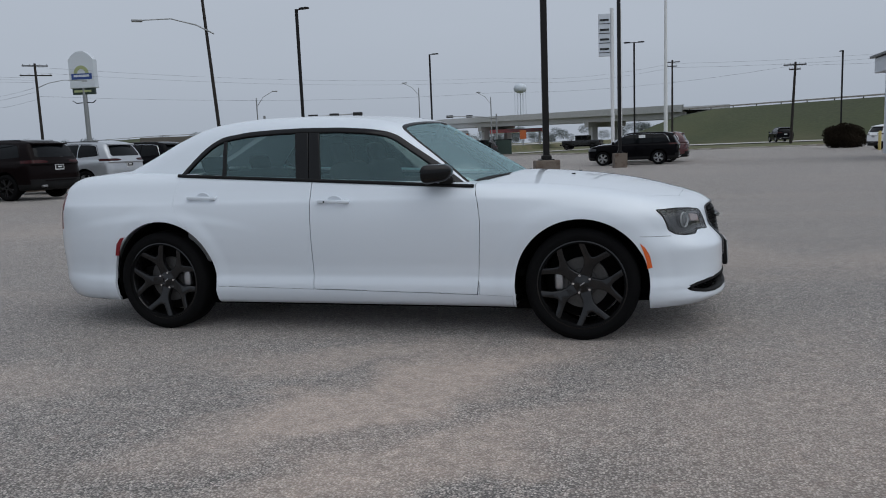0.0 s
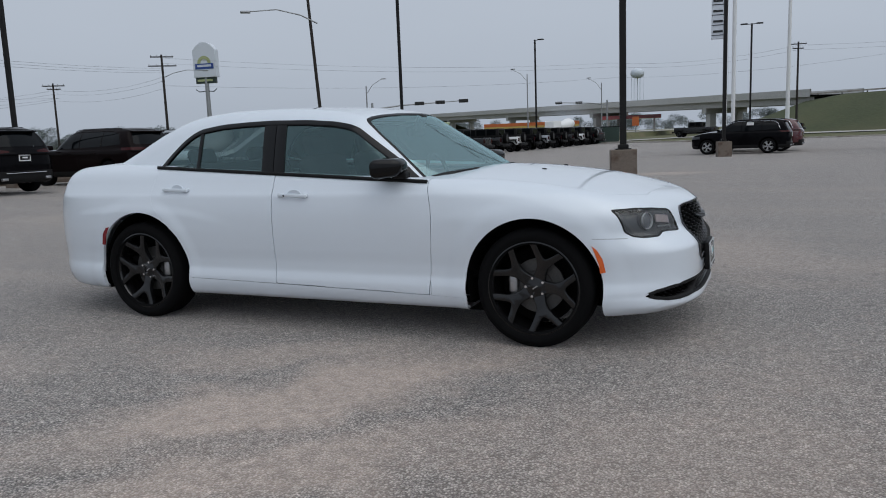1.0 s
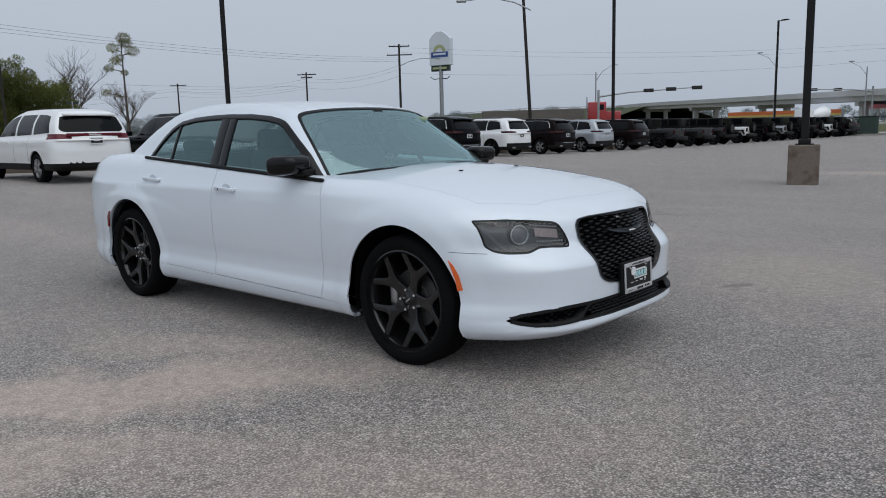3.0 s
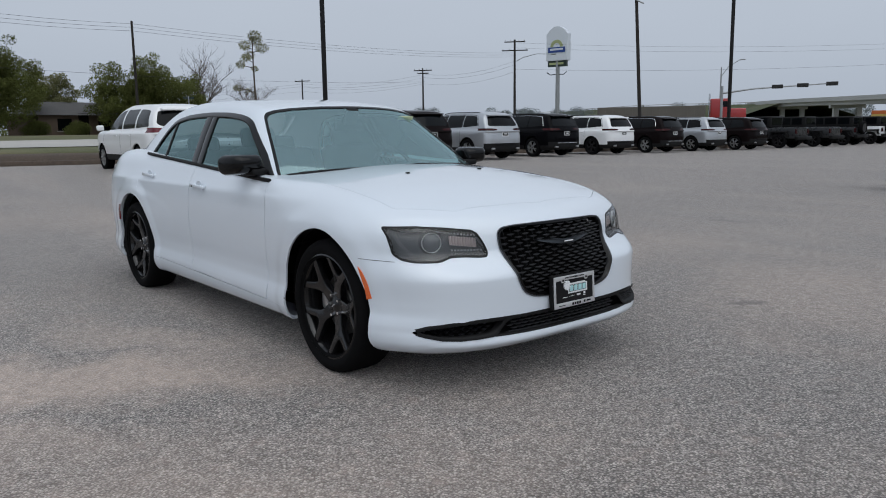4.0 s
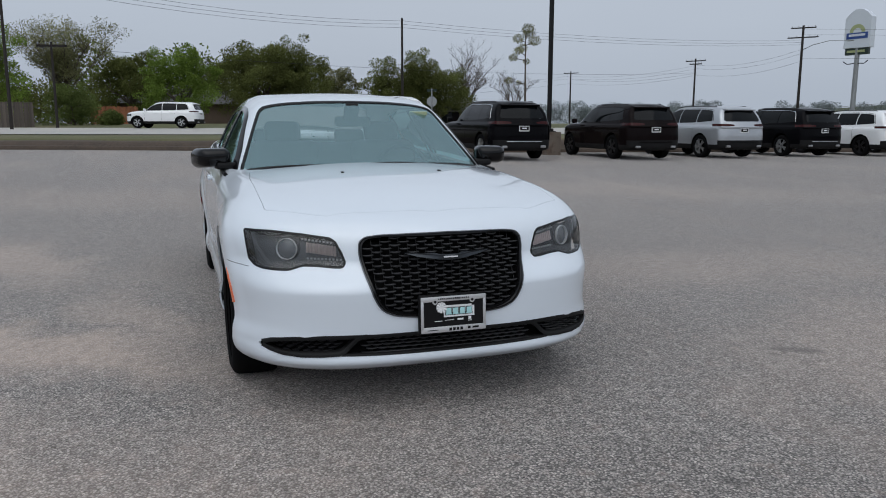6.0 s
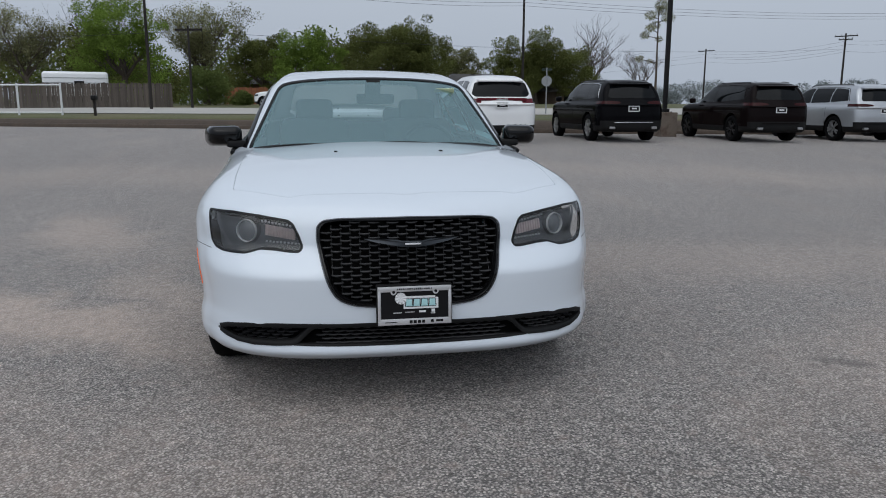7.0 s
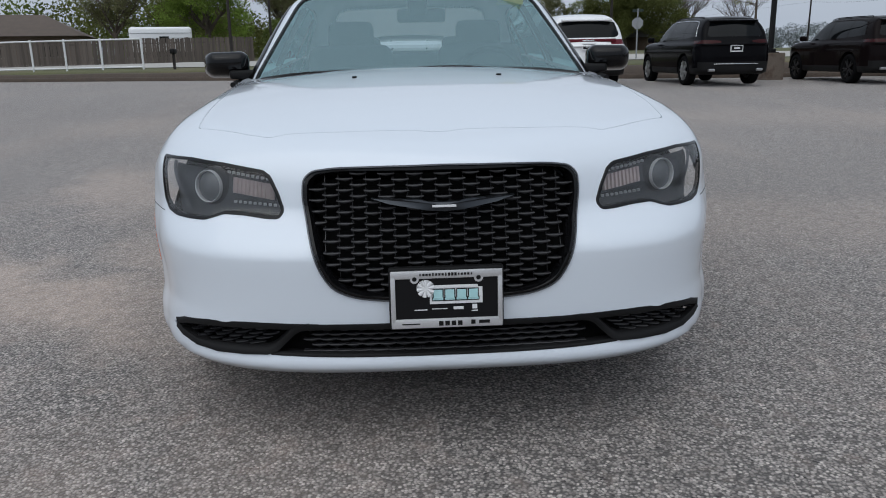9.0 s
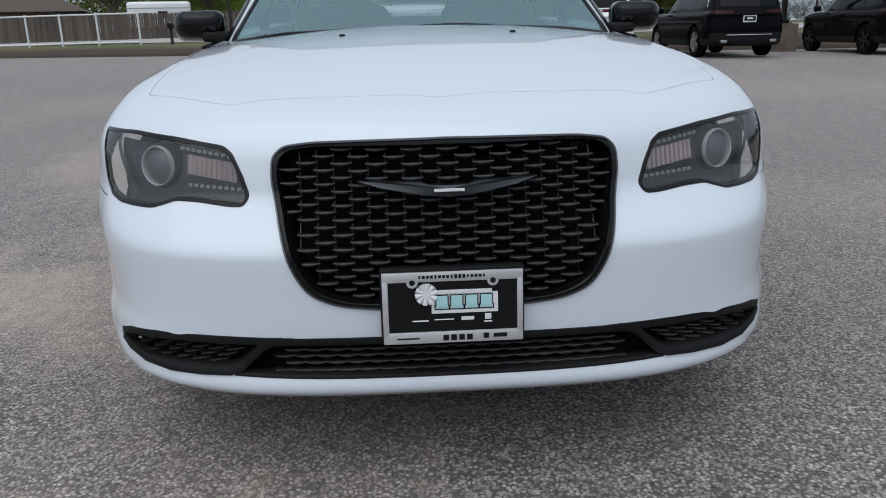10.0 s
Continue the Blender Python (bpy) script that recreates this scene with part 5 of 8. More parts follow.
def sedan_wheel(car, cx, s, turn):
    """A black five-spoke split wheel. In its own frame the outer face looks along +y."""
    base = Matrix.Translation((cx, s * 0.805, TYRE - 0.002)) @ (Matrix() if s > 0 else Matrix.Rotation(math.pi, 4, "Z"))
    if s < 0:
        turn = 180 - turn
    bm = lathe([(0.276, 0.112), (0.284, 0.109), (0.284, 0.10), (0.272, 0.09), (0.262, 0.06), (0.25, -0.10), (0.262, -0.105)], 64)
    rim = part("wheel", bm, RIM_BLACK, car, "satin black alloy wheel", True, 40)
    rim.matrix_local = base
    bm = lathe(tyre_profile(TYRE, 0.245, 0.276), 72)
    part("tyre", bm, RUBBER, rim, "black rubber tyre", True, 50)
    spoke = [(0.02, -0.034), (0.06, -0.037), (0.10, -0.031), (0.13, -0.034), (0.160, -0.050), (0.198, -0.079), (0.240, -0.114), (0.262, -0.086), (0.232, -0.057), (0.206, -0.035), (0.189, -0.019), (0.180, -0.008), (0.177, 0.0)]
    spoke = [(a * 1.05, b * 1.05) for a, b in spoke]
    spoke = spoke + [(a, -b) for a, b in spoke[::-1][1:]]
    for k in range(5):
        bm = prism(spoke, 0.034, 0.008)
        for v in bm.verts:
            r = math.hypot(v.co.x, v.co.z)
            out = 0.052 + 0.045 * min(1, r / 0.275) ** 1.6
            v.co.y = out + (v.co.y - 0.034) * (1.0 + 0.4 * (1 - r / 0.28))
        bmesh.ops.transform(bm, matrix=Matrix.Rotation(radians(-(turn + 72 * k)), 4, "Y"), verts=bm.verts)
        part("spoke", bm, RIM_BLACK, rim, "", True, 25)
    bm = lathe([(0.0, 0.068), (0.024, 0.067), (0.030, 0.062), (0.062, 0.056), (0.068, 0.02)], 32)
    part("hub_cap", bm, RIM_BLACK, rim, "black centre cap", True, 40)
    bm = bmesh.new()
    box(bm, (0, 0.069, 0), (0.036, 0.002, 0.007), 0.0008, Matrix.Rotation(radians(35), 4, "Y"))
    part("cap_badge", bm, SILVER_RING, rim)
    for k in range(5):
        a = radians(turn + 36 + 72 * k)
        bm = bmesh.new()
        p = Vector((0.0575 * math.cos(a), 0.050, 0.0575 * math.sin(a)))
        tube(bm, p, p + Vector((0, 0.022, 0)), 0.0105, 0.008, 8)
        part("lug_nut", bm, CHROME, rim, "chrome lug nut" if k == 0 else "", True)
    bm = lathe([(0.05, 0.012), (0.09, 0.012), (0.095, 0.004), (0.165, 0.004), (0.165, -0.02), (0.05, -0.02)], 48)
    part("brake_disc", bm, BRAKE_IRON, rim, "dark iron brake disc", True, 40)
    bm = bmesh.new()
    side = -1 if cx > 0 else 1
    if s < 0:
        side = -side
    box(bm, (side * 0.150, 0.012, 0.01), (0.062, 0.045, 0.125), 0.018, None, 3)
    part("brake_caliper", bm, STEEL, rim, "grey brake caliper", True)
    # near-black disc painted as the shade behind the spokes
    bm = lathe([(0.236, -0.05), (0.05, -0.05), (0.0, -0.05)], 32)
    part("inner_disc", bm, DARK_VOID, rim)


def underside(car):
    # black boxes added low under sills and nose to deepen the car's shadow
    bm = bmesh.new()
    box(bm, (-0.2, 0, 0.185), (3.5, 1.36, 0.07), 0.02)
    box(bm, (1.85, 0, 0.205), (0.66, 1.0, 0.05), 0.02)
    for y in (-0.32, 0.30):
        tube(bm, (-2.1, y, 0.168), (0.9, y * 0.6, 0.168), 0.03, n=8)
    part("undertray", bm, DARK_VOID, car, "added dark tray that deepens the shade under the car, with exhaust pipes")
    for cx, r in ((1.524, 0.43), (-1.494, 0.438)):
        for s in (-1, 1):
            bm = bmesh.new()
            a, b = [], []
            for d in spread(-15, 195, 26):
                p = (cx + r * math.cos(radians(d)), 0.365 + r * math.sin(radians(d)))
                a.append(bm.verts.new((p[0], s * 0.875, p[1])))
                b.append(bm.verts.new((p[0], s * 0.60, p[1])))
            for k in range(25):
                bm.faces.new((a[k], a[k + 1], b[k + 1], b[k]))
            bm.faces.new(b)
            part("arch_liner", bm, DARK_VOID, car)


build_sedan()
# ---- ground: a lot that rises gently to the west, a kerb, verge, road and grass beyond ----
GRASS = material("spring_grass", (0.088, 0.092, 0.036), 0.95, vary=0.35, scale=0.25, fine=9.0, bump=0.03, stain=((0.15, 0.12, 0.07), 0.12, 0.85))
EMBANK = material("mown_bank_grass", (0.044, 0.054, 0.020), 0.95, vary=0.3, scale=0.06, fine=2.0, bump=0.05, stain=((0.09, 0.085, 0.04), 0.05, 0.6))
ROAD = material("pale_road_concrete", (0.40, 0.385, 0.36), 0.9, vary=0.12, scale=0.3, fine=20)
CONCRETE = material("weathered_concrete", (0.34, 0.32, 0.295), 0.9, vary=0.2, scale=1.2, fine=30, bump=0.004, stain=((0.17, 0.14, 0.11), 1.6, 0.7))
BRIDGE = material("pale_bridge_concrete", (0.46, 0.46, 0.45), 0.9, vary=0.12, scale=0.15, fine=3)
SOIL = material("dark_damp_soil", (0.065, 0.048, 0.036), 0.95, vary=0.35, scale=1.5, fine=14, bump=0.02)

kerb_x = curve([-400, -80, -15, -5, 5, 12, 40, 90, 400], [-150, -50, -28.6, -25.1, -21.6, -21.2, -22.0, -22.0, -22.0])
lot_z = curve([-60, -30, -25, -20, -15, -9, -4, 0], [0.42, 0.40, 0.36, 0.31, 0.25, 0.10, 0.0, 0.0])
west_z = curve([0, 1.2, 5, 17, 33, 60, 90], [0.66, 0.76, 0.78, 0.95, 1.2, 1.25, 1.25])
fall_k = curve([-80, 4, 8.5, 12.5, 16.5, 20.7, 24.8, 29, 33, 40, 80], [1.0, 1.0, 0.80, 0.68, 0.55, 0.45, 0.25, 0.10, -0.06, -0.18, -0.25])
LOT_NORTH = 79.0


def lot_h(x, y):
    """The level of the lot: it rises to the west and falls to the north."""
    east = min(1.0, max(0.0, (x + 15.0) / 9.0))
    return float(lot_z(x)) * float(fall_k(min(80.0, max(-80.0, y)))) + east * float(np.interp(y, [16, 25, 35, 79, 91, 112], [0.0, -0.06, -0.17, -0.20, 0.15, 0.15]))


def ground_z(x, y):
    """The level of the land at a place."""
    k = float(kerb_x(y))
    if x < k:
        return float(west_z(k - x))
    return lot_h(x, y)


def sheet(name, rows, mat, lift=0.0):
    """A sheet from rows of (x, y, z)."""
    v = [(x, y, z + lift) for r in rows for x, y, z in r]
    n = len(rows[0])
    f = [(i * n + j, i * n + j + 1, (i + 1) * n + j + 1, (i + 1) * n + j) for i in range(len(rows) - 1) for j in range(n - 1)]
    ob = mesh_object(name, v, f, mat, None, "", True)
    return ob


ys = [-3000, -600, -150] + spread(-80, 120, 41) + [200, 600, 3500]
west = [-3000, -600, -120, -60, -40, -33, -25, -17, -11, -5, -2, -0.9, -0.35]
east = [0.02, 1.5, 4, 8, 12, 16, 20, 26, 60, 200, 800, 3200]
rows = []
for y in ys:
    k = float(kerb_x(y))
    rows.append([(k + d, y, float(west_z(-d))) for d in west] + [(k + d, y, lot_h(k + d, y) - 0.06) for d in east])
tagged(sheet("ground", rows, GRASS), "patchy spring grass and bare verge round the lot", "ground", kind="structure")
rows = []
for y in spread(-80, LOT_NORTH, 50):
    k = float(kerb_x(y))
    rows.append([(k + d, y, lot_h(k + d, y)) for d in (0.15, 1, 2, 4, 6, 8, 10, 12, 14, 16, 18, 20, 22, 25, 30, 50, 90, 150)])
tagged(sheet("pavement_lot", rows, ASPHALT), "worn pale chip-seal asphalt of a car lot", "pavement", kind="structure")
# kerb wall with dark soil face
rows = []
for y in spread(-80, LOT_NORTH, 80):
    k, j = float(kerb_x(y)), 0.03 * math.sin(y * 2.1) + 0.03 * math.sin(y * 5.3)
    z0 = lot_h(k, y)
    rows.append([(k + 0.42 + j, y, z0 - 0.04), (k + 0.30 + j, y, z0 + 0.10), (k + 0.12 + j * 0.5, y, z0 + 0.26 + j * 0.3), (k - 0.15, y, 0.655 + j * 0.4), (k - 0.55, y, 0.70), (k - 1.3, y, 0.74)])
tagged(sheet("kerb_bank", rows, SOIL), "low dark soil bank along the edge of the lot", "bank", kind="structure")
rows = []
for y in spread(-80, LOT_NORTH, 60):
    k = float(kerb_x(y))
    rows.append([(k + 0.62, y, lot_h(k, y) - 0.02), (k + 0.60, y, lot_h(k, y) + 0.13), (k + 0.46, y, lot_h(k, y) + 0.14), (k + 0.44, y, lot_h(k, y) - 0.02)])
tagged(sheet("kerb_west", rows, SOIL), "dirty low concrete kerb along the lot", "kerb", kind="structure")
# the road to the west, and the frontage road to the north
rows = []
for y in spread(-300, 300, 60):
    k = float(kerb_x(y))
    rows.append([(k - d, y, float(west_z(d)) + 0.03) for d in (6.0, 8, 11, 14, 19.0)])
tagged(sheet("road_west", rows, ROAD), "pale two-lane concrete road", "road", kind="structure")
rows = [[(x, y, lot_h(max(x, -22), y) + 0.02) for x in spread(-22, 150, 30)] for y in (92, 97, 103)]
tagged(sheet("road_north", rows, ROAD), "pale frontage road beyond the lot", "road", kind="structure")
bm = bmesh.new()
for a in spread(-21, 140, 54):
    box(bm, (a + 1.5, LOT_NORTH + 0.1, lot_h(a, LOT_NORTH) + 0.05), (3.0, 0.18, 0.18), 0.03)
tagged(part("kerb_north", bm, CONCRETE), "pale concrete kerb at the far edge of the lot", "kerb", kind="structure")
# ---- parked vehicles ----
LAMP_BAR = material("deep_red_lamp_bar", (0.10, 0.006, 0.014), 0.25, spec=0.3, vary=0.1)
PAINT_BLACK = material("black_car_paint", (0.004, 0.004, 0.005), 0.10, spec=0.05, vary=0.05)
PAINT_DARK = material("dark_brown_car_paint", (0.0075, 0.0052, 0.0055), 0.10, spec=0.05, vary=0.05)
PAINT_SILVER = material("silver_car_paint", (0.42, 0.44, 0.47), 0.3, metal=0.45, coat=0.8, vary=0.03)
PAINT_WHITE = material("plain_white_car_paint", (0.78, 0.79, 0.80), 0.32, coat=0.8, vary=0.02)
PAINT_MAROON = material("maroon_car_paint", (0.075, 0.010, 0.014), 0.28, coat=0.9, vary=0.05)
PAINT_RED = material("red_car_paint", (0.30, 0.018, 0.02), 0.28, coat=0.9, vary=0.05)
PAINT_GREY = material("dark_grey_car_paint", (0.022, 0.023, 0.025), 0.28, spec=0.4, vary=0.04)
ALLOY = material("grey_alloy", (0.48, 0.49, 0.50), 0.3, metal=0.8, vary=0.1)
ALLOY_DARK = material("dark_alloy", (0.03, 0.03, 0.032), 0.35, metal=0.5, vary=0.1)


def recolour(ob, old, new_mat):
    """Gives a copied thing another paint without touching the shared meshes."""
    for o in (ob, *ob.children_recursive):
        for slot in o.material_slots:
            if slot.material == old:
                slot.link = "OBJECT"
                slot.material = new_mat
    return ob


def plain_wheel(parent, x, y, r, w, rim_mat):
    s = 1 if y > 0 else -1
    bm = lathe(tyre_profile(r, w, r * 0.68), 32)
    wheel = part("wheel", bm, RUBBER, parent, "black tyre on an alloy wheel", True, 50)
    wheel.location = (x, y, r)
    if s < 0:
        wheel.rotation_euler = (0, 0, math.pi)
    bm = lathe([(r * 0.69, w * 0.42), (r * 0.66, w * 0.40), (r * 0.60, w * 0.15), (r * 0.58, -w * 0.4)], 32)
    part("rim", bm, rim_mat, wheel, "", True)
    for k in range(5):
        bm = prism([(0.03, -0.035), (r * 0.3, -0.03), (r * 0.66, -0.07), (r * 0.66, -0.03), (r * 0.4, 0.0), (r * 0.66, 0.03), (r * 0.66, 0.07), (r * 0.3, 0.03), (0.03, 0.035)], 0.03)
        bmesh.ops.translate(bm, vec=(0, w * 0.32, 0), verts=bm.verts)
        bmesh.ops.transform(bm, matrix=Matrix.Rotation(radians(72 * k + 10), 4, "Y"), verts=bm.verts)
        part("spoke", bm, rim_mat, wheel)
    # flat near-black disc in place of the wheel's shaded hollow
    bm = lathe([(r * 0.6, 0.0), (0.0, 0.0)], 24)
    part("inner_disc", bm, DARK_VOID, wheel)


def make_suv(kind, paint, rim_mat, o):
    """A tall five-door car. o: its proportions. Nose towards +x, origin on the ground under its middle."""
    car = empty(kind)
    half, wid, tall, belt = o["length"] / 2, o["width"] / 2, o["height"], o["belt"]
    wz = curve([0.2, 0.32, 0.5, 0.8, belt - 0.1, belt, belt + 0.15], [wid - 0.10, wid - 0.035, wid - 0.01, wid, wid - 0.015, wid - 0.05, wid - 0.13])
    nose = curve([0.2, 0.4, 0.7, 0.95, 1.1, 1.3], [0.78, 0.9, 0.93, 0.90, 0.80, 0.5])
    tail = curve([0.2, 0.42, 0.7, 1.0, 1.2, 1.5], [0.80, 0.90, 0.90, 0.87, 0.85, 0.8])
    hood = curve([-3, o["screen"] + 0.1, o["screen"] + 0.5, half - 0.35, half], [belt + 0.03, belt + 0.04, belt + 0.02, belt - 0.07, belt - 0.22])
    cw = curve([belt - 0.2, belt, belt + 0.3, tall - 0.18, tall], [wid - 0.03, wid - 0.075, wid - 0.16, wid - 0.275, wid - 0.42])
    roof = curve(*zip(*[(x, z) for x, z in o["roof"]]))

    def form(x, y, z):
        ay = np.abs(y)
        u = np.where(x > 0, np.maximum(0, x - (half - 0.95)) / nose(z), np.maximum(0, -(half - 0.9) - x) / tail(z))
        p = np.where(x > 0, 3.0, 5.0)
        side = (((ay / wz(z)) ** p + u ** p) ** (1 / p) - 1) * 0.95
        low = smax(smax(side, z - hood(x) + 0.05 * (ay / wid) ** 2, 0.09), 0.28 - z, 0.05)
        plan = np.where(x < -half + 0.9, 1 - 0.10 * np.clip((-half + 0.9 - x) / 0.9, 0, 1) ** 2, 1 - 0.06 * np.clip((x - 0.2) / 1.0, 0, 1))
        cab = smax(belt - 0.12 - z, smax(ay - cw(z) * plan, (z - roof(x + np.where(x > 0, 0.25, -0.10) * y * y) + 0.06 * y * y) * 0.75, 0.10), 0.04)
        h = np.maximum(0.03 - np.abs(low - cab), 0) / 0.03
        return np.minimum(low, cab) - h * h * 0.03 * 0.25

    ref = [(y, -0.6) for y in spread(0, 0.95, 6)] + [(0.95, z) for z in spread(-0.58, 0.845, 84)] + [(y, 0.85) for y in spread(0.94, 0, 44)]
    rays = [(y / math.hypot(y, z), z / math.hypot(y, z)) for y, z in ref]
    rays[0], rays[-1] = (0.0, -1.0), (0.0, 1.0)
    st = [(-half + 0.75, a, 0.9) for a in spread(179, 90, 74)[:-1]] + [(x, 90, 0.9) for x in spread(-half + 0.75, half - 0.8, 95)] + [(half - 0.8, a, 0.9) for a in spread(90, 1, 26)[1:]]
    skin = Skin(form, st, rays)
    r = o["tyre"]
    ax = (o["front_axle"], o["front_axle"] - o["wheelbase"])
    for cx in ax:
        skin.cut("arch", [(cx - r - 0.09, 0.1)] + [(cx + (r + 0.07) * math.cos(radians(a)), r + (r + 0.07) * math.sin(radians(a))) for a in spread(185, -5, 21)] + [(cx + r + 0.09, 0.1)], "xz", lambda c: c[:, 1] > 0.6)
    skin.cut("cladding", [(-half - 1, 0.1), (half + 1, 0.1), (half + 1, 0.46), (-half + 0.2, 0.46), (-half + 0.2, o["bumper"]), (-half - 1, o["bumper"])], "xz", None, ["body"])
    sides = lambda c: c[:, 1] > 0.5
    for k, pane in enumerate(o["panes"]):
        skin.cut("pane%d" % k, rounded(pane, 0.04), "xz", sides, ["body"])
    skin.cut("rear_glass", rounded(o["rear_glass"], 0.05), "yz", lambda c: (c[:, 0] < -half + 0.75) & (c[:, 2] > belt), ["body"])
    skin.cut("front_glass", o["front_glass"], "yz", lambda c: (c[:, 0] > 0.3) & (c[:, 2] > belt), ["body"])
    skin.cut("tail_lamp", rounded(o["lamp"], 0.02), "yz", lambda c: c[:, 0] < -half + 0.5, ["body"])
    skin.cut("head_lamp", [(0.55, belt - 0.34), (0.55, belt - 0.2), (1.2, belt - 0.17), (1.2, belt - 0.3)], "yz", lambda c: c[:, 0] > half - 0.55, ["body"])
    skin.add("body", "body", paint, car, "", True, 0, 0.02)
    skin.add("cladding", "cladding", BLACK_MATT, car, "black lower cladding", True, 0, 0.02)
    skin.add("rear_window", "rear_glass", DARK_GLASS, car, "dark tinted rear window", True, 0.004)
    skin.add("windscreen", "front_glass", DARK_GLASS, car, "dark windscreen", True, 0.004)
    for s in (-1, 1):
        for k in range(len(o["panes"])):
            skin.add("window", "pane%d" % k, DARK_GLASS, car, "dark tinted window", False, 0.004, 0.0, s)
        skin.add("tail_lamp", "tail_lamp", LAMP_BAR if o.get("lamp_bar") else TAIL_DARK, car, "dark red tail lamp", False, 0.002, 0.01, s)
        skin.add("head_lamp", "head_lamp", GREY_HOUSING, car, "grey headlamp", False, 0.002, 0.01, s)
        for cx in ax:
            plain_wheel(car, cx, s * (wid - 0.14), r, 0.25, rim_mat)
        bm = bmesh.new()
        box(bm, (o["screen"] - 0.18, s * (wid + 0.09), belt + 0.08), (0.13, 0.19, 0.15), 0.04, None, 3)
        part("door_mirror", bm, paint, car, "", True)
        for hx in (0.25, -0.85):
            bm = bmesh.new()
            box(bm, (hx, s * (wid - 0.005), belt - 0.13), (0.2, 0.03, 0.03), 0.01)
            part("handle", bm, paint, car)
        # shut lines of the doors
        for dx in (o["screen"] - 0.12, -0.12, -1.02):
            bm = pipe([skin.on("y", dx, z, s) for z in spread(0.5, belt - 0.02, 9)], 0.004, n=4)
            part("door_joint", bm, DARK_VOID, car)
        if o.get("rails"):
            zs = [(x, skin.on("z", x, 0.60).z) for x in spread(-half + 0.75, 0.25, 12)]
            bm = pipe([(zs[0][0] - 0.05, s * 0.60, zs[0][1] - 0.03)] + [(x, s * 0.60, z + 0.022) for x, z in zs] + [(zs[-1][0] + 0.06, s * 0.60, zs[-1][1] - 0.05)], 0.012, n=6)
            part("roof_rail", bm, o["rails"], car, "roof rail", True)
        if o.get("rails"):
            top = []
            for a, b in zip(CHROME_LINE, CHROME_LINE[1:]):
                top += [(a[0] + (b[0] - a[0]) * k / 5, a[1] + (b[1] - a[1]) * k / 5) for k in range(5)]
            bm = pipe([skin.on("y", x, z, s) for x, z in top], 0.009, n=6)
            part("window_line", bm, CHROME, car, "thin chrome line over the windows", True)
    bm = bmesh.new()
    p = skin.form
    back = solve(p, np.array([[0.0, 0.0, o["plate"]]]), np.array([[-1.0, 0.0, 0.0]]), 4.0)[0][0]
    box(bm, (back - 0.012, 0, o["plate"]), (0.02, 0.33, 0.17), 0.006)
    plate = part("plate", bm, LABEL_WHITE, car, "pale plate frame")
    bm = bmesh.new()
    box(bm, (back - 0.024, 0, o["plate"]), (0.006, 0.28, 0.11), 0.002)
    part("plate_panel", bm, LABEL_BLACK, plate, "black panel")
    bm = bmesh.new()
    box(bm, (back - 0.029, 0.0, o["plate"] + 0.005), (0.004, 0.15, 0.04), 0.001)
    part("plate_bar", bm, LABEL_WHITE, plate)
    # spoiler over the rear window, wiper, tailpipe trim
    zt = o["rear_glass"][-2][1]
    sp = solve(p, np.array([[0.0, 0.0, zt + 0.05]]), np.array([[-1.0, 0.0, 0.0]]), 4.0)[0][0]
    bm = bmesh.new()
    box(bm, (sp + 0.02, 0, zt + 0.05), (0.26, 1.22, 0.05), 0.02, Matrix.Rotation(radians(-6), 4, "Y"), 3)
    part("spoiler", bm, o.get("spoiler_mat", paint), car, "", True)
    bm = pipe([(sp - 0.02 - 0.25 * k * 0.3, 0.28 * (k - 0.5), o["rear_glass"][0][1] + 0.03) for k in (0, 0.5, 1)], 0.012, n=6)
    part("rear_wiper", bm, BLACK_MATT, car)
    low = solve(p, np.array([[0.0, 0.0, 0.5]]), np.array([[-1.0, 0.0, 0.0]]), 4.0)[0][0]
    if o.get("strip"):
        bm = bmesh.new()
        box(bm, (low - 0.01, 0, o["bumper"] - 0.05), (0.03, 1.15, 0.022), 0.01)
        part("bumper_strip", bm, o["strip"], car, "bright bumper strip", True)
        for s in (-1, 1):
            bm = bmesh.new()
            box(bm, (low + 0.02, s * 0.62, 0.40), (0.10, 0.16, 0.07), 0.015)
            part("tailpipe", bm, STEEL, car, "", True)
    if o.get("lamp_bar"):
        bar = solve(p, np.array([[0.0, 0.0, o["lamp_bar"]]]), np.array([[-1.0, 0.0, 0.0]]), 4.0)[0][0]
        bm = bmesh.new()
        box(bm, (bar - 0.006, 0, o["lamp_bar"]), (0.025, 1.35, 0.075), 0.01)
        part("lamp_bar", bm, LAMP_BAR, car, "dark red lamp bar across the tailgate", True)
        bm = bmesh.new()
        box(bm, (bar - 0.022, 0, o["lamp_bar"]), (0.02, 0.30, 0.03), 0.008)
        part("tailgate_badge", bm, CHROME, car, "chrome badge bar")
    # dark floor under the body
    bm = bmesh.new()
    box(bm, (0, 0, 0.34), (o["length"] - 0.7, o["width"] - 0.35, 0.10), 0.02)
    part("underbody", bm, DARK_VOID, car)
    for cx in ax:
        for s in (-1, 1):
            bm = bmesh.new()
            pts = [(cx + (r + 0.07) * math.cos(radians(a)), r + (r + 0.07) * math.sin(radians(a))) for a in spread(-5, 185, 13)]
            a = [bm.verts.new((x, s * (wid - 0.03), z)) for x, z in pts]
            b = [bm.verts.new((x, s * (wid - 0.36), z)) for x, z in pts]
            for k in range(12):
                bm.faces.new((a[k], a[k + 1], b[k + 1], b[k]))
            bm.faces.new(b)
            part("arch_liner", bm, DARK_VOID, car)
    return car


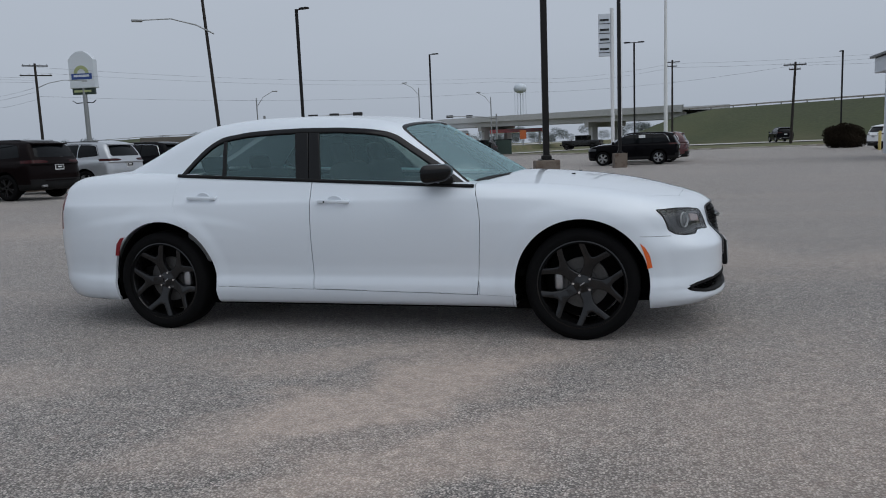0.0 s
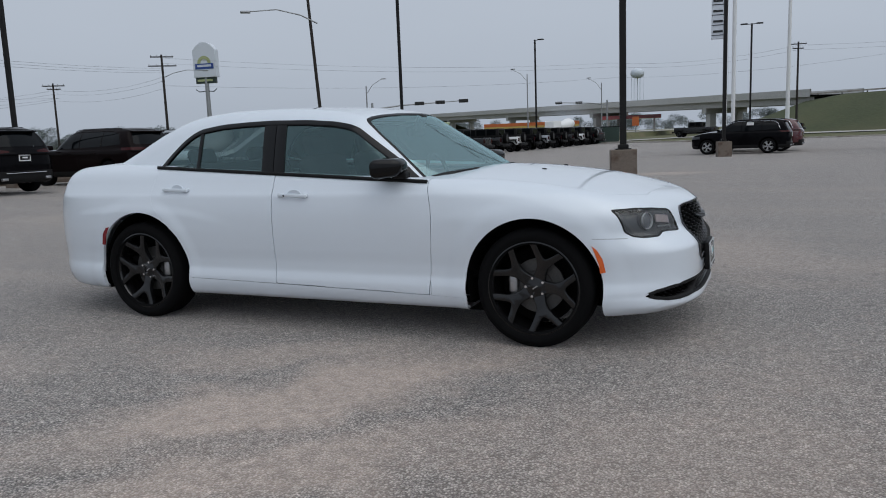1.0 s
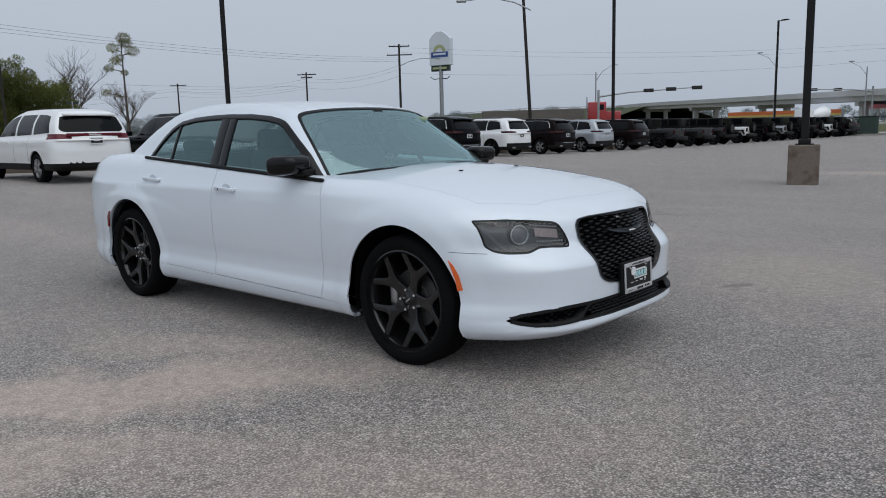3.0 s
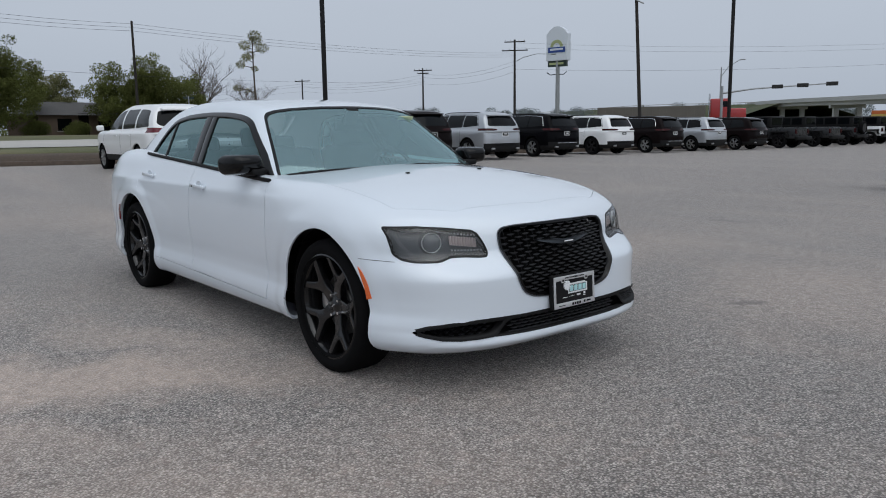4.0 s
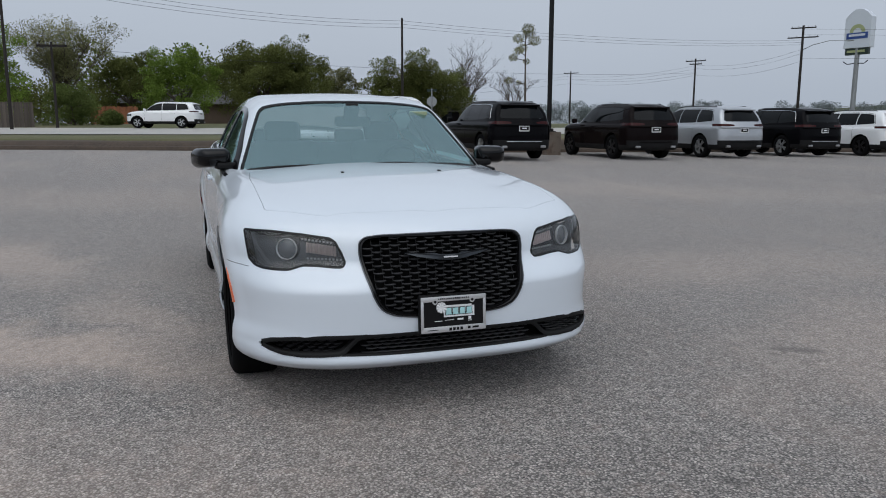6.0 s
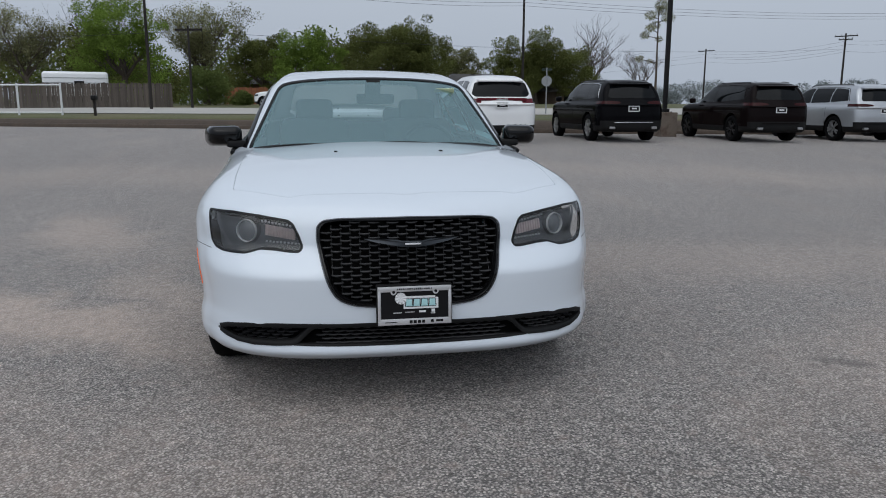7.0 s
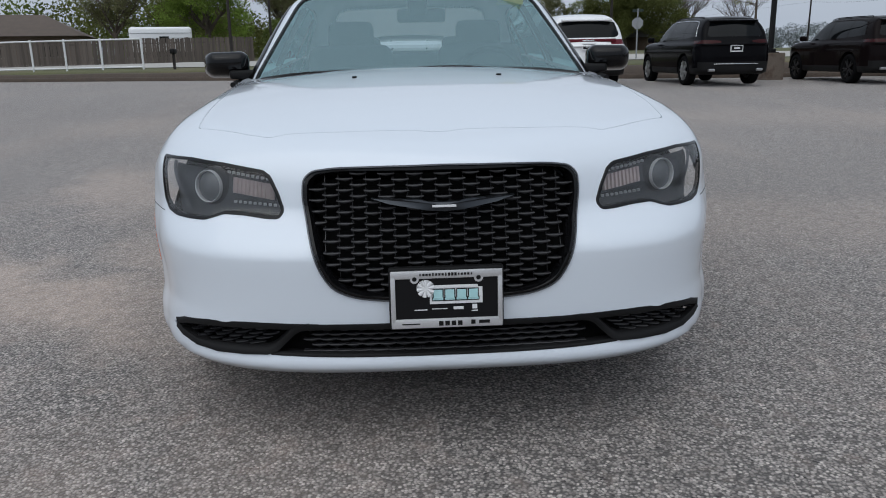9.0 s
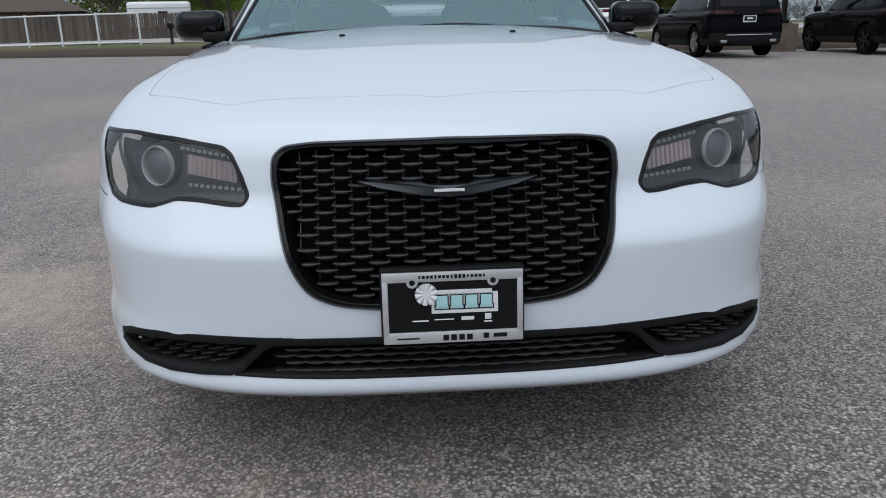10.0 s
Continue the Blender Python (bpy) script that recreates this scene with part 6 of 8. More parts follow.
CHROME_LINE = ((-1.97, 1.23), (-1.86, 1.50), (-1.77, 1.60), (-1.50, 1.635), (-1.02, 1.655), (-0.1, 1.662), (0.12, 1.648), (0.44, 1.57), (0.74, 1.395), (1.02, 1.17))
SUV = dict(length=4.95, width=1.98, height=1.80, belt=1.13, screen=1.15, tyre=0.385, front_axle=1.55, wheelbase=2.97, bumper=0.60, plate=0.93,
           roof=((-2.60, 0.90), (-2.42, 1.16), (-2.28, 1.42), (-2.12, 1.64), (-1.95, 1.71), (-1.3, 1.755), (-0.4, 1.77), (0.1, 1.755), (0.45, 1.67), (0.85, 1.42), (1.25, 1.14), (1.6, 0.9)),
           panes=([(-0.13, 1.17), (1.00, 1.15), (0.72, 1.38), (0.42, 1.55), (0.10, 1.63), (-0.13, 1.64)], [(-1.09, 1.19), (-0.16, 1.17), (-0.16, 1.642), (-1.09, 1.635)], [(-1.93, 1.24), (-1.12, 1.19), (-1.12, 1.63), (-1.50, 1.612), (-1.74, 1.58), (-1.82, 1.50)]),
           rear_glass=[(-0.1, 1.22), (0.66, 1.22), (0.72, 1.27), (0.60, 1.57), (-0.1, 1.60)], front_glass=[(-0.1, 1.18), (0.80, 1.18), (0.62, 1.62), (-0.1, 1.66)],
           lamp=[(0.40, 1.07), (0.40, 1.12), (0.62, 1.145), (1.1, 1.145), (1.1, 1.06), (0.62, 1.055)], rails=BLACK_MATT, strip=CHROME)
VAN = dict(length=5.18, width=2.02, height=1.78, belt=1.10, screen=1.45, tyre=0.35, front_axle=1.62, wheelbase=3.09, bumper=0.46, plate=0.98,
           roof=((-2.72, 0.90), (-2.52, 1.16), (-2.40, 1.42), (-2.27, 1.64), (-2.05, 1.725), (-1.3, 1.775), (-0.4, 1.785), (0.2, 1.755), (0.65, 1.63), (1.15, 1.36), (1.6, 1.08), (1.9, 0.9)),
           panes=([(-0.10, 1.14), (1.20, 1.12), (0.85, 1.36), (0.50, 1.54), (0.15, 1.62), (-0.10, 1.64)], [(-1.15, 1.15), (-0.20, 1.14), (-0.20, 1.645), (-1.15, 1.64)], [(-2.15, 1.18), (-1.25, 1.15), (-1.25, 1.635), (-1.75, 1.61), (-2.0, 1.57)]),
           rear_glass=[(-0.1, 1.19), (0.68, 1.19), (0.78, 1.26), (0.68, 1.56), (-0.1, 1.60)], front_glass=[(-0.1, 1.15), (0.82, 1.15), (0.64, 1.58), (-0.1, 1.62)],
           lamp=[(0.55, 1.03), (0.55, 1.13), (0.75, 1.15), (1.1, 1.16), (1.1, 1.03)], lamp_bar=1.125)


def parked(x, y, heading):
    return pose(x, y, ground_z(x, y), 0, 0, heading)


def place_row():
    group = "vehicles parked in a row"
    suv = make_suv("suv", PAINT_BLACK, ALLOY, SUV)
    tagged(suv, "glossy black suv with bright wheels and a chrome bumper strip", "suv", group)
    suv.matrix_world = parked(-17.4, 8.5, 180)
    rows = [(-17.3, 13.05, PAINT_DARK, "glossy dark suv with black wheels parked beside a silver one", 178),
            (-17.8, 16.75, PAINT_SILVER, "silver suv with dark windows parked in the row", 180),
            (-18.3, 20.7, PAINT_BLACK, "black suv with chrome trim parked in the row", 180),
            (-18.6, 24.8, PAINT_WHITE, "white suv with black lower bumper parked in the row", 180),
            (-18.8, 29.0, PAINT_DARK, "dark brown suv parked in the row", 180),
            (-18.8, 32.9, PAINT_SILVER, "pale silver suv parked in the row", 180),
            (-18.6, 36.7, PAINT_DARK, "dark suv parked beside grey off-roaders", 181)]
    for x, y, paint, label, h in rows:
        c = recolour(copy_thing(suv, parked(x, y, h)), PAINT_BLACK, paint)
        if "chrome" not in label and "brown" not in label:
            recolour(c, CHROME, PAINT_DARK if paint == PAINT_DARK else BLACK_GLOSS)
        if "black wheels" in label or paint == PAINT_WHITE:
            recolour(c, ALLOY, ALLOY_DARK)
        tagged(c, label)
    van = make_suv("minivan", PAINT_WHITE, ALLOY, VAN)
    tagged(van, "white minivan with a red lamp bar and dark rear window", "minivan", group)
    van.matrix_world = parked(-16.7, 4.5, 180)
    # on the road and the far side of the lot
    c = recolour(copy_thing(suv, pose(-42.4, -1.7, ground_z(-42.4, -1.7) + 0.03, 0, 0, 250) @ Matrix.Scale(0.86, 4)), PAINT_BLACK, PAINT_WHITE)
    tagged(c, "white suv on the pale road beyond the verge", "suv", "cars on the road")
    for x, y, h, paint, label in ((0.9, 38.2, 175, PAINT_BLACK, "black suv with a white window sticker beside a lamp post"), (1.5, 41.2, 175, PAINT_MAROON, "dark red suv behind a black one"),
                                  (0.6, 44.2, 175, PAINT_SILVER, "silver suv in the far rank"), (17.0, 96.0, 95, PAINT_BLACK, "small black suv by the far kerb"), (19.0, 54.5, 20, PAINT_WHITE, "white suv beside the dark bush")):
        c = recolour(copy_thing(suv, parked(x, y, h)), PAINT_BLACK, paint)
        tagged(c, label, "suv", "vehicles across the lot")
        if "sticker" in label:
            bm = boxes(((-0.55, 0.815, 1.47), (0.34, 0.012, 0.26)))
            part("window_sticker", bm, LABEL_WHITE, c, "white window sticker")
    return suv, van


SUV_THING, VAN_THING = place_row()


def make_offroader(pickup):
    """A boxy off-roader with flared arches; origin on the ground under its middle, nose towards +x."""
    car = empty("pickup" if pickup else "offroader")
    L = 5.5 if pickup else 4.8
    bm = bmesh.new()
    box(bm, (0.0, 0, 0.86), (L - 0.5, 1.62, 0.62), 0.05, None, 2)
    box(bm, (L / 2 - 0.75, 0, 1.14), (1.05, 1.45, 0.14), 0.05, None, 2)
    body = part("body", bm, PAINT_GREY, car, "", True)
    bm = bmesh.new()
    top_l = 1.75 if pickup else 2.75
    x0 = 0.75 - top_l / 2
    box(bm, (x0, 0, 1.49), (top_l, 1.46, 0.66), 0.07, None, 3)
    part("hard_top", bm, BLACK_MATT, car, "dark hard top", True)
    n = 2 if pickup else 3
    for s in (-1, 1):
        for k in range(n):
            w = (top_l - 0.3) / n
            bm = bmesh.new()
            box(bm, (x0 + top_l / 2 - 0.15 - w * (k + 0.5), s * 0.732, 1.54), (w - 0.12, 0.02, 0.40), 0.008)
            part("window", bm, DARK_GLASS, car, "dark window")
        for cx in (L / 2 - 0.95, -L / 2 + (1.15 if pickup else 0.9)):
            bm = bmesh.new()
            box(bm, (cx, s * 0.88, 0.93), (1.05, 0.20, 0.09), 0.03, None, 2)
            for e in (-0.48, 0.48):
                box(bm, (cx + e, s * 0.88, 0.78), (0.08, 0.20, 0.30), 0.03, Matrix.Rotation(radians(-25 if e > 0 else 25), 4, "Y"), 2)
            part("fender_flare", bm, BLACK_MATT, car, "black arch flare", True)
            plain_wheel(car, cx, s * 0.80, 0.41, 0.27, ALLOY_DARK)
        bm = bmesh.new()
        box(bm, (-L / 2 + 0.24, s * 0.72, 0.95), (0.08, 0.16, 0.26), 0.02)
        part("tail_lamp", bm, TAIL_DARK, car, "square dark red tail lamp")
        bm = bmesh.new()
        box(bm, (1.15, s * 0.92, 1.22), (0.1, 0.2, 0.2), 0.03)
        part("door_mirror", bm, BLACK_MATT, car, "", True)
    bm = bmesh.new()
    box(bm, (x0 - top_l / 2 - 0.002, 0, 1.54), (0.02, 1.15, 0.40), 0.008)
    part("rear_window", bm, DARK_GLASS, car, "dark rear window")
    bm = bmesh.new()
    box(bm, (-L / 2 + 0.14, 0, 0.58), (0.22, 1.68, 0.20), 0.04)
    part("rear_bumper", bm, BLACK_MATT, car, "black steel bumper", True)
    bm = bmesh.new()
    box(bm, (L / 2 - 0.1, 0, 0.62), (0.22, 1.7, 0.2), 0.04)
    part("front_bumper", bm, BLACK_MATT, car, "", True)
    if pickup:
        bm = bmesh.new()
        box(bm, (-L / 2 + 0.95, 0, 1.18), (1.35, 1.35, 0.03), 0.01)
        part("bed_cover", bm, BLACK_MATT, car, "black bed cover")
        bm = bmesh.new()
        box(bm, (-L / 2 + 0.235, 0, 0.97), (0.03, 1.2, 0.34), 0.01)
        part("tailgate", bm, PAINT_GREY, car)
    else:
        bm = lathe(tyre_profile(0.40, 0.26, 0.27), 28)
        bmesh.ops.transform(bm, matrix=Matrix.Translation((-L / 2 + 0.08, 0.0, 1.10)) @ Matrix.Rotation(radians(90), 4, "Z"), verts=bm.verts)
        sp = part("spare_wheel", bm, RUBBER, car, "spare wheel on the tailgate", True)
        bm = bmesh.new()
        tube(bm, (-L / 2 - 0.03, 0, 1.10), (-L / 2 + 0.12, 0, 1.10), 0.27, n=24)
        part("spare_rim", bm, ALLOY_DARK, sp)
        bm = bmesh.new()
        box(bm, (-L / 2 + 0.24, 0.0, 0.98), (0.03, 1.3, 0.36), 0.01)
        part("tailgate", bm, PAINT_GREY, car)
    bm = bmesh.new()
    box(bm, (0, 0, 0.5), (L - 0.6, 1.2, 0.2), 0.03)
    part("chassis", bm, DARK_VOID, car)
    return car


def place_offroaders():
    group = "vehicles parked in a row"
    truck, jeep = make_offroader(True), make_offroader(False)
    tagged(truck, "dark grey boxy pickup with flared arches parked in the row", "pickup", group)
    tagged(jeep, "dark grey boxy off-roader with a spare wheel on its tailgate", "off-roader", group)
    truck.matrix_world = parked(-18.4, 40.8, 180)
    jeep.matrix_world = parked(-18.0, 48.4, 180)
    tagged(copy_thing(truck, parked(-18.2, 44.6, 180)), "dark grey boxy pickup beside a white-backed off-roader")
    for k, (y, paint, lab) in enumerate(((52.0, PAINT_WHITE, "white boxy off-roader with a dark hard top"), (55.6, PAINT_BLACK, "black boxy off-roader in the row"), (59.2, PAINT_SILVER, "pale boxy off-roader in the row"), (62.8, PAINT_BLACK, "black boxy off-roader in the row"),
                                         (66.4, PAINT_GREY, "dark grey boxy off-roader in the row"), (70.0, PAINT_WHITE, "white boxy off-roader at the end of the row"), (73.6, PAINT_BLACK, "black boxy off-roader at the end of the row"))):
        tagged(recolour(copy_thing(jeep, parked(-17.8 + 0.15 * k, y, 180)), PAINT_GREY, paint), lab)
    for x, y, h, paint, lab in ((-6.9, 95.0, 168, PAINT_GREY, "dark pickup near the far kerb"), (2.6, 92.0, 172, PAINT_BLACK, "black pickup near the flagpole")):
        tagged(recolour(copy_thing(truck, parked(x, y, h)), PAINT_GREY, paint), lab, "pickup", "vehicles across the lot")
    c = recolour(copy_thing(SUV_THING, parked(-17.0, 77.2, 185)), PAINT_BLACK, PAINT_GREY)
    tagged(c, "dark hatchback at the far end of the row", "car", group)


place_offroaders()
# ---- poles, signs, street furniture ----
POLE_DARK = material("dark_bronze_pole", (0.009, 0.0085, 0.009), 0.55, spec=0.25, vary=0.2, scale=3)
POLE_GALV = material("galvanised_steel", (0.30, 0.31, 0.32), 0.45, metal=0.6, vary=0.12)
POLE_WHITE = material("white_painted_pole", (0.70, 0.71, 0.72), 0.4, vary=0.05)
CREOSOTE = material("creosoted_timber", (0.022, 0.018, 0.016), 0.9, vary=0.3, scale=2, fine=25, bump=0.004, stretch=(6, 6, 0.6))
WIRE = material("overhead_wire", (0.03, 0.03, 0.032), 0.6)
SIGN_WHITE = material("sign_face_white", (0.62, 0.66, 0.72), 0.4, vary=0.05)
SIGN_BLUE = material("sign_blue", (0.02, 0.06, 0.26), 0.4, vary=0.08)
SIGN_GREEN = material("sign_sun_green", (0.36, 0.40, 0.20), 0.4, vary=0.05)
SIGN_DARK = material("sign_dark_green", (0.015, 0.03, 0.022), 0.4, vary=0.1)
SIGNAL_BLACK = material("signal_housing", (0.012, 0.012, 0.012), 0.5)


BLOCK = material("rusty_old_concrete", (0.165, 0.135, 0.112), 0.95, vary=0.22, scale=2.5, fine=35, bump=0.004, stain=((0.075, 0.045, 0.03), 3.0, 0.85))


def lot_lamp(x, y, top, base, heads=1, radius=0.075, turn=0, label=""):
    """A square dark lamp post on a concrete block."""
    z = ground_z(x, y)
    lamp = empty("lamp_post", pose(x, y, z, 0, 0, turn))
    tagged(lamp, label or "tall dark square lamp post on a stained concrete block", "lamp post", "lot lamp posts")
    w, h = base
    if h:
        bm = bmesh.new()
        box(bm, (0, 0, h / 2 - 0.03), (w, w, h + 0.06), 0.018, None, 2)
        part("concrete_block", bm, BLOCK, lamp, "rust-stained concrete block")
    bm = bmesh.new()
    box(bm, (0, 0, h + 0.012), (0.36, 0.36, 0.025), 0.004)
    box(bm, (0, 0, h + 0.07), (0.24, 0.24, 0.10), 0.02)
    part("base_plate", bm, POLE_DARK, lamp)
    bm = bmesh.new()
    box(bm, (0, 0, (top + h) / 2), (radius * 2, radius * 2, top - h), 0.012, None, 2)
    part("post", bm, POLE_DARK, lamp, "dark square post")
    for k in range(heads):
        s = 1 if k == 0 else -1
        bm = bmesh.new()
        box(bm, (s * 0.25, 0, top - 0.05), (0.5, 0.06, 0.06), 0.01)
        box(bm, (s * 0.62, 0, top - 0.02), (0.55, 0.36, 0.10), 0.03, None, 2)
        part("lamp_head", bm, POLE_DARK, lamp, "flat dark lamp head", True)
    return lamp


lot_lamp(-0.58, 13.2, 9.0, (0.60, 0.82), 2, turn=15)
lot_lamp(0.35, 33.6, 9.6, (0.62, 0.72), 2, 0.08, turn=15)
lot_lamp(-18.86, 11.3, 9.6, (0.62, 0.80), 2, 0.062, turn=10)
lot_lamp(-19.14, 38.5, 10.0, (0.6, 0.7), 1, 0.075, turn=-15)
lot_lamp(-18.9, 66.8, 10.2, (0.6, 0.7), 1, 0.07, turn=-10)
lot_lamp(0.33, 66.3, 10.0, (0.6, 0.7), 2, 0.075, turn=5)
lot_lamp(21.8, 87.3, 9.8, (0.6, 0.7), 1, 0.08, turn=90)


def utility_pole(x, y, top, arms=((0.3, 2.4),), lean=(0, 0), turn=0, r=0.15, lamp=None, base=None):
    z = (ground_z(x, y) if base is None else base) - 0.3
    pole = empty("utility_pole", pose(x, y, z, 0, 0, turn))
    tagged(pole, "dark weathered timber utility pole with cross arm", "utility pole", "utility poles")
    h = top - z
    bm = pipe([(lean[0] * t, lean[1] * t, h * t) for t in spread(0, 1, 5)], r, r * 0.72, 10)
    part("pole", bm, CREOSOTE, pole, "", True)
    for d, w in arms:
        t = (h - d) / h
        bm = bmesh.new()
        box(bm, (lean[0] * t, lean[1] * t + r * 0.9, h - d), (w, 0.11, 0.13), 0.01)
        arm = part("cross_arm", bm, CREOSOTE, pole)
        for k in (-0.46, -0.2, 0.2, 0.46):
            bm = lathe([(0.0, 0.16), (0.03, 0.15), (0.05, 0.10), (0.04, 0.05), (0.015, 0.04), (0.015, 0.0)], 8, "z")
            bmesh.ops.translate(bm, vec=(lean[0] * t + k * w, lean[1] * t + r * 0.9, h - d + 0.06), verts=bm.verts)
            part("insulator", bm, POLE_GALV, arm)
    if lamp:
        dx, dy, hz = lamp
        zc = hz - z
        bm = pipe([(0, 0, zc - 0.7), (dx * 0.25, dy * 0.25, zc - 0.2), (dx * 0.6, dy * 0.6, zc + 0.12), (dx, dy, zc)], 0.045, 0.03, 8)
        a = part("lamp_arm", bm, POLE_GALV, pole, "curved steel lamp arm", True)
        bm = bmesh.new()
        box(bm, (dx * 1.06, dy * 1.06, zc - 0.03), (0.6, 0.28, 0.14), 0.05, Matrix.Rotation(math.atan2(dy, dx), 4, "Z"), 3)
        part("lamp_head", bm, POLE_GALV, a, "cobra lamp head", True)
    return pole


utility_pole(-23.3, 35.8, 11.7, (), (-0.55, -0.25), 0, 0.115, (-3.2, -2.4, 9.15))
utility_pole(-64.5, 66.0, 12.2, ((0.25, 2.6), (1.3, 3.2)), turn=40, r=0.17, lamp=(4.6, -1.3, 10.2))
utility_pole(-80.0, 63.5, 9.7, ((0.3, 2.6), (0.7, 1.6)), turn=35, r=0.14)
utility_pole(-117.4, 65.5, 10.4, ((0.3, 3.0),), turn=30, r=0.16)
utility_pole(-52.8, 15.75, 9.3, (), turn=20, r=0.11)
utility_pole(-41.75, -9.6, 9.6, ((0.35, 2.0),), turn=75, r=0.095)
utility_pole(-44.5, -7.7, 5.9, ((0.2, 1.7),), turn=75, r=0.085)
utility_pole(4.7, 114.0, 12.5, ((0.3, 2.2), (0.9, 1.4)), turn=10, r=0.17)
utility_pole(16.9, 88.2, 9.0, ((0.3, 2.4), (0.8, 1.2)), (0.35, 0), turn=5, r=0.17)


def wire(points, sag=0.8):
    pts = []
    for a, b in zip(points, points[1:]):
        a, b = Vector(a), Vector(b)
        for t in spread(0, 1, 9)[:-1]:
            p = a.lerp(b, t)
            pts.append(p + Vector((0, 0, -4 * sag * t * (1 - t))))
    pts.append(Vector(points[-1]))
    ob = part("overhead_wire", pipe(pts, 0.011, n=4), WIRE)
    tagged(ob, "thin dark overhead wire between poles", "wire", "overhead wires")


for dz in (0.0, -0.45, -1.3):
    wire([(-240, 40, 9.0 + dz), (-117.4, 65.5, 9.6 + dz), (-81.5, 65.0, 9.0 + dz), (-64.5, 66.0, 9.6 + dz)], 0.7)
for dz in (0.0, -0.6):
    wire([(-64.5, 66.0, 11.8 + dz), (-22.4, 120.0, 12.0 + dz), (4.7, 114.0, 12.0 + dz), (60, 110.0, 12.5 + dz)], 0.9)
wire([(-64.5, 66.0, 8.6), (-20.0, 110.0, 9.0), (17.0, 88.2, 8.6), (70, 80, 9)], 0.8)
for dz in (0.0, -0.25, -0.5):
    wire([(-46, -80, 9.2 + dz), (-41.8, -9.5, 9.2 + dz), (-52.8, 15.75, 9.1 + dz), (-64.5, 66.0, 10.6 + dz)], 0.6)
wire([(-50, -60, 5.4), (-42.1, -7.3, 5.4), (-75, 60, 7.5), (-117, 65.5, 9.0)], 0.7)


def motel_sign():
    m = pose(-70.6, 80.7, 0.9, 0, 0, 12)
    s = empty("motel_sign", m)
    tagged(s, "tall white roadside sign with sun arc and blue band", "sign")
    bm = bmesh.new()
    tube(bm, (0, 0, 0), (0, 0, 10.2), 0.32, 0.28, 16)
    part("pole", bm, POLE_GALV, s, "pale grey pole", True)
    bm = prism([(-1.7, 9.85), (1.7, 9.85), (1.7, 13.55), (1.1, 14.2), (0.45, 14.6), (-0.45, 14.6), (-1.1, 14.2), (-1.7, 13.55)], 1.0, 0.05)
    bmesh.ops.translate(bm, vec=(0, -0.35, 0), verts=bm.verts)
    cab = part("sign_cabinet", bm, SIGN_WHITE, s, "white sign cabinet")
    bm = boxes(((0, -0.37, 11.35), (2.75, 0.05, 0.75)))
    part("blue_band", bm, SIGN_BLUE, cab, "blue band")
    bm = boxes(((0, -0.40, 11.42), (2.1, 0.03, 0.28)))
    part("word_bar", bm, SIGN_WHITE, cab, "pale bar in place of a name")
    bm = bmesh.new()
    pts = [(1.0 * math.cos(radians(a)), 11.75 + 1.0 * math.sin(radians(a))) for a in spread(0, 180, 19)] + [(0.55 * math.cos(radians(a)), 11.75 + 0.55 * math.sin(radians(a))) for a in spread(180, 0, 19)]
    bm = prism(pts, 0.04)
    bmesh.ops.translate(bm, vec=(0, -0.40, 0), verts=bm.verts)
    part("sun_arc", bm, SIGN_GREEN, cab, "olive sun arc")
    bm = boxes(((0, 0, 9.45), (3.0, 0.45, 0.85)))
    low = part("lower_panel", bm, SIGN_DARK, s, "small dark lower panel")
    bm = boxes(((-0.1, -0.24, 9.45), (2.3, 0.03, 0.28)))
    part("panel_bar", bm, SIGN_GREEN, low)
    for k in (-1, 1):
        bm = pipe([(0, 0, 8.0), (k * 1.1, -0.2, 7.9), (k * 1.6, -0.3, 8.25)], 0.06, n=6)
        part("flood_lamp", bm, POLE_DARK, s)


motel_sign()


def cobra_lamp(x, y, top, arm, turn, dark=False):
    z = ground_z(x, y)
    c = empty("street_lamp", pose(x, y, z, 0, 0, turn))
    tagged(c, "galvanised street lamp with a raised arm", "street lamp", "street lamps")
    bm = bmesh.new()
    tube(bm, (0, 0, -0.2), (0, 0, top - z), 0.12, 0.08, 10)
    part("pole", bm, POLE_GALV, c, "", True)
    bm = pipe([(0, 0, top - z - 1.2), (arm * 0.4, 0, top - z + 0.1), (arm, 0, top - z + 0.9)], 0.05, 0.04, 6)
    part("arm", bm, POLE_GALV, c, "", True)
    bm = bmesh.new()
    box(bm, (arm + 0.3, 0, top - z + 0.9), (0.75, 0.3, 0.14), 0.05)
    part("lamp_head", bm, POLE_GALV, c, "", True)


cobra_lamp(-52.0, 92.6, 9.0, 2.3, 25)
cobra_lamp(-24.6, 123.0, 9.2, -2.4, 0)
cobra_lamp(-34.0, 112.2, 10.6, -2.6, 0)


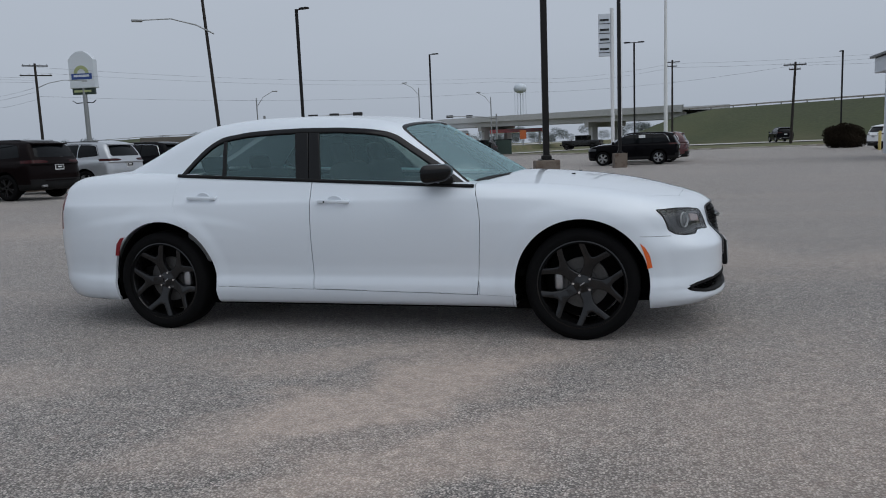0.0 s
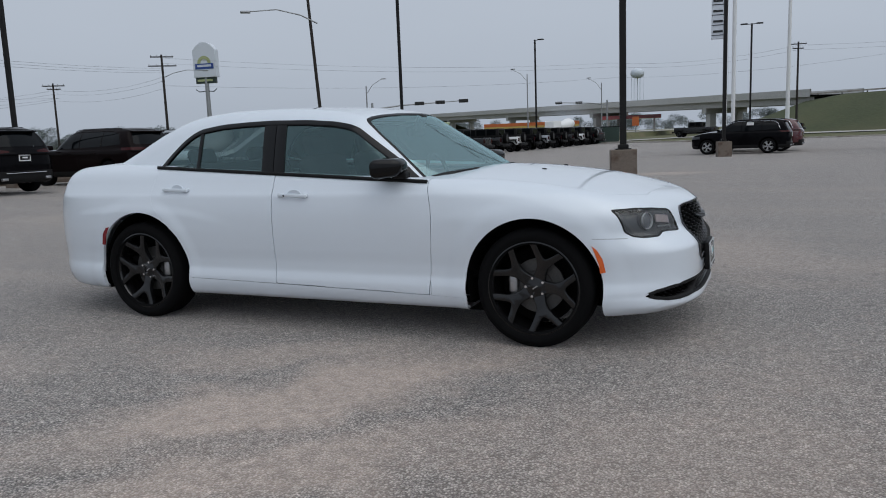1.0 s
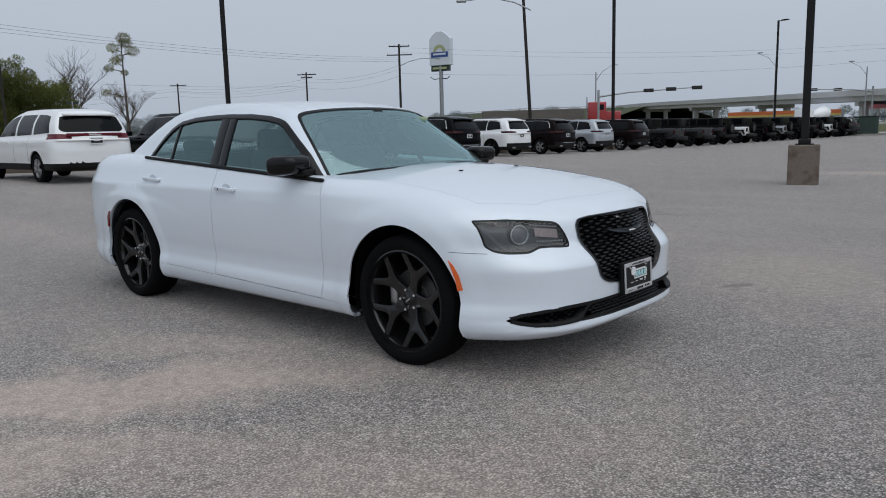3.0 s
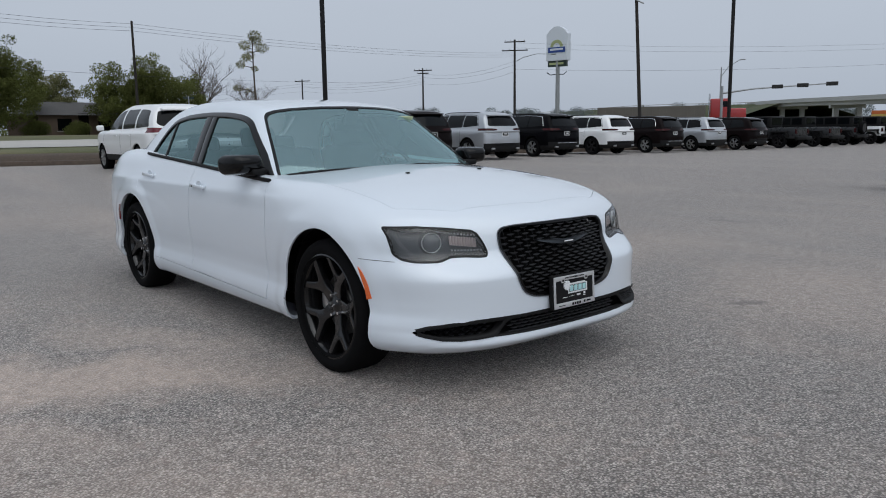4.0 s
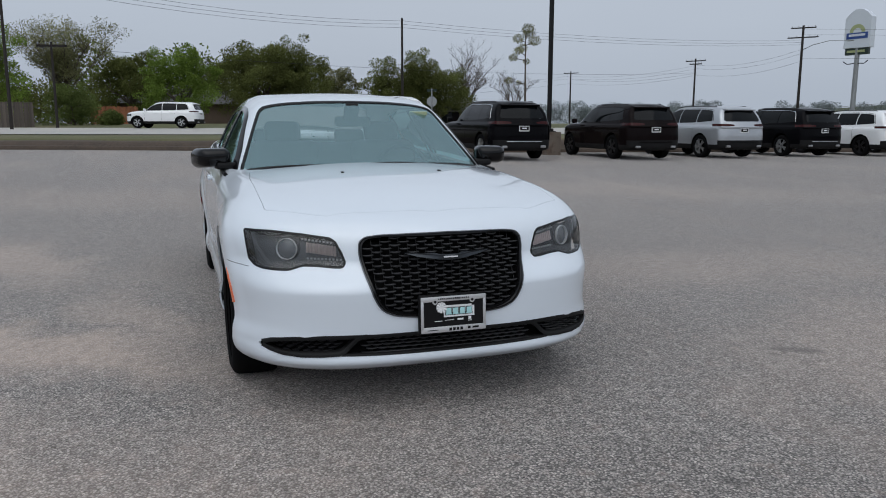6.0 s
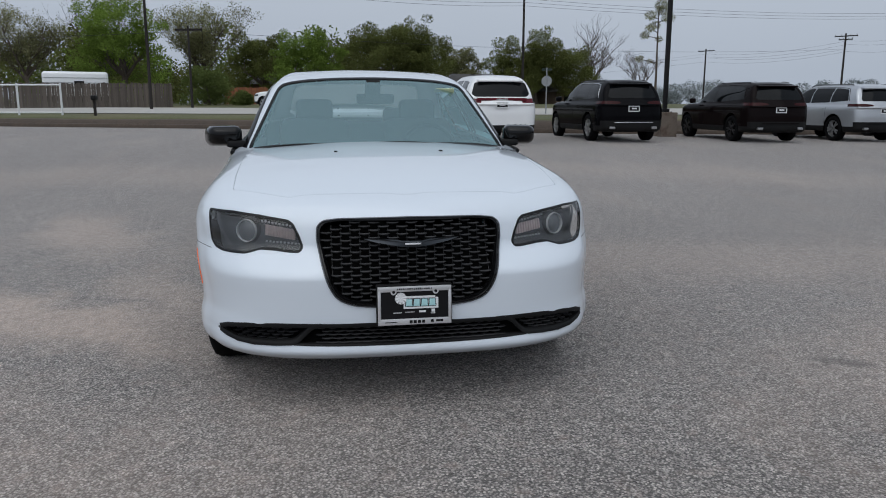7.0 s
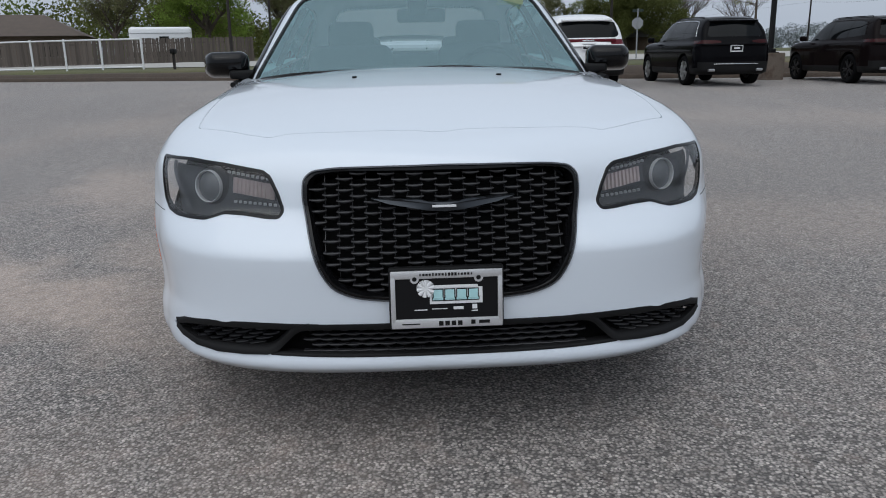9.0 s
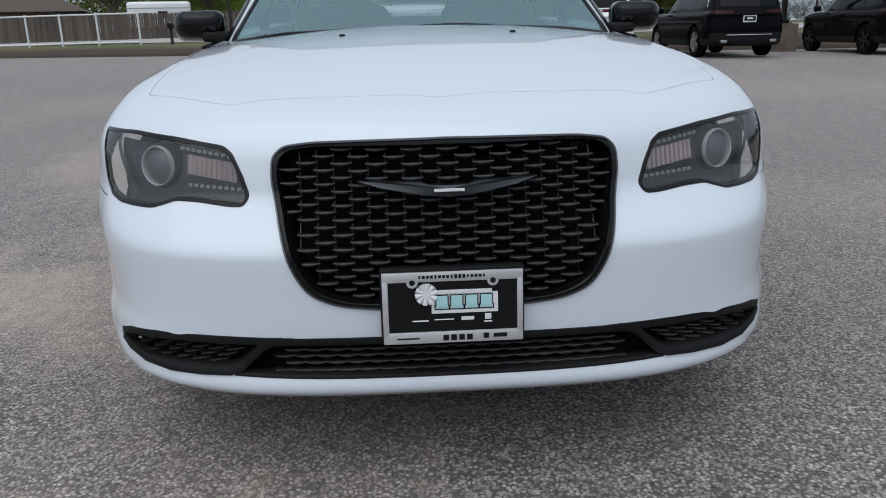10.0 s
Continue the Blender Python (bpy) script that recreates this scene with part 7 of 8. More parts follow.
def signal_mast(x, y, z_arm, length, turn, heads):
    z = ground_z(x, y)
    s = empty("traffic_signal", pose(x, y, z, 0, 0, turn))
    tagged(s, "traffic signal mast arm with dark signal heads", "traffic signal", "traffic signals")
    bm = bmesh.new()
    tube(bm, (0, 0, -0.2), (0, 0, z_arm - z + 0.4), 0.16, 0.14, 12)
    part("mast", bm, POLE_GALV, s, "", True)
    bm = pipe([(0, 0, z_arm - z - 0.4), (length * 0.3, 0, z_arm - z), (length, 0, z_arm - z + 0.35)], 0.11, 0.06, 8)
    part("mast_arm", bm, POLE_GALV, s, "", True)
    for d in heads:
        bm = bmesh.new()
        box(bm, (length * d, -0.12, z_arm - z + 0.30 * d), (1.15, 0.30, 0.42), 0.04)
        h = part("signal_head", bm, SIGNAL_BLACK, s, "dark signal head")
        for k in (-0.36, 0, 0.36):
            bm = bmesh.new()
            tube(bm, (length * d + k, -0.27, z_arm - z + 0.30 * d), (length * d + k, -0.45, z_arm - z + 0.30 * d), 0.15, 0.15, 12)
            part("visor", bm, SIGNAL_BLACK, h)


signal_mast(-42.8, 77.5, 5.3, 11.5, 28, (0.50, 0.72, 0.97))
signal_mast(-24.0, 124.5, 6.0, 8.5, 188, (0.55, 0.95))


def pylon():
    s = empty("dealer_pylon", pose(-1.75, 58.2, 0, 0, 0, 8))
    tagged(s, "tall pylon sign with pale panels on white poles", "sign")
    for k in (0.55, 1.15):
        bm = bmesh.new()
        tube(bm, (k, 0, 0), (k, 0, 11.6), 0.15, 0.15, 12)
        part("pole", bm, POLE_WHITE, s, "white pole", True)
    bm = boxes(((-0.05, 0, 9.55), (0.9, 0.35, 3.3)), bevel=0.02)
    p = part("panel", bm, SIGN_WHITE, s, "pale grey panel")
    for k in range(4):
        bm = boxes(((-0.05, -0.19, 10.7 - 0.75 * k), (0.7, 0.03, 0.16)))
        part("word_bar", bm, PAINT_GREY, p, "dark bar")
        bm = boxes(((-0.05, -0.19, 10.42 - 0.75 * k), (0.9, 0.03, 0.05)))
        part("joint", bm, PAINT_GREY, p)


pylon()


def flagpole():
    s = empty("flagpole", pose(3.4, 90.0, ground_z(3.4, 90), 0, 0, 0))
    tagged(s, "tall slim white flagpole beyond the lot", "flagpole")
    bm = bmesh.new()
    tube(bm, (0, 0, 0), (0, 0, 26), 0.24, 0.12, 14)
    part("pole", bm, POLE_WHITE, s, "", True)


flagpole()


def water_tower():
    s = empty("water_tower", pose(-97, 587, 0))
    tagged(s, "distant pale water tower on legs", "water tower")
    prof = [(0.0, 46.9), (2.6, 46.4), (4.5, 45.0), (5.05, 43.5), (5.05, 42.4), (4.3, 40.7), (2.2, 39.6), (0.0, 39.3)]
    bm = lathe(prof, 24, "z")
    part("tank", bm, TOWER, s, "pale tank", True, 60)
    for k in range(6):
        a = radians(60 * k + 15)
        bm = bmesh.new()
        tube(bm, (4.6 * math.cos(a), 4.6 * math.sin(a), 0), (4.2 * math.cos(a), 4.2 * math.sin(a), 41.5), 0.15, n=6)
        part("leg", bm, TOWER, s)
    bm = bmesh.new()
    tube(bm, (0, 0, 0), (0, 0, 41), 0.4, n=8)
    part("riser", bm, TOWER, s)


# distance haze is mixed into this steel's colour
TOWER = material("hazy_pale_steel", (0.56, 0.61, 0.67), 0.6, vary=0.05)
water_tower()


def overpass():
    """A girder bridge on piers, then an earth bank with a guard rail."""
    a, b = Vector((-152, 298, 0)), Vector((11.6, 146.5, 0))
    d = (b - a).normalized()
    n = Vector((-d.y, d.x, 0))
    s = empty("overpass", Matrix())
    tagged(s, "long pale concrete highway overpass on square piers", "bridge")
    span = (b - a).length
    def strip(name, lo, hi, off, mat, lab=""):
        bm = bmesh.new()
        prev = None
        for t in spread(-0.04, 1.0, 16):
            p = a + d * (span * t)
            z = zdeck(t)
            row = [bm.verts.new(p + n * off[0] + Vector((0, 0, z + lo))), bm.verts.new(p + n * off[0] + Vector((0, 0, z + hi))), bm.verts.new(p + n * off[1] + Vector((0, 0, z + hi))), bm.verts.new(p + n * off[1] + Vector((0, 0, z + lo)))]
            if prev:
                for k in range(4):
                    bm.faces.new((prev[k], prev[(k + 1) % 4], row[(k + 1) % 4], row[k]))
            prev = row
        part(name, bm, mat, s, lab)
    zdeck = curve([-1, 0, 0.45, 1.0], [9.5, 9.6, 8.2, 6.1])
    strip("girder", -1.55, -0.35, (-5.6, 5.6), BRIDGE, "pale girders")
    strip("deck", -0.35, 0.0, (-6.6, 6.6), BRIDGE)
    strip("parapet", 0.0, 0.95, (-6.6, -6.3), BRIDGE, "pale parapet")
    strip("parapet", 0.0, 0.95, (6.3, 6.6), BRIDGE)
    for t in (0.1, 0.30, 0.50, 0.70, 0.88):
        p = a + d * (span * t)
        z = float(zdeck(t)) - 1.55
        bm = bmesh.new()
        turn = Matrix.Rotation(math.atan2(d.y, d.x), 4, "Z")
        box(bm, p + Vector((0, 0, z - 0.5)), (1.3, 11.0, 1.0), 0.05, turn)
        for k in (-3.6, 3.6):
            box(bm, p + n * k + Vector((0, 0, (z - 1) / 2)), (1.2, 1.6, z - 1), 0.05, turn)
        part("pier", bm, BRIDGE, s, "square concrete pier")
    # the bank on the far side of the road, falling away to the west
    line = [Vector(q) for q in ((-132, 279, 9.3), (-152, 298, 9.6), (-208, 298, 10.3), (-290, 336, 10.4), (-420, 400, 9.0), (-640, 500, 6.0))]
    far, top_line = [], []
    for p, q in zip(line, line[1:]):
        side = Vector((-(q - p).y, (q - p).x, 0)).normalized()
        for t in spread(0, 1, 7)[:-1]:
            c = p.lerp(q, t)
            g = Vector((c.x, c.y, 0))
            far.append([tuple(g + side * 34 + Vector((0, 0, -0.1))), tuple(g + side * 20 + Vector((0, 0, c.z * 0.5))), tuple(g + side * 7 + Vector((0, 0, c.z * 0.96))), tuple(g + side * 5 + Vector((0, 0, c.z))), tuple(g - side * 7 + Vector((0, 0, c.z))), tuple(g - side * 34 + Vector((0, 0, -0.1)))])
            top_line.append(g + side * 5.2 + Vector((0, 0, c.z + 0.65)))
    far_rail = empty("guard_rail", Matrix())
    tagged(far_rail, "grey guard rail on top of the far bank", "guard rail")
    part("rail", pipe(top_line[6:], 0.16, n=4), CONCRETE, far_rail)
    for p in top_line[6::2]:
        bm = boxes(((p.x, p.y, p.z - 0.35), (0.25, 0.25, 0.8)))
        part("post", bm, CREOSOTE, far_rail)
    tagged(sheet("embankment", far, EMBANK), "grassy highway embankment beyond the parked row", "embankment", kind="structure")
    # the bank
    e = Vector((130, 62, 0))
    d2 = (e - b).normalized()
    n2 = Vector((-d2.y, d2.x, 0))
    rows = []
    for t in spread(-0.06, 1.3, 30):
        p = b + (e - b) * t
        top = 5.9 + 0.35 * t
        if t < 0:
            top = 5.9 + t * 60
        wob = 0.25 * math.sin(t * 23)
        rows.append([tuple(p - n2 * (24 + wob) + Vector((0, 0, -0.05))), tuple(p - n2 * (17 + wob) + Vector((0, 0, top * 0.32))), tuple(p - n2 * 7.5 + Vector((0, 0, top * 0.93))), tuple(p - n2 * 5.5 + Vector((0, 0, top))), tuple(p + n2 * 6 + Vector((0, 0, top))), tuple(p + n2 * 24 + Vector((0, 0, -0.05)))])
    tagged(sheet("embankment", rows, EMBANK), "grassy highway embankment", "embankment", kind="structure")
    g = empty("guard_rail", Matrix())
    tagged(g, "grey guard rail along the bank", "guard rail")
    pts = [b + (e - b) * t - n2 * 5.6 + Vector((0, 0, 5.9 + 0.35 * t + 0.34)) for t in spread(-0.02, 1.25, 20)]
    bm = pipe(pts, 0.15, n=4)
    part("rail", bm, CONCRETE, g)
    for k in range(0, 40):
        p = b + (e - b) * (k / 34) - n2 * 5.5 + Vector((0, 0, 5.9 + 0.35 * k / 34))
        bm = boxes(((p.x, p.y, p.z + 0.13), (0.15, 0.15, 0.5)))
        part("post", bm, CREOSOTE, g)


overpass()


def bollard():
    s = empty("bollard", pose(14.9, 45.0, 0))
    tagged(s, "faded yellow steel bollard", "bollard")
    bm = lathe([(0.0, 1.15), (0.06, 1.13), (0.085, 1.08), (0.085, 0.0)], 14, "z")
    part("post", bm, material("faded_yellow", (0.50, 0.40, 0.14), 0.6, vary=0.15), s, "", True)


bollard()


def canopy():
    s = empty("canopy", pose(0, 0, 0))
    tagged(s, "white canopy corner on a square column", "canopy")
    bm = boxes(((13.55, 38.0, 2.1), (0.45, 0.45, 4.2)), bevel=0.02)
    part("column", bm, SIGN_WHITE, s, "white square column")
    bm = boxes(((20.0, 34.6, 4.45), (14.2, 8.0, 0.75)), bevel=0.04)
    part("fascia", bm, SIGN_WHITE, s, "white fascia")
    bm = boxes(((20.0, 34.6, 4.9), (14.6, 8.4, 0.12)), bevel=0.02)
    part("roof_edge", bm, PAINT_GREY, s)
    bm = boxes(((21.5, 30.0, 2.1), (11, 0.4, 4.0)))
    part("wall", bm, SIGN_WHITE, s)


canopy()


def lorry():
    """A red tractor with a long grey trailer on the frontage road."""
    m = pose(-43.6, 81.4, ground_z(-43, 81), 0, 0, 30)
    s = empty("lorry", m)
    tagged(s, "red lorry cab with a long grey open trailer", "lorry")
    RED = material("lorry_red", (0.33, 0.02, 0.022), 0.35, coat=0.6, vary=0.08)
    GREY = material("ribbed_trailer_grey", (0.12, 0.108, 0.095), 0.7, vary=0.2, scale=1)
    bm = bmesh.new()
    box(bm, (-1.4, 0, 2.25), (2.2, 2.3, 2.3), 0.15, None, 3)
    box(bm, (0.5, 0, 1.65), (1.9, 1.9, 1.2), 0.15, None, 3)
    part("cab", bm, RED, s, "red cab", True)
    bm = boxes(((-0.33, 0, 2.75), (0.06, 1.9, 0.75)), bevel=0.02)
    part("windscreen", bm, DARK_GLASS, s)
    for k in (-1, 1):
        bm = boxes(((-1.0, k * 1.16, 2.75), (0.8, 0.03, 0.65)), bevel=0.01)
        part("window", bm, DARK_GLASS, s)
        bm = bmesh.new()
        tube(bm, (-2.65, k * 0.95, 1.0), (-2.65, k * 0.95, 4.0), 0.09, n=10)
        part("exhaust_stack", bm, CHROME, s, "chrome exhaust stack", True)
    bm = bmesh.new()
    box(bm, (-9.4, 0, 1.95), (12.6, 2.5, 1.4), 0.04)
    t = part("trailer", bm, GREY, s, "grey ribbed trailer")
    for k in range(16):
        for e in (-1, 1):
            bm = boxes(((-3.5 - 0.8 * k, e * 1.28, 1.95), (0.10, 0.06, 1.36)))
            part("rib", bm, GREY, t)
    for x in (0.6, -3.4, -4.7, -13.0, -14.3):
        for e in (-1, 1):
            bm = lathe(tyre_profile(0.5, 0.3, 0.3), 20)
            bmesh.ops.translate(bm, vec=(x, e * 1.0, 0.5), verts=bm.verts)
            part("wheel", bm, RUBBER, s, "", True)


lorry()


def roadside_shop():
    s = empty("filling_station", pose(-62, 190, 0, 0, 0, 10))
    tagged(s, "distant low shop with orange and red fascia", "shop")
    ORANGE = material("orange_fascia", (0.48, 0.12, 0.03), 0.6, vary=0.1)
    bm = boxes(((5, 0, 2.0), (24, 12, 4.0)))
    part("wall", bm, SIGN_WHITE, s, "pale wall")
    bm = boxes(((5, -6.2, 3.75), (24.4, 0.5, 0.8)))
    part("fascia", bm, ORANGE, s, "orange fascia")
    bm = boxes(((5, -6.2, 3.1), (24.4, 0.4, 0.5)))
    part("fascia_band", bm, material("yellow_fascia", (0.50, 0.36, 0.10), 0.6, vary=0.1), s, "yellow band under the fascia")
    for k in range(5):
        bm = boxes(((-4.2 + 4.6 * k, -6.1, 1.4), (3.2, 0.2, 2.4)))
        part("window", bm, DARK_GLASS, s)
    bm = boxes(((30, -6, 4.4), (14, 9, 0.9)))
    part("canopy", bm, PAINT_RED, s, "red canopy")
    for k in (24.5, 35.5):
        bm = boxes(((k, -6, 2.0), (0.5, 0.5, 4.0)))
        part("canopy_column", bm, POLE_WHITE, s)
    t = empty("roadside_sign", pose(-24, 152, 0, 0, 0, 5))
    tagged(t, "small orange roadside sign", "sign")
    bm = boxes(((0, 0, 3.0), (1.3, 0.3, 1.8)))
    part("panel", bm, ORANGE, t)
    bm = boxes(((0, 0, 0.9), (0.3, 0.3, 1.8)))
    part("post", bm, POLE_GALV, t)


roadside_shop()


def mixer_lorry():
    s = empty("mixer_lorry", pose(-31.0, 122.0, 0.35, 0, 0, 238))
    tagged(s, "concrete mixer lorry with a white drum", "lorry")
    bm = lathe([(0.0, 1.5), (0.6, 1.45), (1.0, 0.8), (1.05, 0.1), (0.8, -1.0), (0.45, -1.5), (0.0, -1.55)], 20)
    bmesh.ops.transform(bm, matrix=Matrix.Translation((-0.8, 0, 2.2)) @ Matrix.Rotation(radians(90), 4, "Z") @ Matrix.Rotation(radians(12), 4, "X"), verts=bm.verts)
    part("drum", bm, PAINT_WHITE, s, "white drum", True)
    bm = boxes(((2.2, 0, 1.9), (1.7, 2.3, 2.0)), bevel=0.1)
    part("cab", bm, PAINT_WHITE, s, "white cab")
    bm = boxes(((-0.6, 0, 0.9), (6.5, 1.2, 0.3)))
    part("chassis", bm, DARK_VOID, s)
    for x in (2.4, -1.6, -2.9):
        for e in (-1, 1):
            bm = lathe(tyre_profile(0.5, 0.32, 0.3), 18)
            bmesh.ops.translate(bm, vec=(x, e * 1.0, 0.5), verts=bm.verts)
            part("wheel", bm, RUBBER, s, "", True)


mixer_lorry()


def bin_skip():
    s = empty("skip_bin", pose(-14.8, 80.0, ground_z(-14.8, 80), 0, 0, 10))
    tagged(s, "dark green steel waste skip by the verge", "skip")
    G = material("skip_green", (0.03, 0.055, 0.045), 0.6, vary=0.2)
    bm = bmesh.new()
    box(bm, (0, 0, 0.9), (2.6, 1.8, 1.7), 0.03)
    b = part("bin", bm, G, s)
    for k in range(6):
        bm = boxes(((-1.1 + 0.44 * k, -0.93, 0.9), (0.1, 0.08, 1.6)))
        part("rib", bm, G, b)
    bm = boxes(((0, 0, 1.79), (2.7, 1.9, 0.08)))
    part("lid", bm, BLACK_MATT, s)


bin_skip()
# ---- trees, fences, houses to the west ----
BARK = material("grey_brown_bark", (0.085, 0.068, 0.055), 0.95, vary=0.3, scale=3, fine=22, bump=0.02)


def leaf_material(name, colour, tone, scale=0.35):
    """Thin leaves that let light through, with patches of lighter growth and a tone for each leaf."""
    m = bpy.data.materials.new(name)
    m.use_nodes = True
    n, l = m.node_tree.nodes, m.node_tree.links
    n.remove(n["Principled BSDF"])
    at, noise, geo = n.new("ShaderNodeTexCoord"), n.new("ShaderNodeTexNoise"), n.new("ShaderNodeNewGeometry")
    noise.inputs["Scale"].default_value, noise.inputs["Detail"].default_value = scale, 3.0
    l.new(at.outputs["Object"], noise.inputs["Vector"])
    patch, each, mul, col = n.new("ShaderNodeMapRange"), n.new("ShaderNodeMapRange"), n.new("ShaderNodeMath"), n.new("ShaderNodeVectorMath")
    for node, src, a, b, lo, hi in ((patch, noise.outputs["Fac"], 0.32, 0.68, 0.62, 1.38), (each, geo.outputs["Random Per Island"], 0.0, 1.0, 1 - tone, 1 + tone)):
        for key, v in (("From Min", a), ("From Max", b), ("To Min", lo), ("To Max", hi)):
            node.inputs[key].default_value = v
        l.new(src, node.inputs[0])
    mul.operation, col.operation = "MULTIPLY", "SCALE"
    l.new(patch.outputs[0], mul.inputs[0])
    l.new(each.outputs[0], mul.inputs[1])
    col.inputs[0].default_value = colour
    l.new(mul.outputs[0], col.inputs["Scale"])
    face, thin, mix = n.new("ShaderNodeBsdfDiffuse"), n.new("ShaderNodeBsdfTranslucent"), n.new("ShaderNodeMixShader")
    mix.inputs[0].default_value = 0.42
    for sh in (face, thin):
        l.new(col.outputs[0], sh.inputs["Color"])
    l.new(face.outputs[0], mix.inputs[1])
    l.new(thin.outputs[0], mix.inputs[2])
    l.new(mix.outputs[0], n["Material Output"].inputs["Surface"])
    return m


LEAF_OAK = leaf_material("dark_oak_leaf", (0.122, 0.136, 0.046), 0.22)
LEAF_MID = leaf_material("mid_green_leaf", (0.125, 0.158, 0.052), 0.25)
LEAF_SPRING = leaf_material("bright_spring_leaf", (0.175, 0.25, 0.052), 0.25)
LEAF_OLIVE = leaf_material("olive_twig_leaf", (0.215, 0.215, 0.110), 0.3)
LEAF_DARK = leaf_material("brown_bush_leaf", (0.030, 0.024, 0.018), 0.3)


def branches(rng, base, height, spread_r, n, r0, depth=2, droop=0.0, reach=0.72):
    """A tapered trunk with limbs and twigs, and the ends of the twigs."""
    bm = bmesh.new()
    ends = []

    def limb(p, d, length, r, level):
        length *= reach if level == 1 else 1.0
        pts, q, v = [p], Vector(p), Vector(d).normalized()
        steps = 4
        for k in range(steps):
            v = (v + Vector((rng.uniform(-0.22, 0.22), rng.uniform(-0.22, 0.22), rng.uniform(-0.08, 0.16) - droop))).normalized()
            q = q + v * (length / steps)
            pts.append(q.copy())
        prev = r
        for a, b, k in zip(pts, pts[1:], range(steps)):
            nr = r * (1 - 0.75 * (k + 1) / steps)
            tube(bm, a, b, prev, nr, 6 if level < 2 else 4, caps=False)
            prev = nr
        if level < depth:
            for k in range(n if level == 0 else 5):
                i = rng.randint(1, steps)
                out = Vector((rng.uniform(-1, 1), rng.uniform(-1, 1), rng.uniform(0.1, 0.9)))
                limb(pts[i], (v * 0.4 + out.normalized()), length * rng.uniform(0.45, 0.65), r * 0.45, level + 1)
        else:
            ends.extend(pts[1:])

    trunk_top = Vector(base) + Vector((rng.uniform(-0.3, 0.3), rng.uniform(-0.3, 0.3), height * 0.32))
    tube(bm, Vector(base) - Vector((0, 0, 0.2)), trunk_top, r0 * 1.25, r0 * 0.85, 10, caps=False)
    for k in range(n):
        a = 2 * math.pi * (k + rng.uniform(-0.3, 0.3)) / n
        limb(trunk_top - Vector((0, 0, rng.uniform(0, height * 0.08))), (math.cos(a) * spread_r / height * 1.5, math.sin(a) * spread_r / height * 1.5, 0.9), height * rng.uniform(0.42, 0.6), r0 * 0.6, 1)
    return bm, ends


def leaves(rng, clumps, count, size):
    """Small leaves scattered through uneven clumps: corners and faces."""
    c = np.array([q[0] for q in clumps], float)
    r = np.array([q[1] for q in clumps], float)
    picks = rng.choice(len(clumps), count, p=r ** 2 / (r ** 2).sum())
    d = rng.normal(size=(count, 3))
    d /= np.linalg.norm(d, axis=1)[:, None]
    rad = rng.uniform(0.35, 1.08, count) ** 0.7
    p = c[picks] + d * np.array([1.0, 1.0, 0.75]) * (r[picks] * rad)[:, None]
    a = rng.normal(size=(count, 3))
    a /= np.linalg.norm(a, axis=1)[:, None]
    b = np.cross(a, rng.normal(size=(count, 3)))
    b /= np.linalg.norm(b, axis=1)[:, None] + 1e-9
    k = (size * rng.uniform(0.6, 1.3, count))[:, None]
    v = np.stack([p - a * k, p + b * k * 0.5, p + a * k, p - b * k * 0.5], 1).reshape(-1, 3)
    return v, count


def crown_mesh(name, v, count, leaf, parent=None, label=""):
    me = bpy.data.meshes.new(name)
    me.vertices.add(count * 4)
    me.vertices.foreach_set("co", v.ravel())
    me.loops.add(count * 4)
    me.loops.foreach_set("vertex_index", np.arange(count * 4))
    me.polygons.add(count)
    me.polygons.foreach_set("loop_start", np.arange(0, count * 4, 4))
    me.update(calc_edges=True)
    me.materials.append(leaf)
    ob = new(name, me)
    if parent:
        ob.parent = parent
    if label:
        ob["label"] = label
    return ob


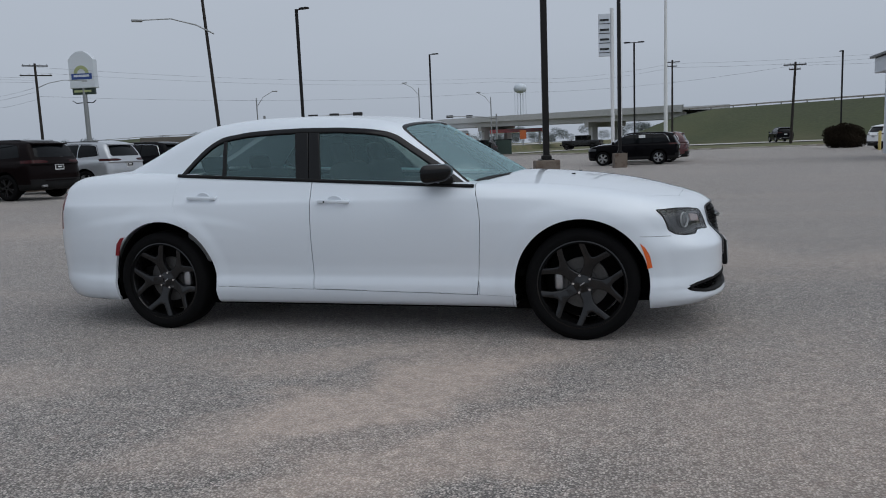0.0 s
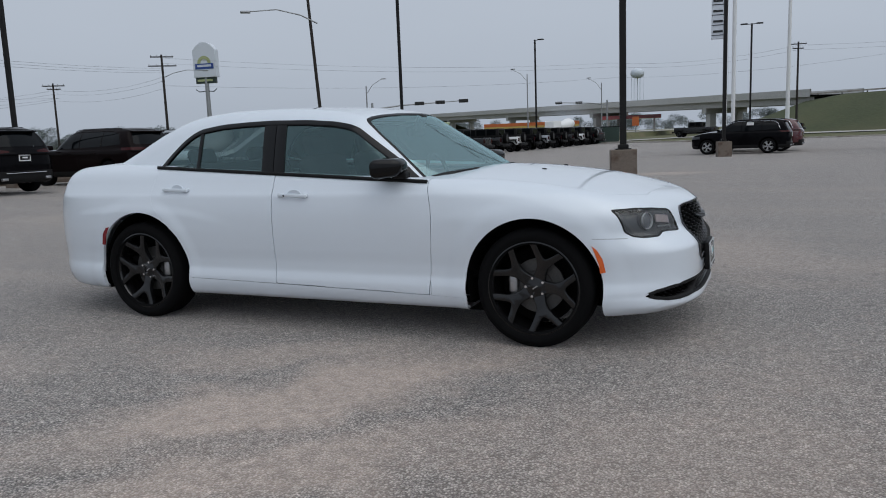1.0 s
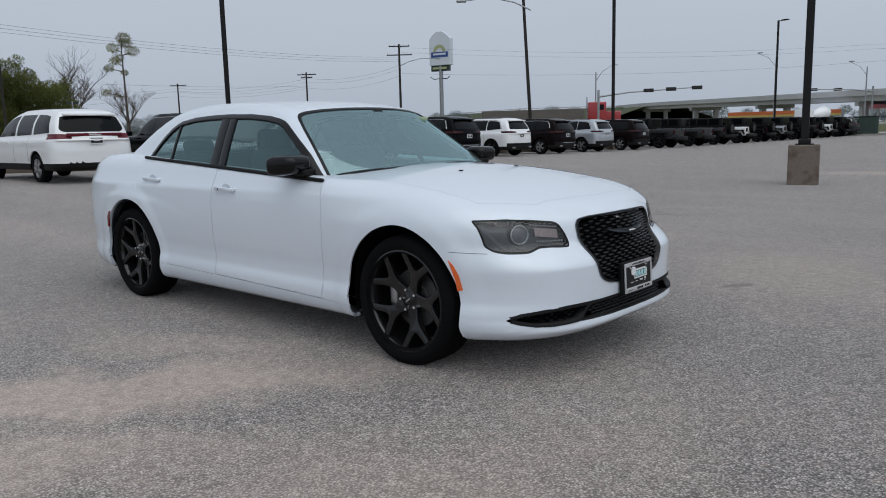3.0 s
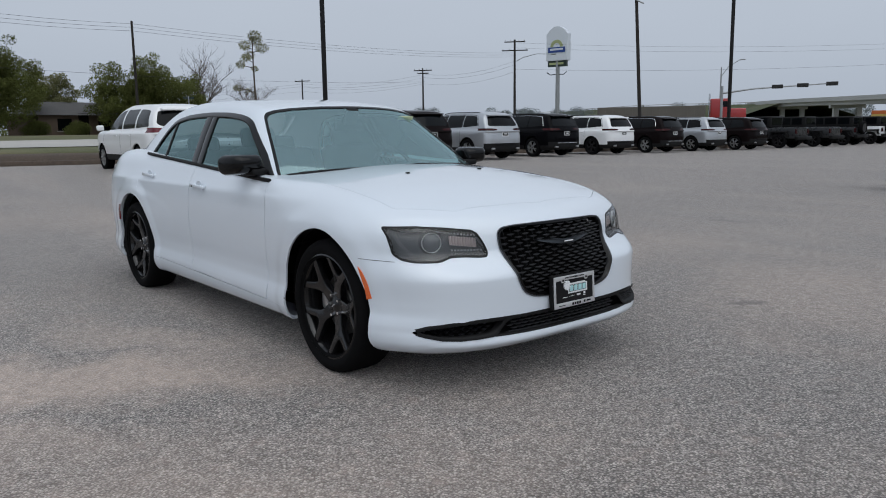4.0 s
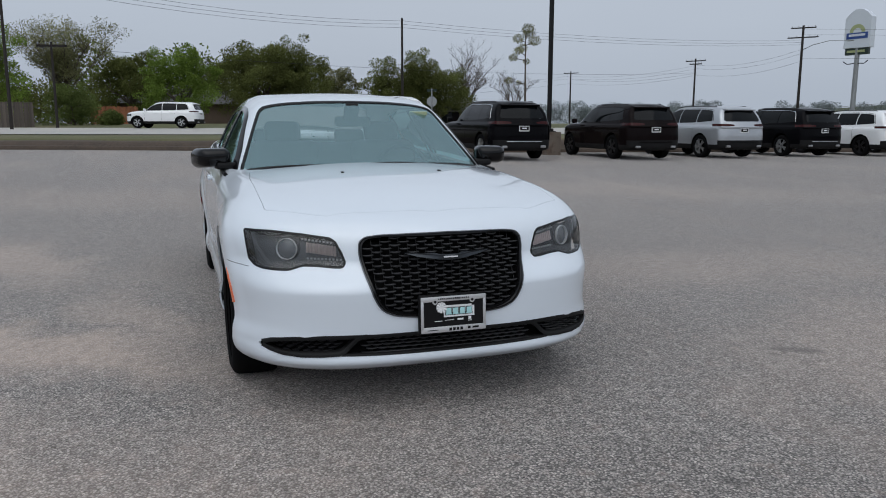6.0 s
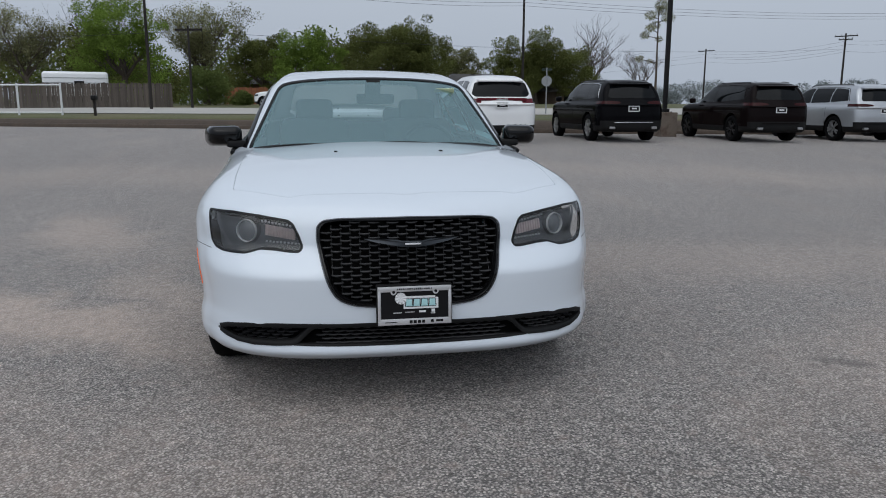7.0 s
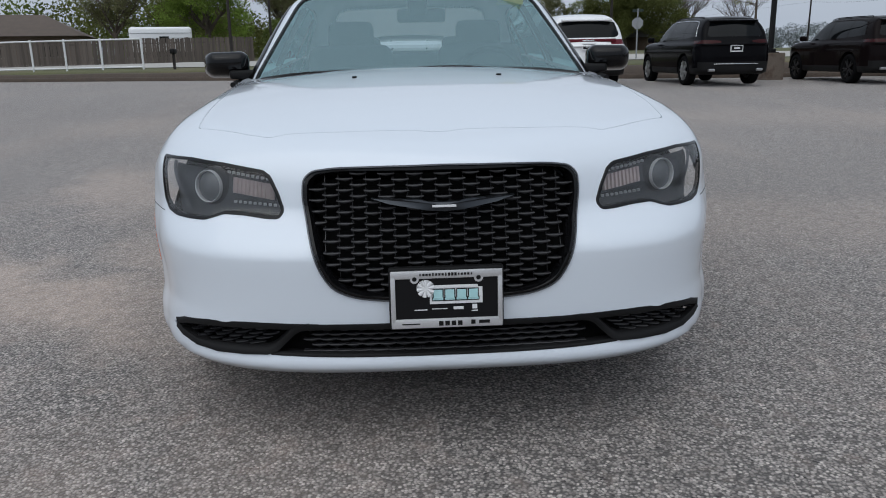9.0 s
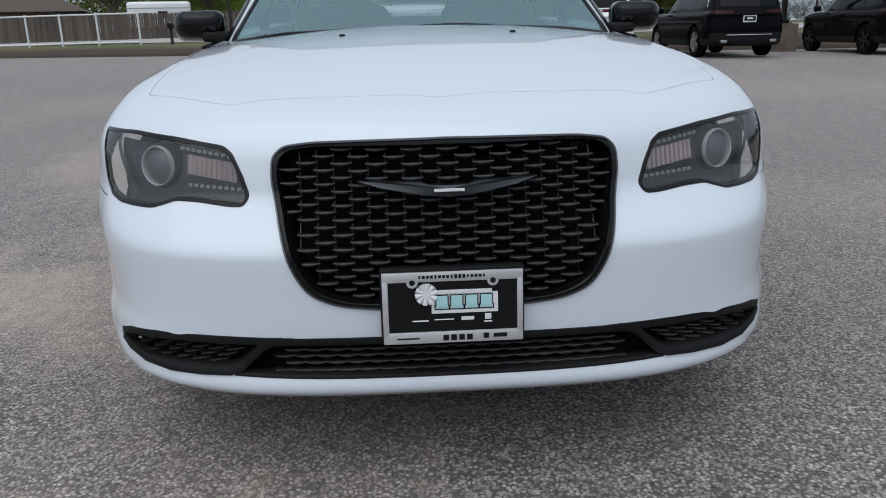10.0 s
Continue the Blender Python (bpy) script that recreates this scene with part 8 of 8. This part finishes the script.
def tree(name, label, x, y, height, width, leaf, count, size=0.2, seed=1, trunk=0.3, low=0.25, base=None, airy=False):
    """A trunk with limbs under a crown of leaves in lobes; airy: leaves along fine twigs, with the sky between."""
    rng, nrng = random.Random(seed), np.random.default_rng(seed)
    z = ground_z(x, y) if base is None else base
    t = empty(name, pose(x, y, z))
    tagged(t, label, "tree", "trees along the road")
    bm, ends = branches(rng, (0, 0, 0), height * (1.0 if airy else 0.8), width / 2, 10 if airy else 6, trunk * (0.62 if airy else 1.0), 3 if airy else 2, 0.0, 0.86 if airy else 0.72)
    part("trunk", bm, BARK, t, "grey-brown trunk and limbs", True)
    clumps = []
    if airy:
        for q in ends:
            clumps.append((tuple(q), rng.uniform(0.25, 0.75)))
        v, f = leaves(nrng, clumps, int(count * 6), size * 0.36)
    else:
        lobes = []
        for k in range(17):
            a, e = 2.4 * k + rng.uniform(-0.5, 0.5), (k + rng.uniform(0.1, 0.9)) / 17
            env = math.sqrt(max(0.10, 1 - ((e - 0.38) / 0.66) ** 2))
            rr = width / 2 * env * rng.uniform(0.56, 0.80)
            lobes.append((Vector((math.cos(a) * rr, math.sin(a) * rr, height * (low + (0.83 - low) * e))), width * rng.uniform(0.12, 0.19)))
        for k in range(6):
            lobes.append((Vector((rng.uniform(-1, 1) * width * 0.16, rng.uniform(-1, 1) * width * 0.16, height * rng.uniform(low + 0.12, 0.78))), width * 0.17))
        for c, r in lobes:
            clumps.append((tuple(c), r * 0.8))
            for k in range(11):
                d = Vector((rng.gauss(0, 1), rng.gauss(0, 1), rng.gauss(0.2, 1))).normalized()
                clumps.append((tuple(c + Vector((d.x, d.y, d.z * 0.8)) * r * rng.uniform(0.7, 1.05)), r * rng.uniform(0.25, 0.45)))
        v, f = leaves(nrng, clumps, int(count * 6.5), size * 0.42)
    crown_mesh("crown", v, f, leaf, t, "crown of many small leaves")
    return t


def bare_tree(name, label, x, y, height, width, seed, trunk=0.2, base=None):
    rng = random.Random(seed)
    z = ground_z(x, y) if base is None else base
    t = empty(name, pose(x, y, z))
    tagged(t, label, "tree", "trees along the road")
    bm, ends = branches(rng, (0, 0, 0), height, width / 2, 8, trunk * 0.7, 4, 0.0, 0.85)
    part("trunk", bm, BARK, t, "bare limbs and twigs", True)
    return t


tree("oak_tree", "broad dark green oak with a round crown behind the road", -69.0, 7.6, 7.7, 12.2, LEAF_OAK, 13000, 0.20, 3, 0.42, 0.25)
tree("oak_tree", "dark green oak beside bare trees", -69.2, 21.6, 6.4, 10.8, LEAF_OAK, 11000, 0.20, 4, 0.36, 0.25)
tree("olive_tree", "grey-green bushy tree between two oaks", -77.6, 15.6, 6.6, 6.0, LEAF_OLIVE, 3500, 0.20, 5, 0.2, 0.1)
tree("spring_tree", "fresh green tree with a pointed crown", -64.6, -0.8, 7.0, 7.0, LEAF_SPRING, 4500, 0.18, 6, 0.22, 0.16)
tree("olive_tree", "thin olive tree by the wooden fence", -55.0, -20.5, 7.0, 7.5, LEAF_OLIVE, 3200, 0.16, 7, 0.22, 0.12, airy=True)
tree("spring_tree", "tall bright green tree behind the fence", -55.0, -14.2, 8.6, 7.6, LEAF_SPRING, 4600, 0.18, 8, 0.24, 0.16)
tree("olive_tree", "tall grey-green tree by the utility poles", -61.0, -9.0, 8.2, 6.6, LEAF_OLIVE, 4200, 0.18, 9, 0.24, 0.10, airy=True)
tree("bush_tree", "round dark green bush beside the poles", -55.0, -8.0, 3.0, 4.4, LEAF_MID, 2600, 0.14, 10, 0.12, 0.05)
tree("oak_tree", "dark tree behind the bright one", -72.0, -5.0, 7.2, 7.5, LEAF_OAK, 4000, 0.2, 11, 0.25, 0.12)
tree("olive_tree", "grey-green tree at the end of the fence", -50.0, -30.0, 7.2, 8.0, LEAF_OLIVE, 3500, 0.18, 12, 0.22, 0.12, airy=True)
tree("oak_tree", "dark tree beyond the house", -80.0, -22.0, 8.0, 10.0, LEAF_OAK, 4500, 0.22, 21, 0.3, 0.1)
bare_tree("bare_tree", "leafless tree with fine twigs beside an oak", -73.5, 29.3, 8.2, 7.0, 13, 0.20)
bare_tree("bare_tree", "smaller leafless tree beside the pine", -70.0, 33.0, 5.6, 4.5, 14, 0.14)
bare_tree("bare_tree", "leafless tree behind bright leaves", -60.0, -16.0, 9.2, 7.0, 15, 0.2)
bare_tree("bare_tree", "leafless tree beyond the oaks", -80.0, 3.0, 7.4, 6.0, 16, 0.18)


def pine():
    rng, nrng = random.Random(31), np.random.default_rng(31)
    x, y, k1 = -136.5, 65.6, 1.97
    t = empty("pine_tree", pose(x, y, ground_z(x, y)))
    tagged(t, "tall slim pine with a sparse crown and bare trunk", "tree", "trees along the road")
    bm = bmesh.new()
    for k in range(6):
        tube(bm, (0.06 * math.sin(k) * k1, 0, 1.6 * k * k1), (0.06 * math.sin(k + 1) * k1, 0, 1.6 * (k + 1) * k1), (0.15 - 0.02 * k) * k1, (0.13 - 0.02 * k) * k1, 8, caps=False)
    clumps = []
    for k, (h, a, ln, r) in enumerate(((9.4, 0.4, 0.3, 0.75), (9.0, 2.2, 0.7, 0.7), (8.5, 4.0, 0.8, 0.65), (8.2, 0.6, 1.0, 0.7), (7.7, 3.0, 1.2, 0.6), (7.2, 5.2, 1.2, 0.55), (6.7, 3.6, 1.6, 0.55), (6.3, 2.6, 1.0, 0.4), (4.4, 3.8, 1.9, 0.5), (4.2, 3.3, 1.2, 0.35))):
        p = Vector((math.cos(a) * ln, math.sin(a) * ln, h)) * k1
        tube(bm, (0, 0, (h - 0.4) * k1), p, 0.05 * k1, 0.02 * k1, 5, caps=False)
        clumps.append((tuple(p), r * k1))
    part("trunk", bm, BARK, t, "slim bare trunk", True)
    v, f = leaves(nrng, clumps, 5200, 0.11)
    crown_mesh("crown", v, f, LEAF_OLIVE, t, "sparse tufts of needles")


pine()


def round_bush(x, y, w, h, leaf, label, seed, count=6000, size=0.06):
    nrng = np.random.default_rng(seed)
    t = empty("bush", pose(x, y, ground_z(x, y)))
    tagged(t, label, "bush", "bushes")
    clumps = [((math.cos(a) * w * 0.25, math.sin(a) * w * 0.25, h * q), w * 0.27) for a, q in ((0, 0.3), (1.2, 0.36), (2.4, 0.3), (3.6, 0.36), (4.8, 0.3), (0.6, 0.55), (3.0, 0.56))] + [((0, 0, h * 0.66), w * 0.27)]
    v, f = leaves(nrng, clumps, count, size)
    crown_mesh("foliage", v, f, leaf, t, "dense clipped foliage")
    bm = bmesh.new()
    for a in (0, 2, 4):
        tube(bm, (0, 0, -0.1), (math.cos(a) * 0.4, math.sin(a) * 0.4, h * 0.6), 0.06, 0.03, 6)
    part("stem", bm, BARK, t)


round_bush(17.3, 64.5, 3.3, 2.1, LEAF_DARK, "large dark clipped bush at the lot edge", 41, 20000, 0.075)
round_bush(-72.0, 5.0, 2.2, 1.2, LEAF_OAK, "low dark bush by a house", 42)
round_bush(-70.5, 12.5, 2.6, 1.3, LEAF_OAK, "low dark bush under an oak", 43)
round_bush(-70.0, 15.8, 2.4, 1.2, LEAF_OAK, "low hedge bush under an oak", 44)
round_bush(-54.0, -5.5, 2.0, 1.1, LEAF_MID, "low green bush at the fence end", 45)


def far_wood(x, y, length, h, turn, seed, leaf):
    """A distant belt of trees."""
    nrng = np.random.default_rng(seed)
    clumps = [((nrng.uniform(-length / 2, length / 2), nrng.uniform(-6, 6), h * nrng.uniform(0.15, 0.75)), h * nrng.uniform(0.25, 0.42)) for _ in range(int(length / 3))]
    v, f = leaves(nrng, clumps, int(length * 190), h * 0.026)
    ob = crown_mesh("far_trees", v, f, leaf)
    ob.matrix_world = pose(x, y, ground_z(x, y) - 0.5, 0, 0, turn)
    tagged(ob, "distant belt of trees on the horizon", "woodland", kind="stuff")


# far belts get a pale blue-grey leaf: air haze painted as leaf colour
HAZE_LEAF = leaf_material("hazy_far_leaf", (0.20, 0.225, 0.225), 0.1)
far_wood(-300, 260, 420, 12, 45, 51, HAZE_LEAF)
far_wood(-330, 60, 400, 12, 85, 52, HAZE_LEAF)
far_wood(-120, -40, 160, 9, 100, 53, LEAF_OAK)
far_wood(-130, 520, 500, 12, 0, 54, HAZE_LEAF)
far_wood(52, 150, 40, 6, -30, 55, LEAF_MID)
far_wood(-92, -30, 80, 10.0, 97, 56, LEAF_MID)
far_wood(-74, -30, 44, 7.6, 104, 58, LEAF_OAK)
far_wood(-98, 14, 44, 5.5, 92, 57, LEAF_OAK)

# fences
FENCE_GREY = material("weathered_grey_planks", (0.105, 0.088, 0.075), 0.95, vary=0.3, scale=2, fine=20, bump=0.004, random_tone=0.3, stretch=(8, 8, 0.5))
FENCE_RED = material("red_brown_planks", (0.24, 0.095, 0.045), 0.9, vary=0.25, scale=2, fine=20, random_tone=0.2, stretch=(8, 8, 0.5))


def plank_fence(a, b, h, w, mat, label):
    a, b = Vector(a), Vector(b)
    d = (b - a).normalized()
    f = empty("wooden_fence", Matrix())
    tagged(f, label, "fence", "fences")
    rng = random.Random(int(a.x * 7))
    n = int((b - a).length / w)
    me = None
    for k in range(n):
        p = a + d * (w * (k + 0.5))
        z = ground_z(p.x, p.y)
        if me is None:
            bm = bmesh.new()
            box(bm, (0, 0, h / 2), (w * 0.94, 0.022, h), 0.004)
            ob = part("plank", bm, mat, f)
            me = ob.data
        else:
            ob = new("plank", me)
            ob.parent = f
        ob.matrix_local = pose(p.x, p.y, z + rng.uniform(-0.05, 0.05), rng.uniform(-1.5, 1.5), rng.uniform(-1, 1), math.degrees(math.atan2(d.y, d.x)))
    for q in (0.3, h - 0.3):
        bm = bmesh.new()
        tube(bm, a + Vector((-0.05, 0, ground_z(a.x, a.y) + q)), b + Vector((-0.05, 0, ground_z(b.x, b.y) + q)), 0.05, n=4)
        part("rail", bm, mat, f)


plank_fence((-41.5, -32.0, 0), (-48.3, -9.4, 0), 1.55, 0.14, FENCE_GREY, "weathered grey plank fence along the road")
plank_fence((-60.0, -7.4, 0), (-60.6, -3.9, 0), 1.35, 0.14, FENCE_RED, "low orange-brown plank fence beside a house")


def pipe_gate():
    g = empty("pipe_fence", Matrix())
    tagged(g, "white painted steel pipe fence by the verge", "fence", "fences")
    pts = [(-30.6, -17.6), (-30.2, -15.7), (-29.95, -14.2), (-29.7, -12.6), (-29.4, -10.8)]
    for x, y in pts:
        bm = bmesh.new()
        z = ground_z(x, y)
        tube(bm, (x, y, z - 0.1), (x, y, z + 1.32), 0.045, n=8)
        part("post", bm, POLE_WHITE, g, "", True)
    for q in (1.25, 0.10):
        bm = bmesh.new()
        for a, b in zip(pts, pts[1:]):
            tube(bm, (*a, ground_z(*a) + q), (*b, ground_z(*b) + q), 0.035, n=8)
        part("rail", bm, POLE_WHITE, g, "", True)


pipe_gate()


def mailbox():
    x, y = -28.3, -9.2
    m = empty("mailbox", pose(x, y, ground_z(x, y)))
    tagged(m, "small dark mailbox on a timber post", "mailbox")
    bm = boxes(((0, 0, 0.3), (0.1, 0.1, 0.75)), bevel=0.01)
    part("post", bm, CREOSOTE, m)
    bm = boxes(((0, 0, 0.72), (0.42, 0.2, 0.2)), bevel=0.05)
    part("box", bm, BLACK_MATT, m)


mailbox()


def octagon_sign():
    x, y = -29.0, 10.3
    s = empty("road_sign", pose(x, y, ground_z(x, y), 0, 0, 65))
    tagged(s, "grey back of an octagonal road sign with a dark street blade", "sign")
    bm = bmesh.new()
    tube(bm, (0, 0, -0.1), (0, 0, 2.1), 0.03, n=8)
    part("post", bm, POLE_GALV, s)
    bm = prism([(0.25 * math.cos(radians(22.5 + 45 * k)), 1.5 + 0.25 * math.sin(radians(22.5 + 45 * k))) for k in range(8)], 0.01)
    part("plate", bm, POLE_GALV, s, "grey octagonal plate")
    bm = boxes(((0, 0, 2.02), (0.45, 0.02, 0.11)))
    part("blade", bm, SIGN_DARK, s, "dark street blade")


octagon_sign()
BRICK_TAN = material("tan_brick_wall", (0.13, 0.095, 0.072), 0.9, vary=0.2, scale=3, fine=40)
ROOF_GREY = material("grey_shingle_roof", (0.075, 0.072, 0.072), 0.9, vary=0.25, scale=2, fine=15, bump=0.01)
ROOF_BROWN = material("brown_shingle_roof", (0.105, 0.082, 0.068), 0.9, vary=0.25, scale=2, fine=15)


def house(x, y, w, d, h, turn, wall, roof, label):
    s = empty("house", pose(x, y, ground_z(x, y), 0, 0, turn))
    tagged(s, label, "house", "houses")
    bm = boxes(((0, 0, h / 2), (w, d, h)))
    part("wall", bm, wall, s)
    r = d * 0.22
    bm = bmesh.new()
    vs = [bm.verts.new(p) for p in ((-w / 2 - 0.5, -d / 2 - 0.5, h), (w / 2 + 0.5, -d / 2 - 0.5, h), (w / 2 + 0.5, d / 2 + 0.5, h), (-w / 2 - 0.5, d / 2 + 0.5, h), (-w / 2 + d * 0.35, 0, h + r), (w / 2 - d * 0.35, 0, h + r))]
    for f in ((0, 1, 5, 4), (1, 2, 5), (2, 3, 4, 5), (3, 0, 4), (3, 2, 1, 0)):
        bm.faces.new([vs[k] for k in f])
    part("roof", bm, roof, s, "low hipped shingle roof")
    for k in (-0.3, 0.05, 0.33):
        bm = boxes(((w * k, d / 2 + 0.01, h * 0.52), (1.3, 0.08, 1.1)))
        win = part("window", bm, DARK_GLASS, s, "dark window")
        bm = boxes(((w * k, d / 2 + 0.03, h * 0.52 - 0.6), (1.5, 0.14, 0.08)))
        part("sill", bm, CONCRETE, win)
    bm = boxes(((w * 0.2, d / 2 + 0.01, 1.0), (0.95, 0.08, 2.0)))
    part("door", bm, PAINT_DARK, s)


house(-80.0, 1.0, 16, 7, 1.95, -82, BRICK_TAN, ROOF_GREY, "low tan brick house with a grey roof under trees")
house(-76.0, 19.0, 14, 6, 1.8, -76, BRICK_TAN, ROOF_GREY, "low brick house behind the oaks")
house(-72.0, 26.6, 9, 6, 1.2, -70, BRICK_TAN, ROOF_GREY, "low dark-roofed house beyond the road")
house(-60.0, -30.6, 11, 8, 2.0, -75, BRICK_TAN, ROOF_BROWN, "house with a brown roof behind the plank fence")


def caravan():
    s = empty("caravan", pose(-50.5, -16.05, ground_z(-50, -16) - 0.05, 0, 0, -75))
    tagged(s, "white ribbed caravan behind the fence", "caravan")
    bm = bmesh.new()
    box(bm, (0, 0, 1.56), (4.0, 2.2, 1.62), 0.2, None, 3)
    b = part("body", bm, PAINT_WHITE, s, "", True)
    for k in range(4):
        bm = boxes(((0, 1.11, 1.0 + 0.32 * k), (3.9, 0.03, 0.03)))
        part("rib", bm, POLE_GALV, b)
    bm = boxes(((-0.2, 1.12, 1.55), (0.6, 0.04, 0.4)))
    part("window", bm, DARK_GLASS, s)
    for k in (-0.5, 0.5):
        bm = lathe(tyre_profile(0.33, 0.2, 0.2), 16)
        bmesh.ops.translate(bm, vec=(k, 0.95, 0.33), verts=bm.verts)
        part("wheel", bm, RUBBER, s, "", True)
    bm = boxes(((0, 0, 0.6), (4.3, 1.8, 0.4)))
    part("chassis", bm, DARK_VOID, s)


caravan()
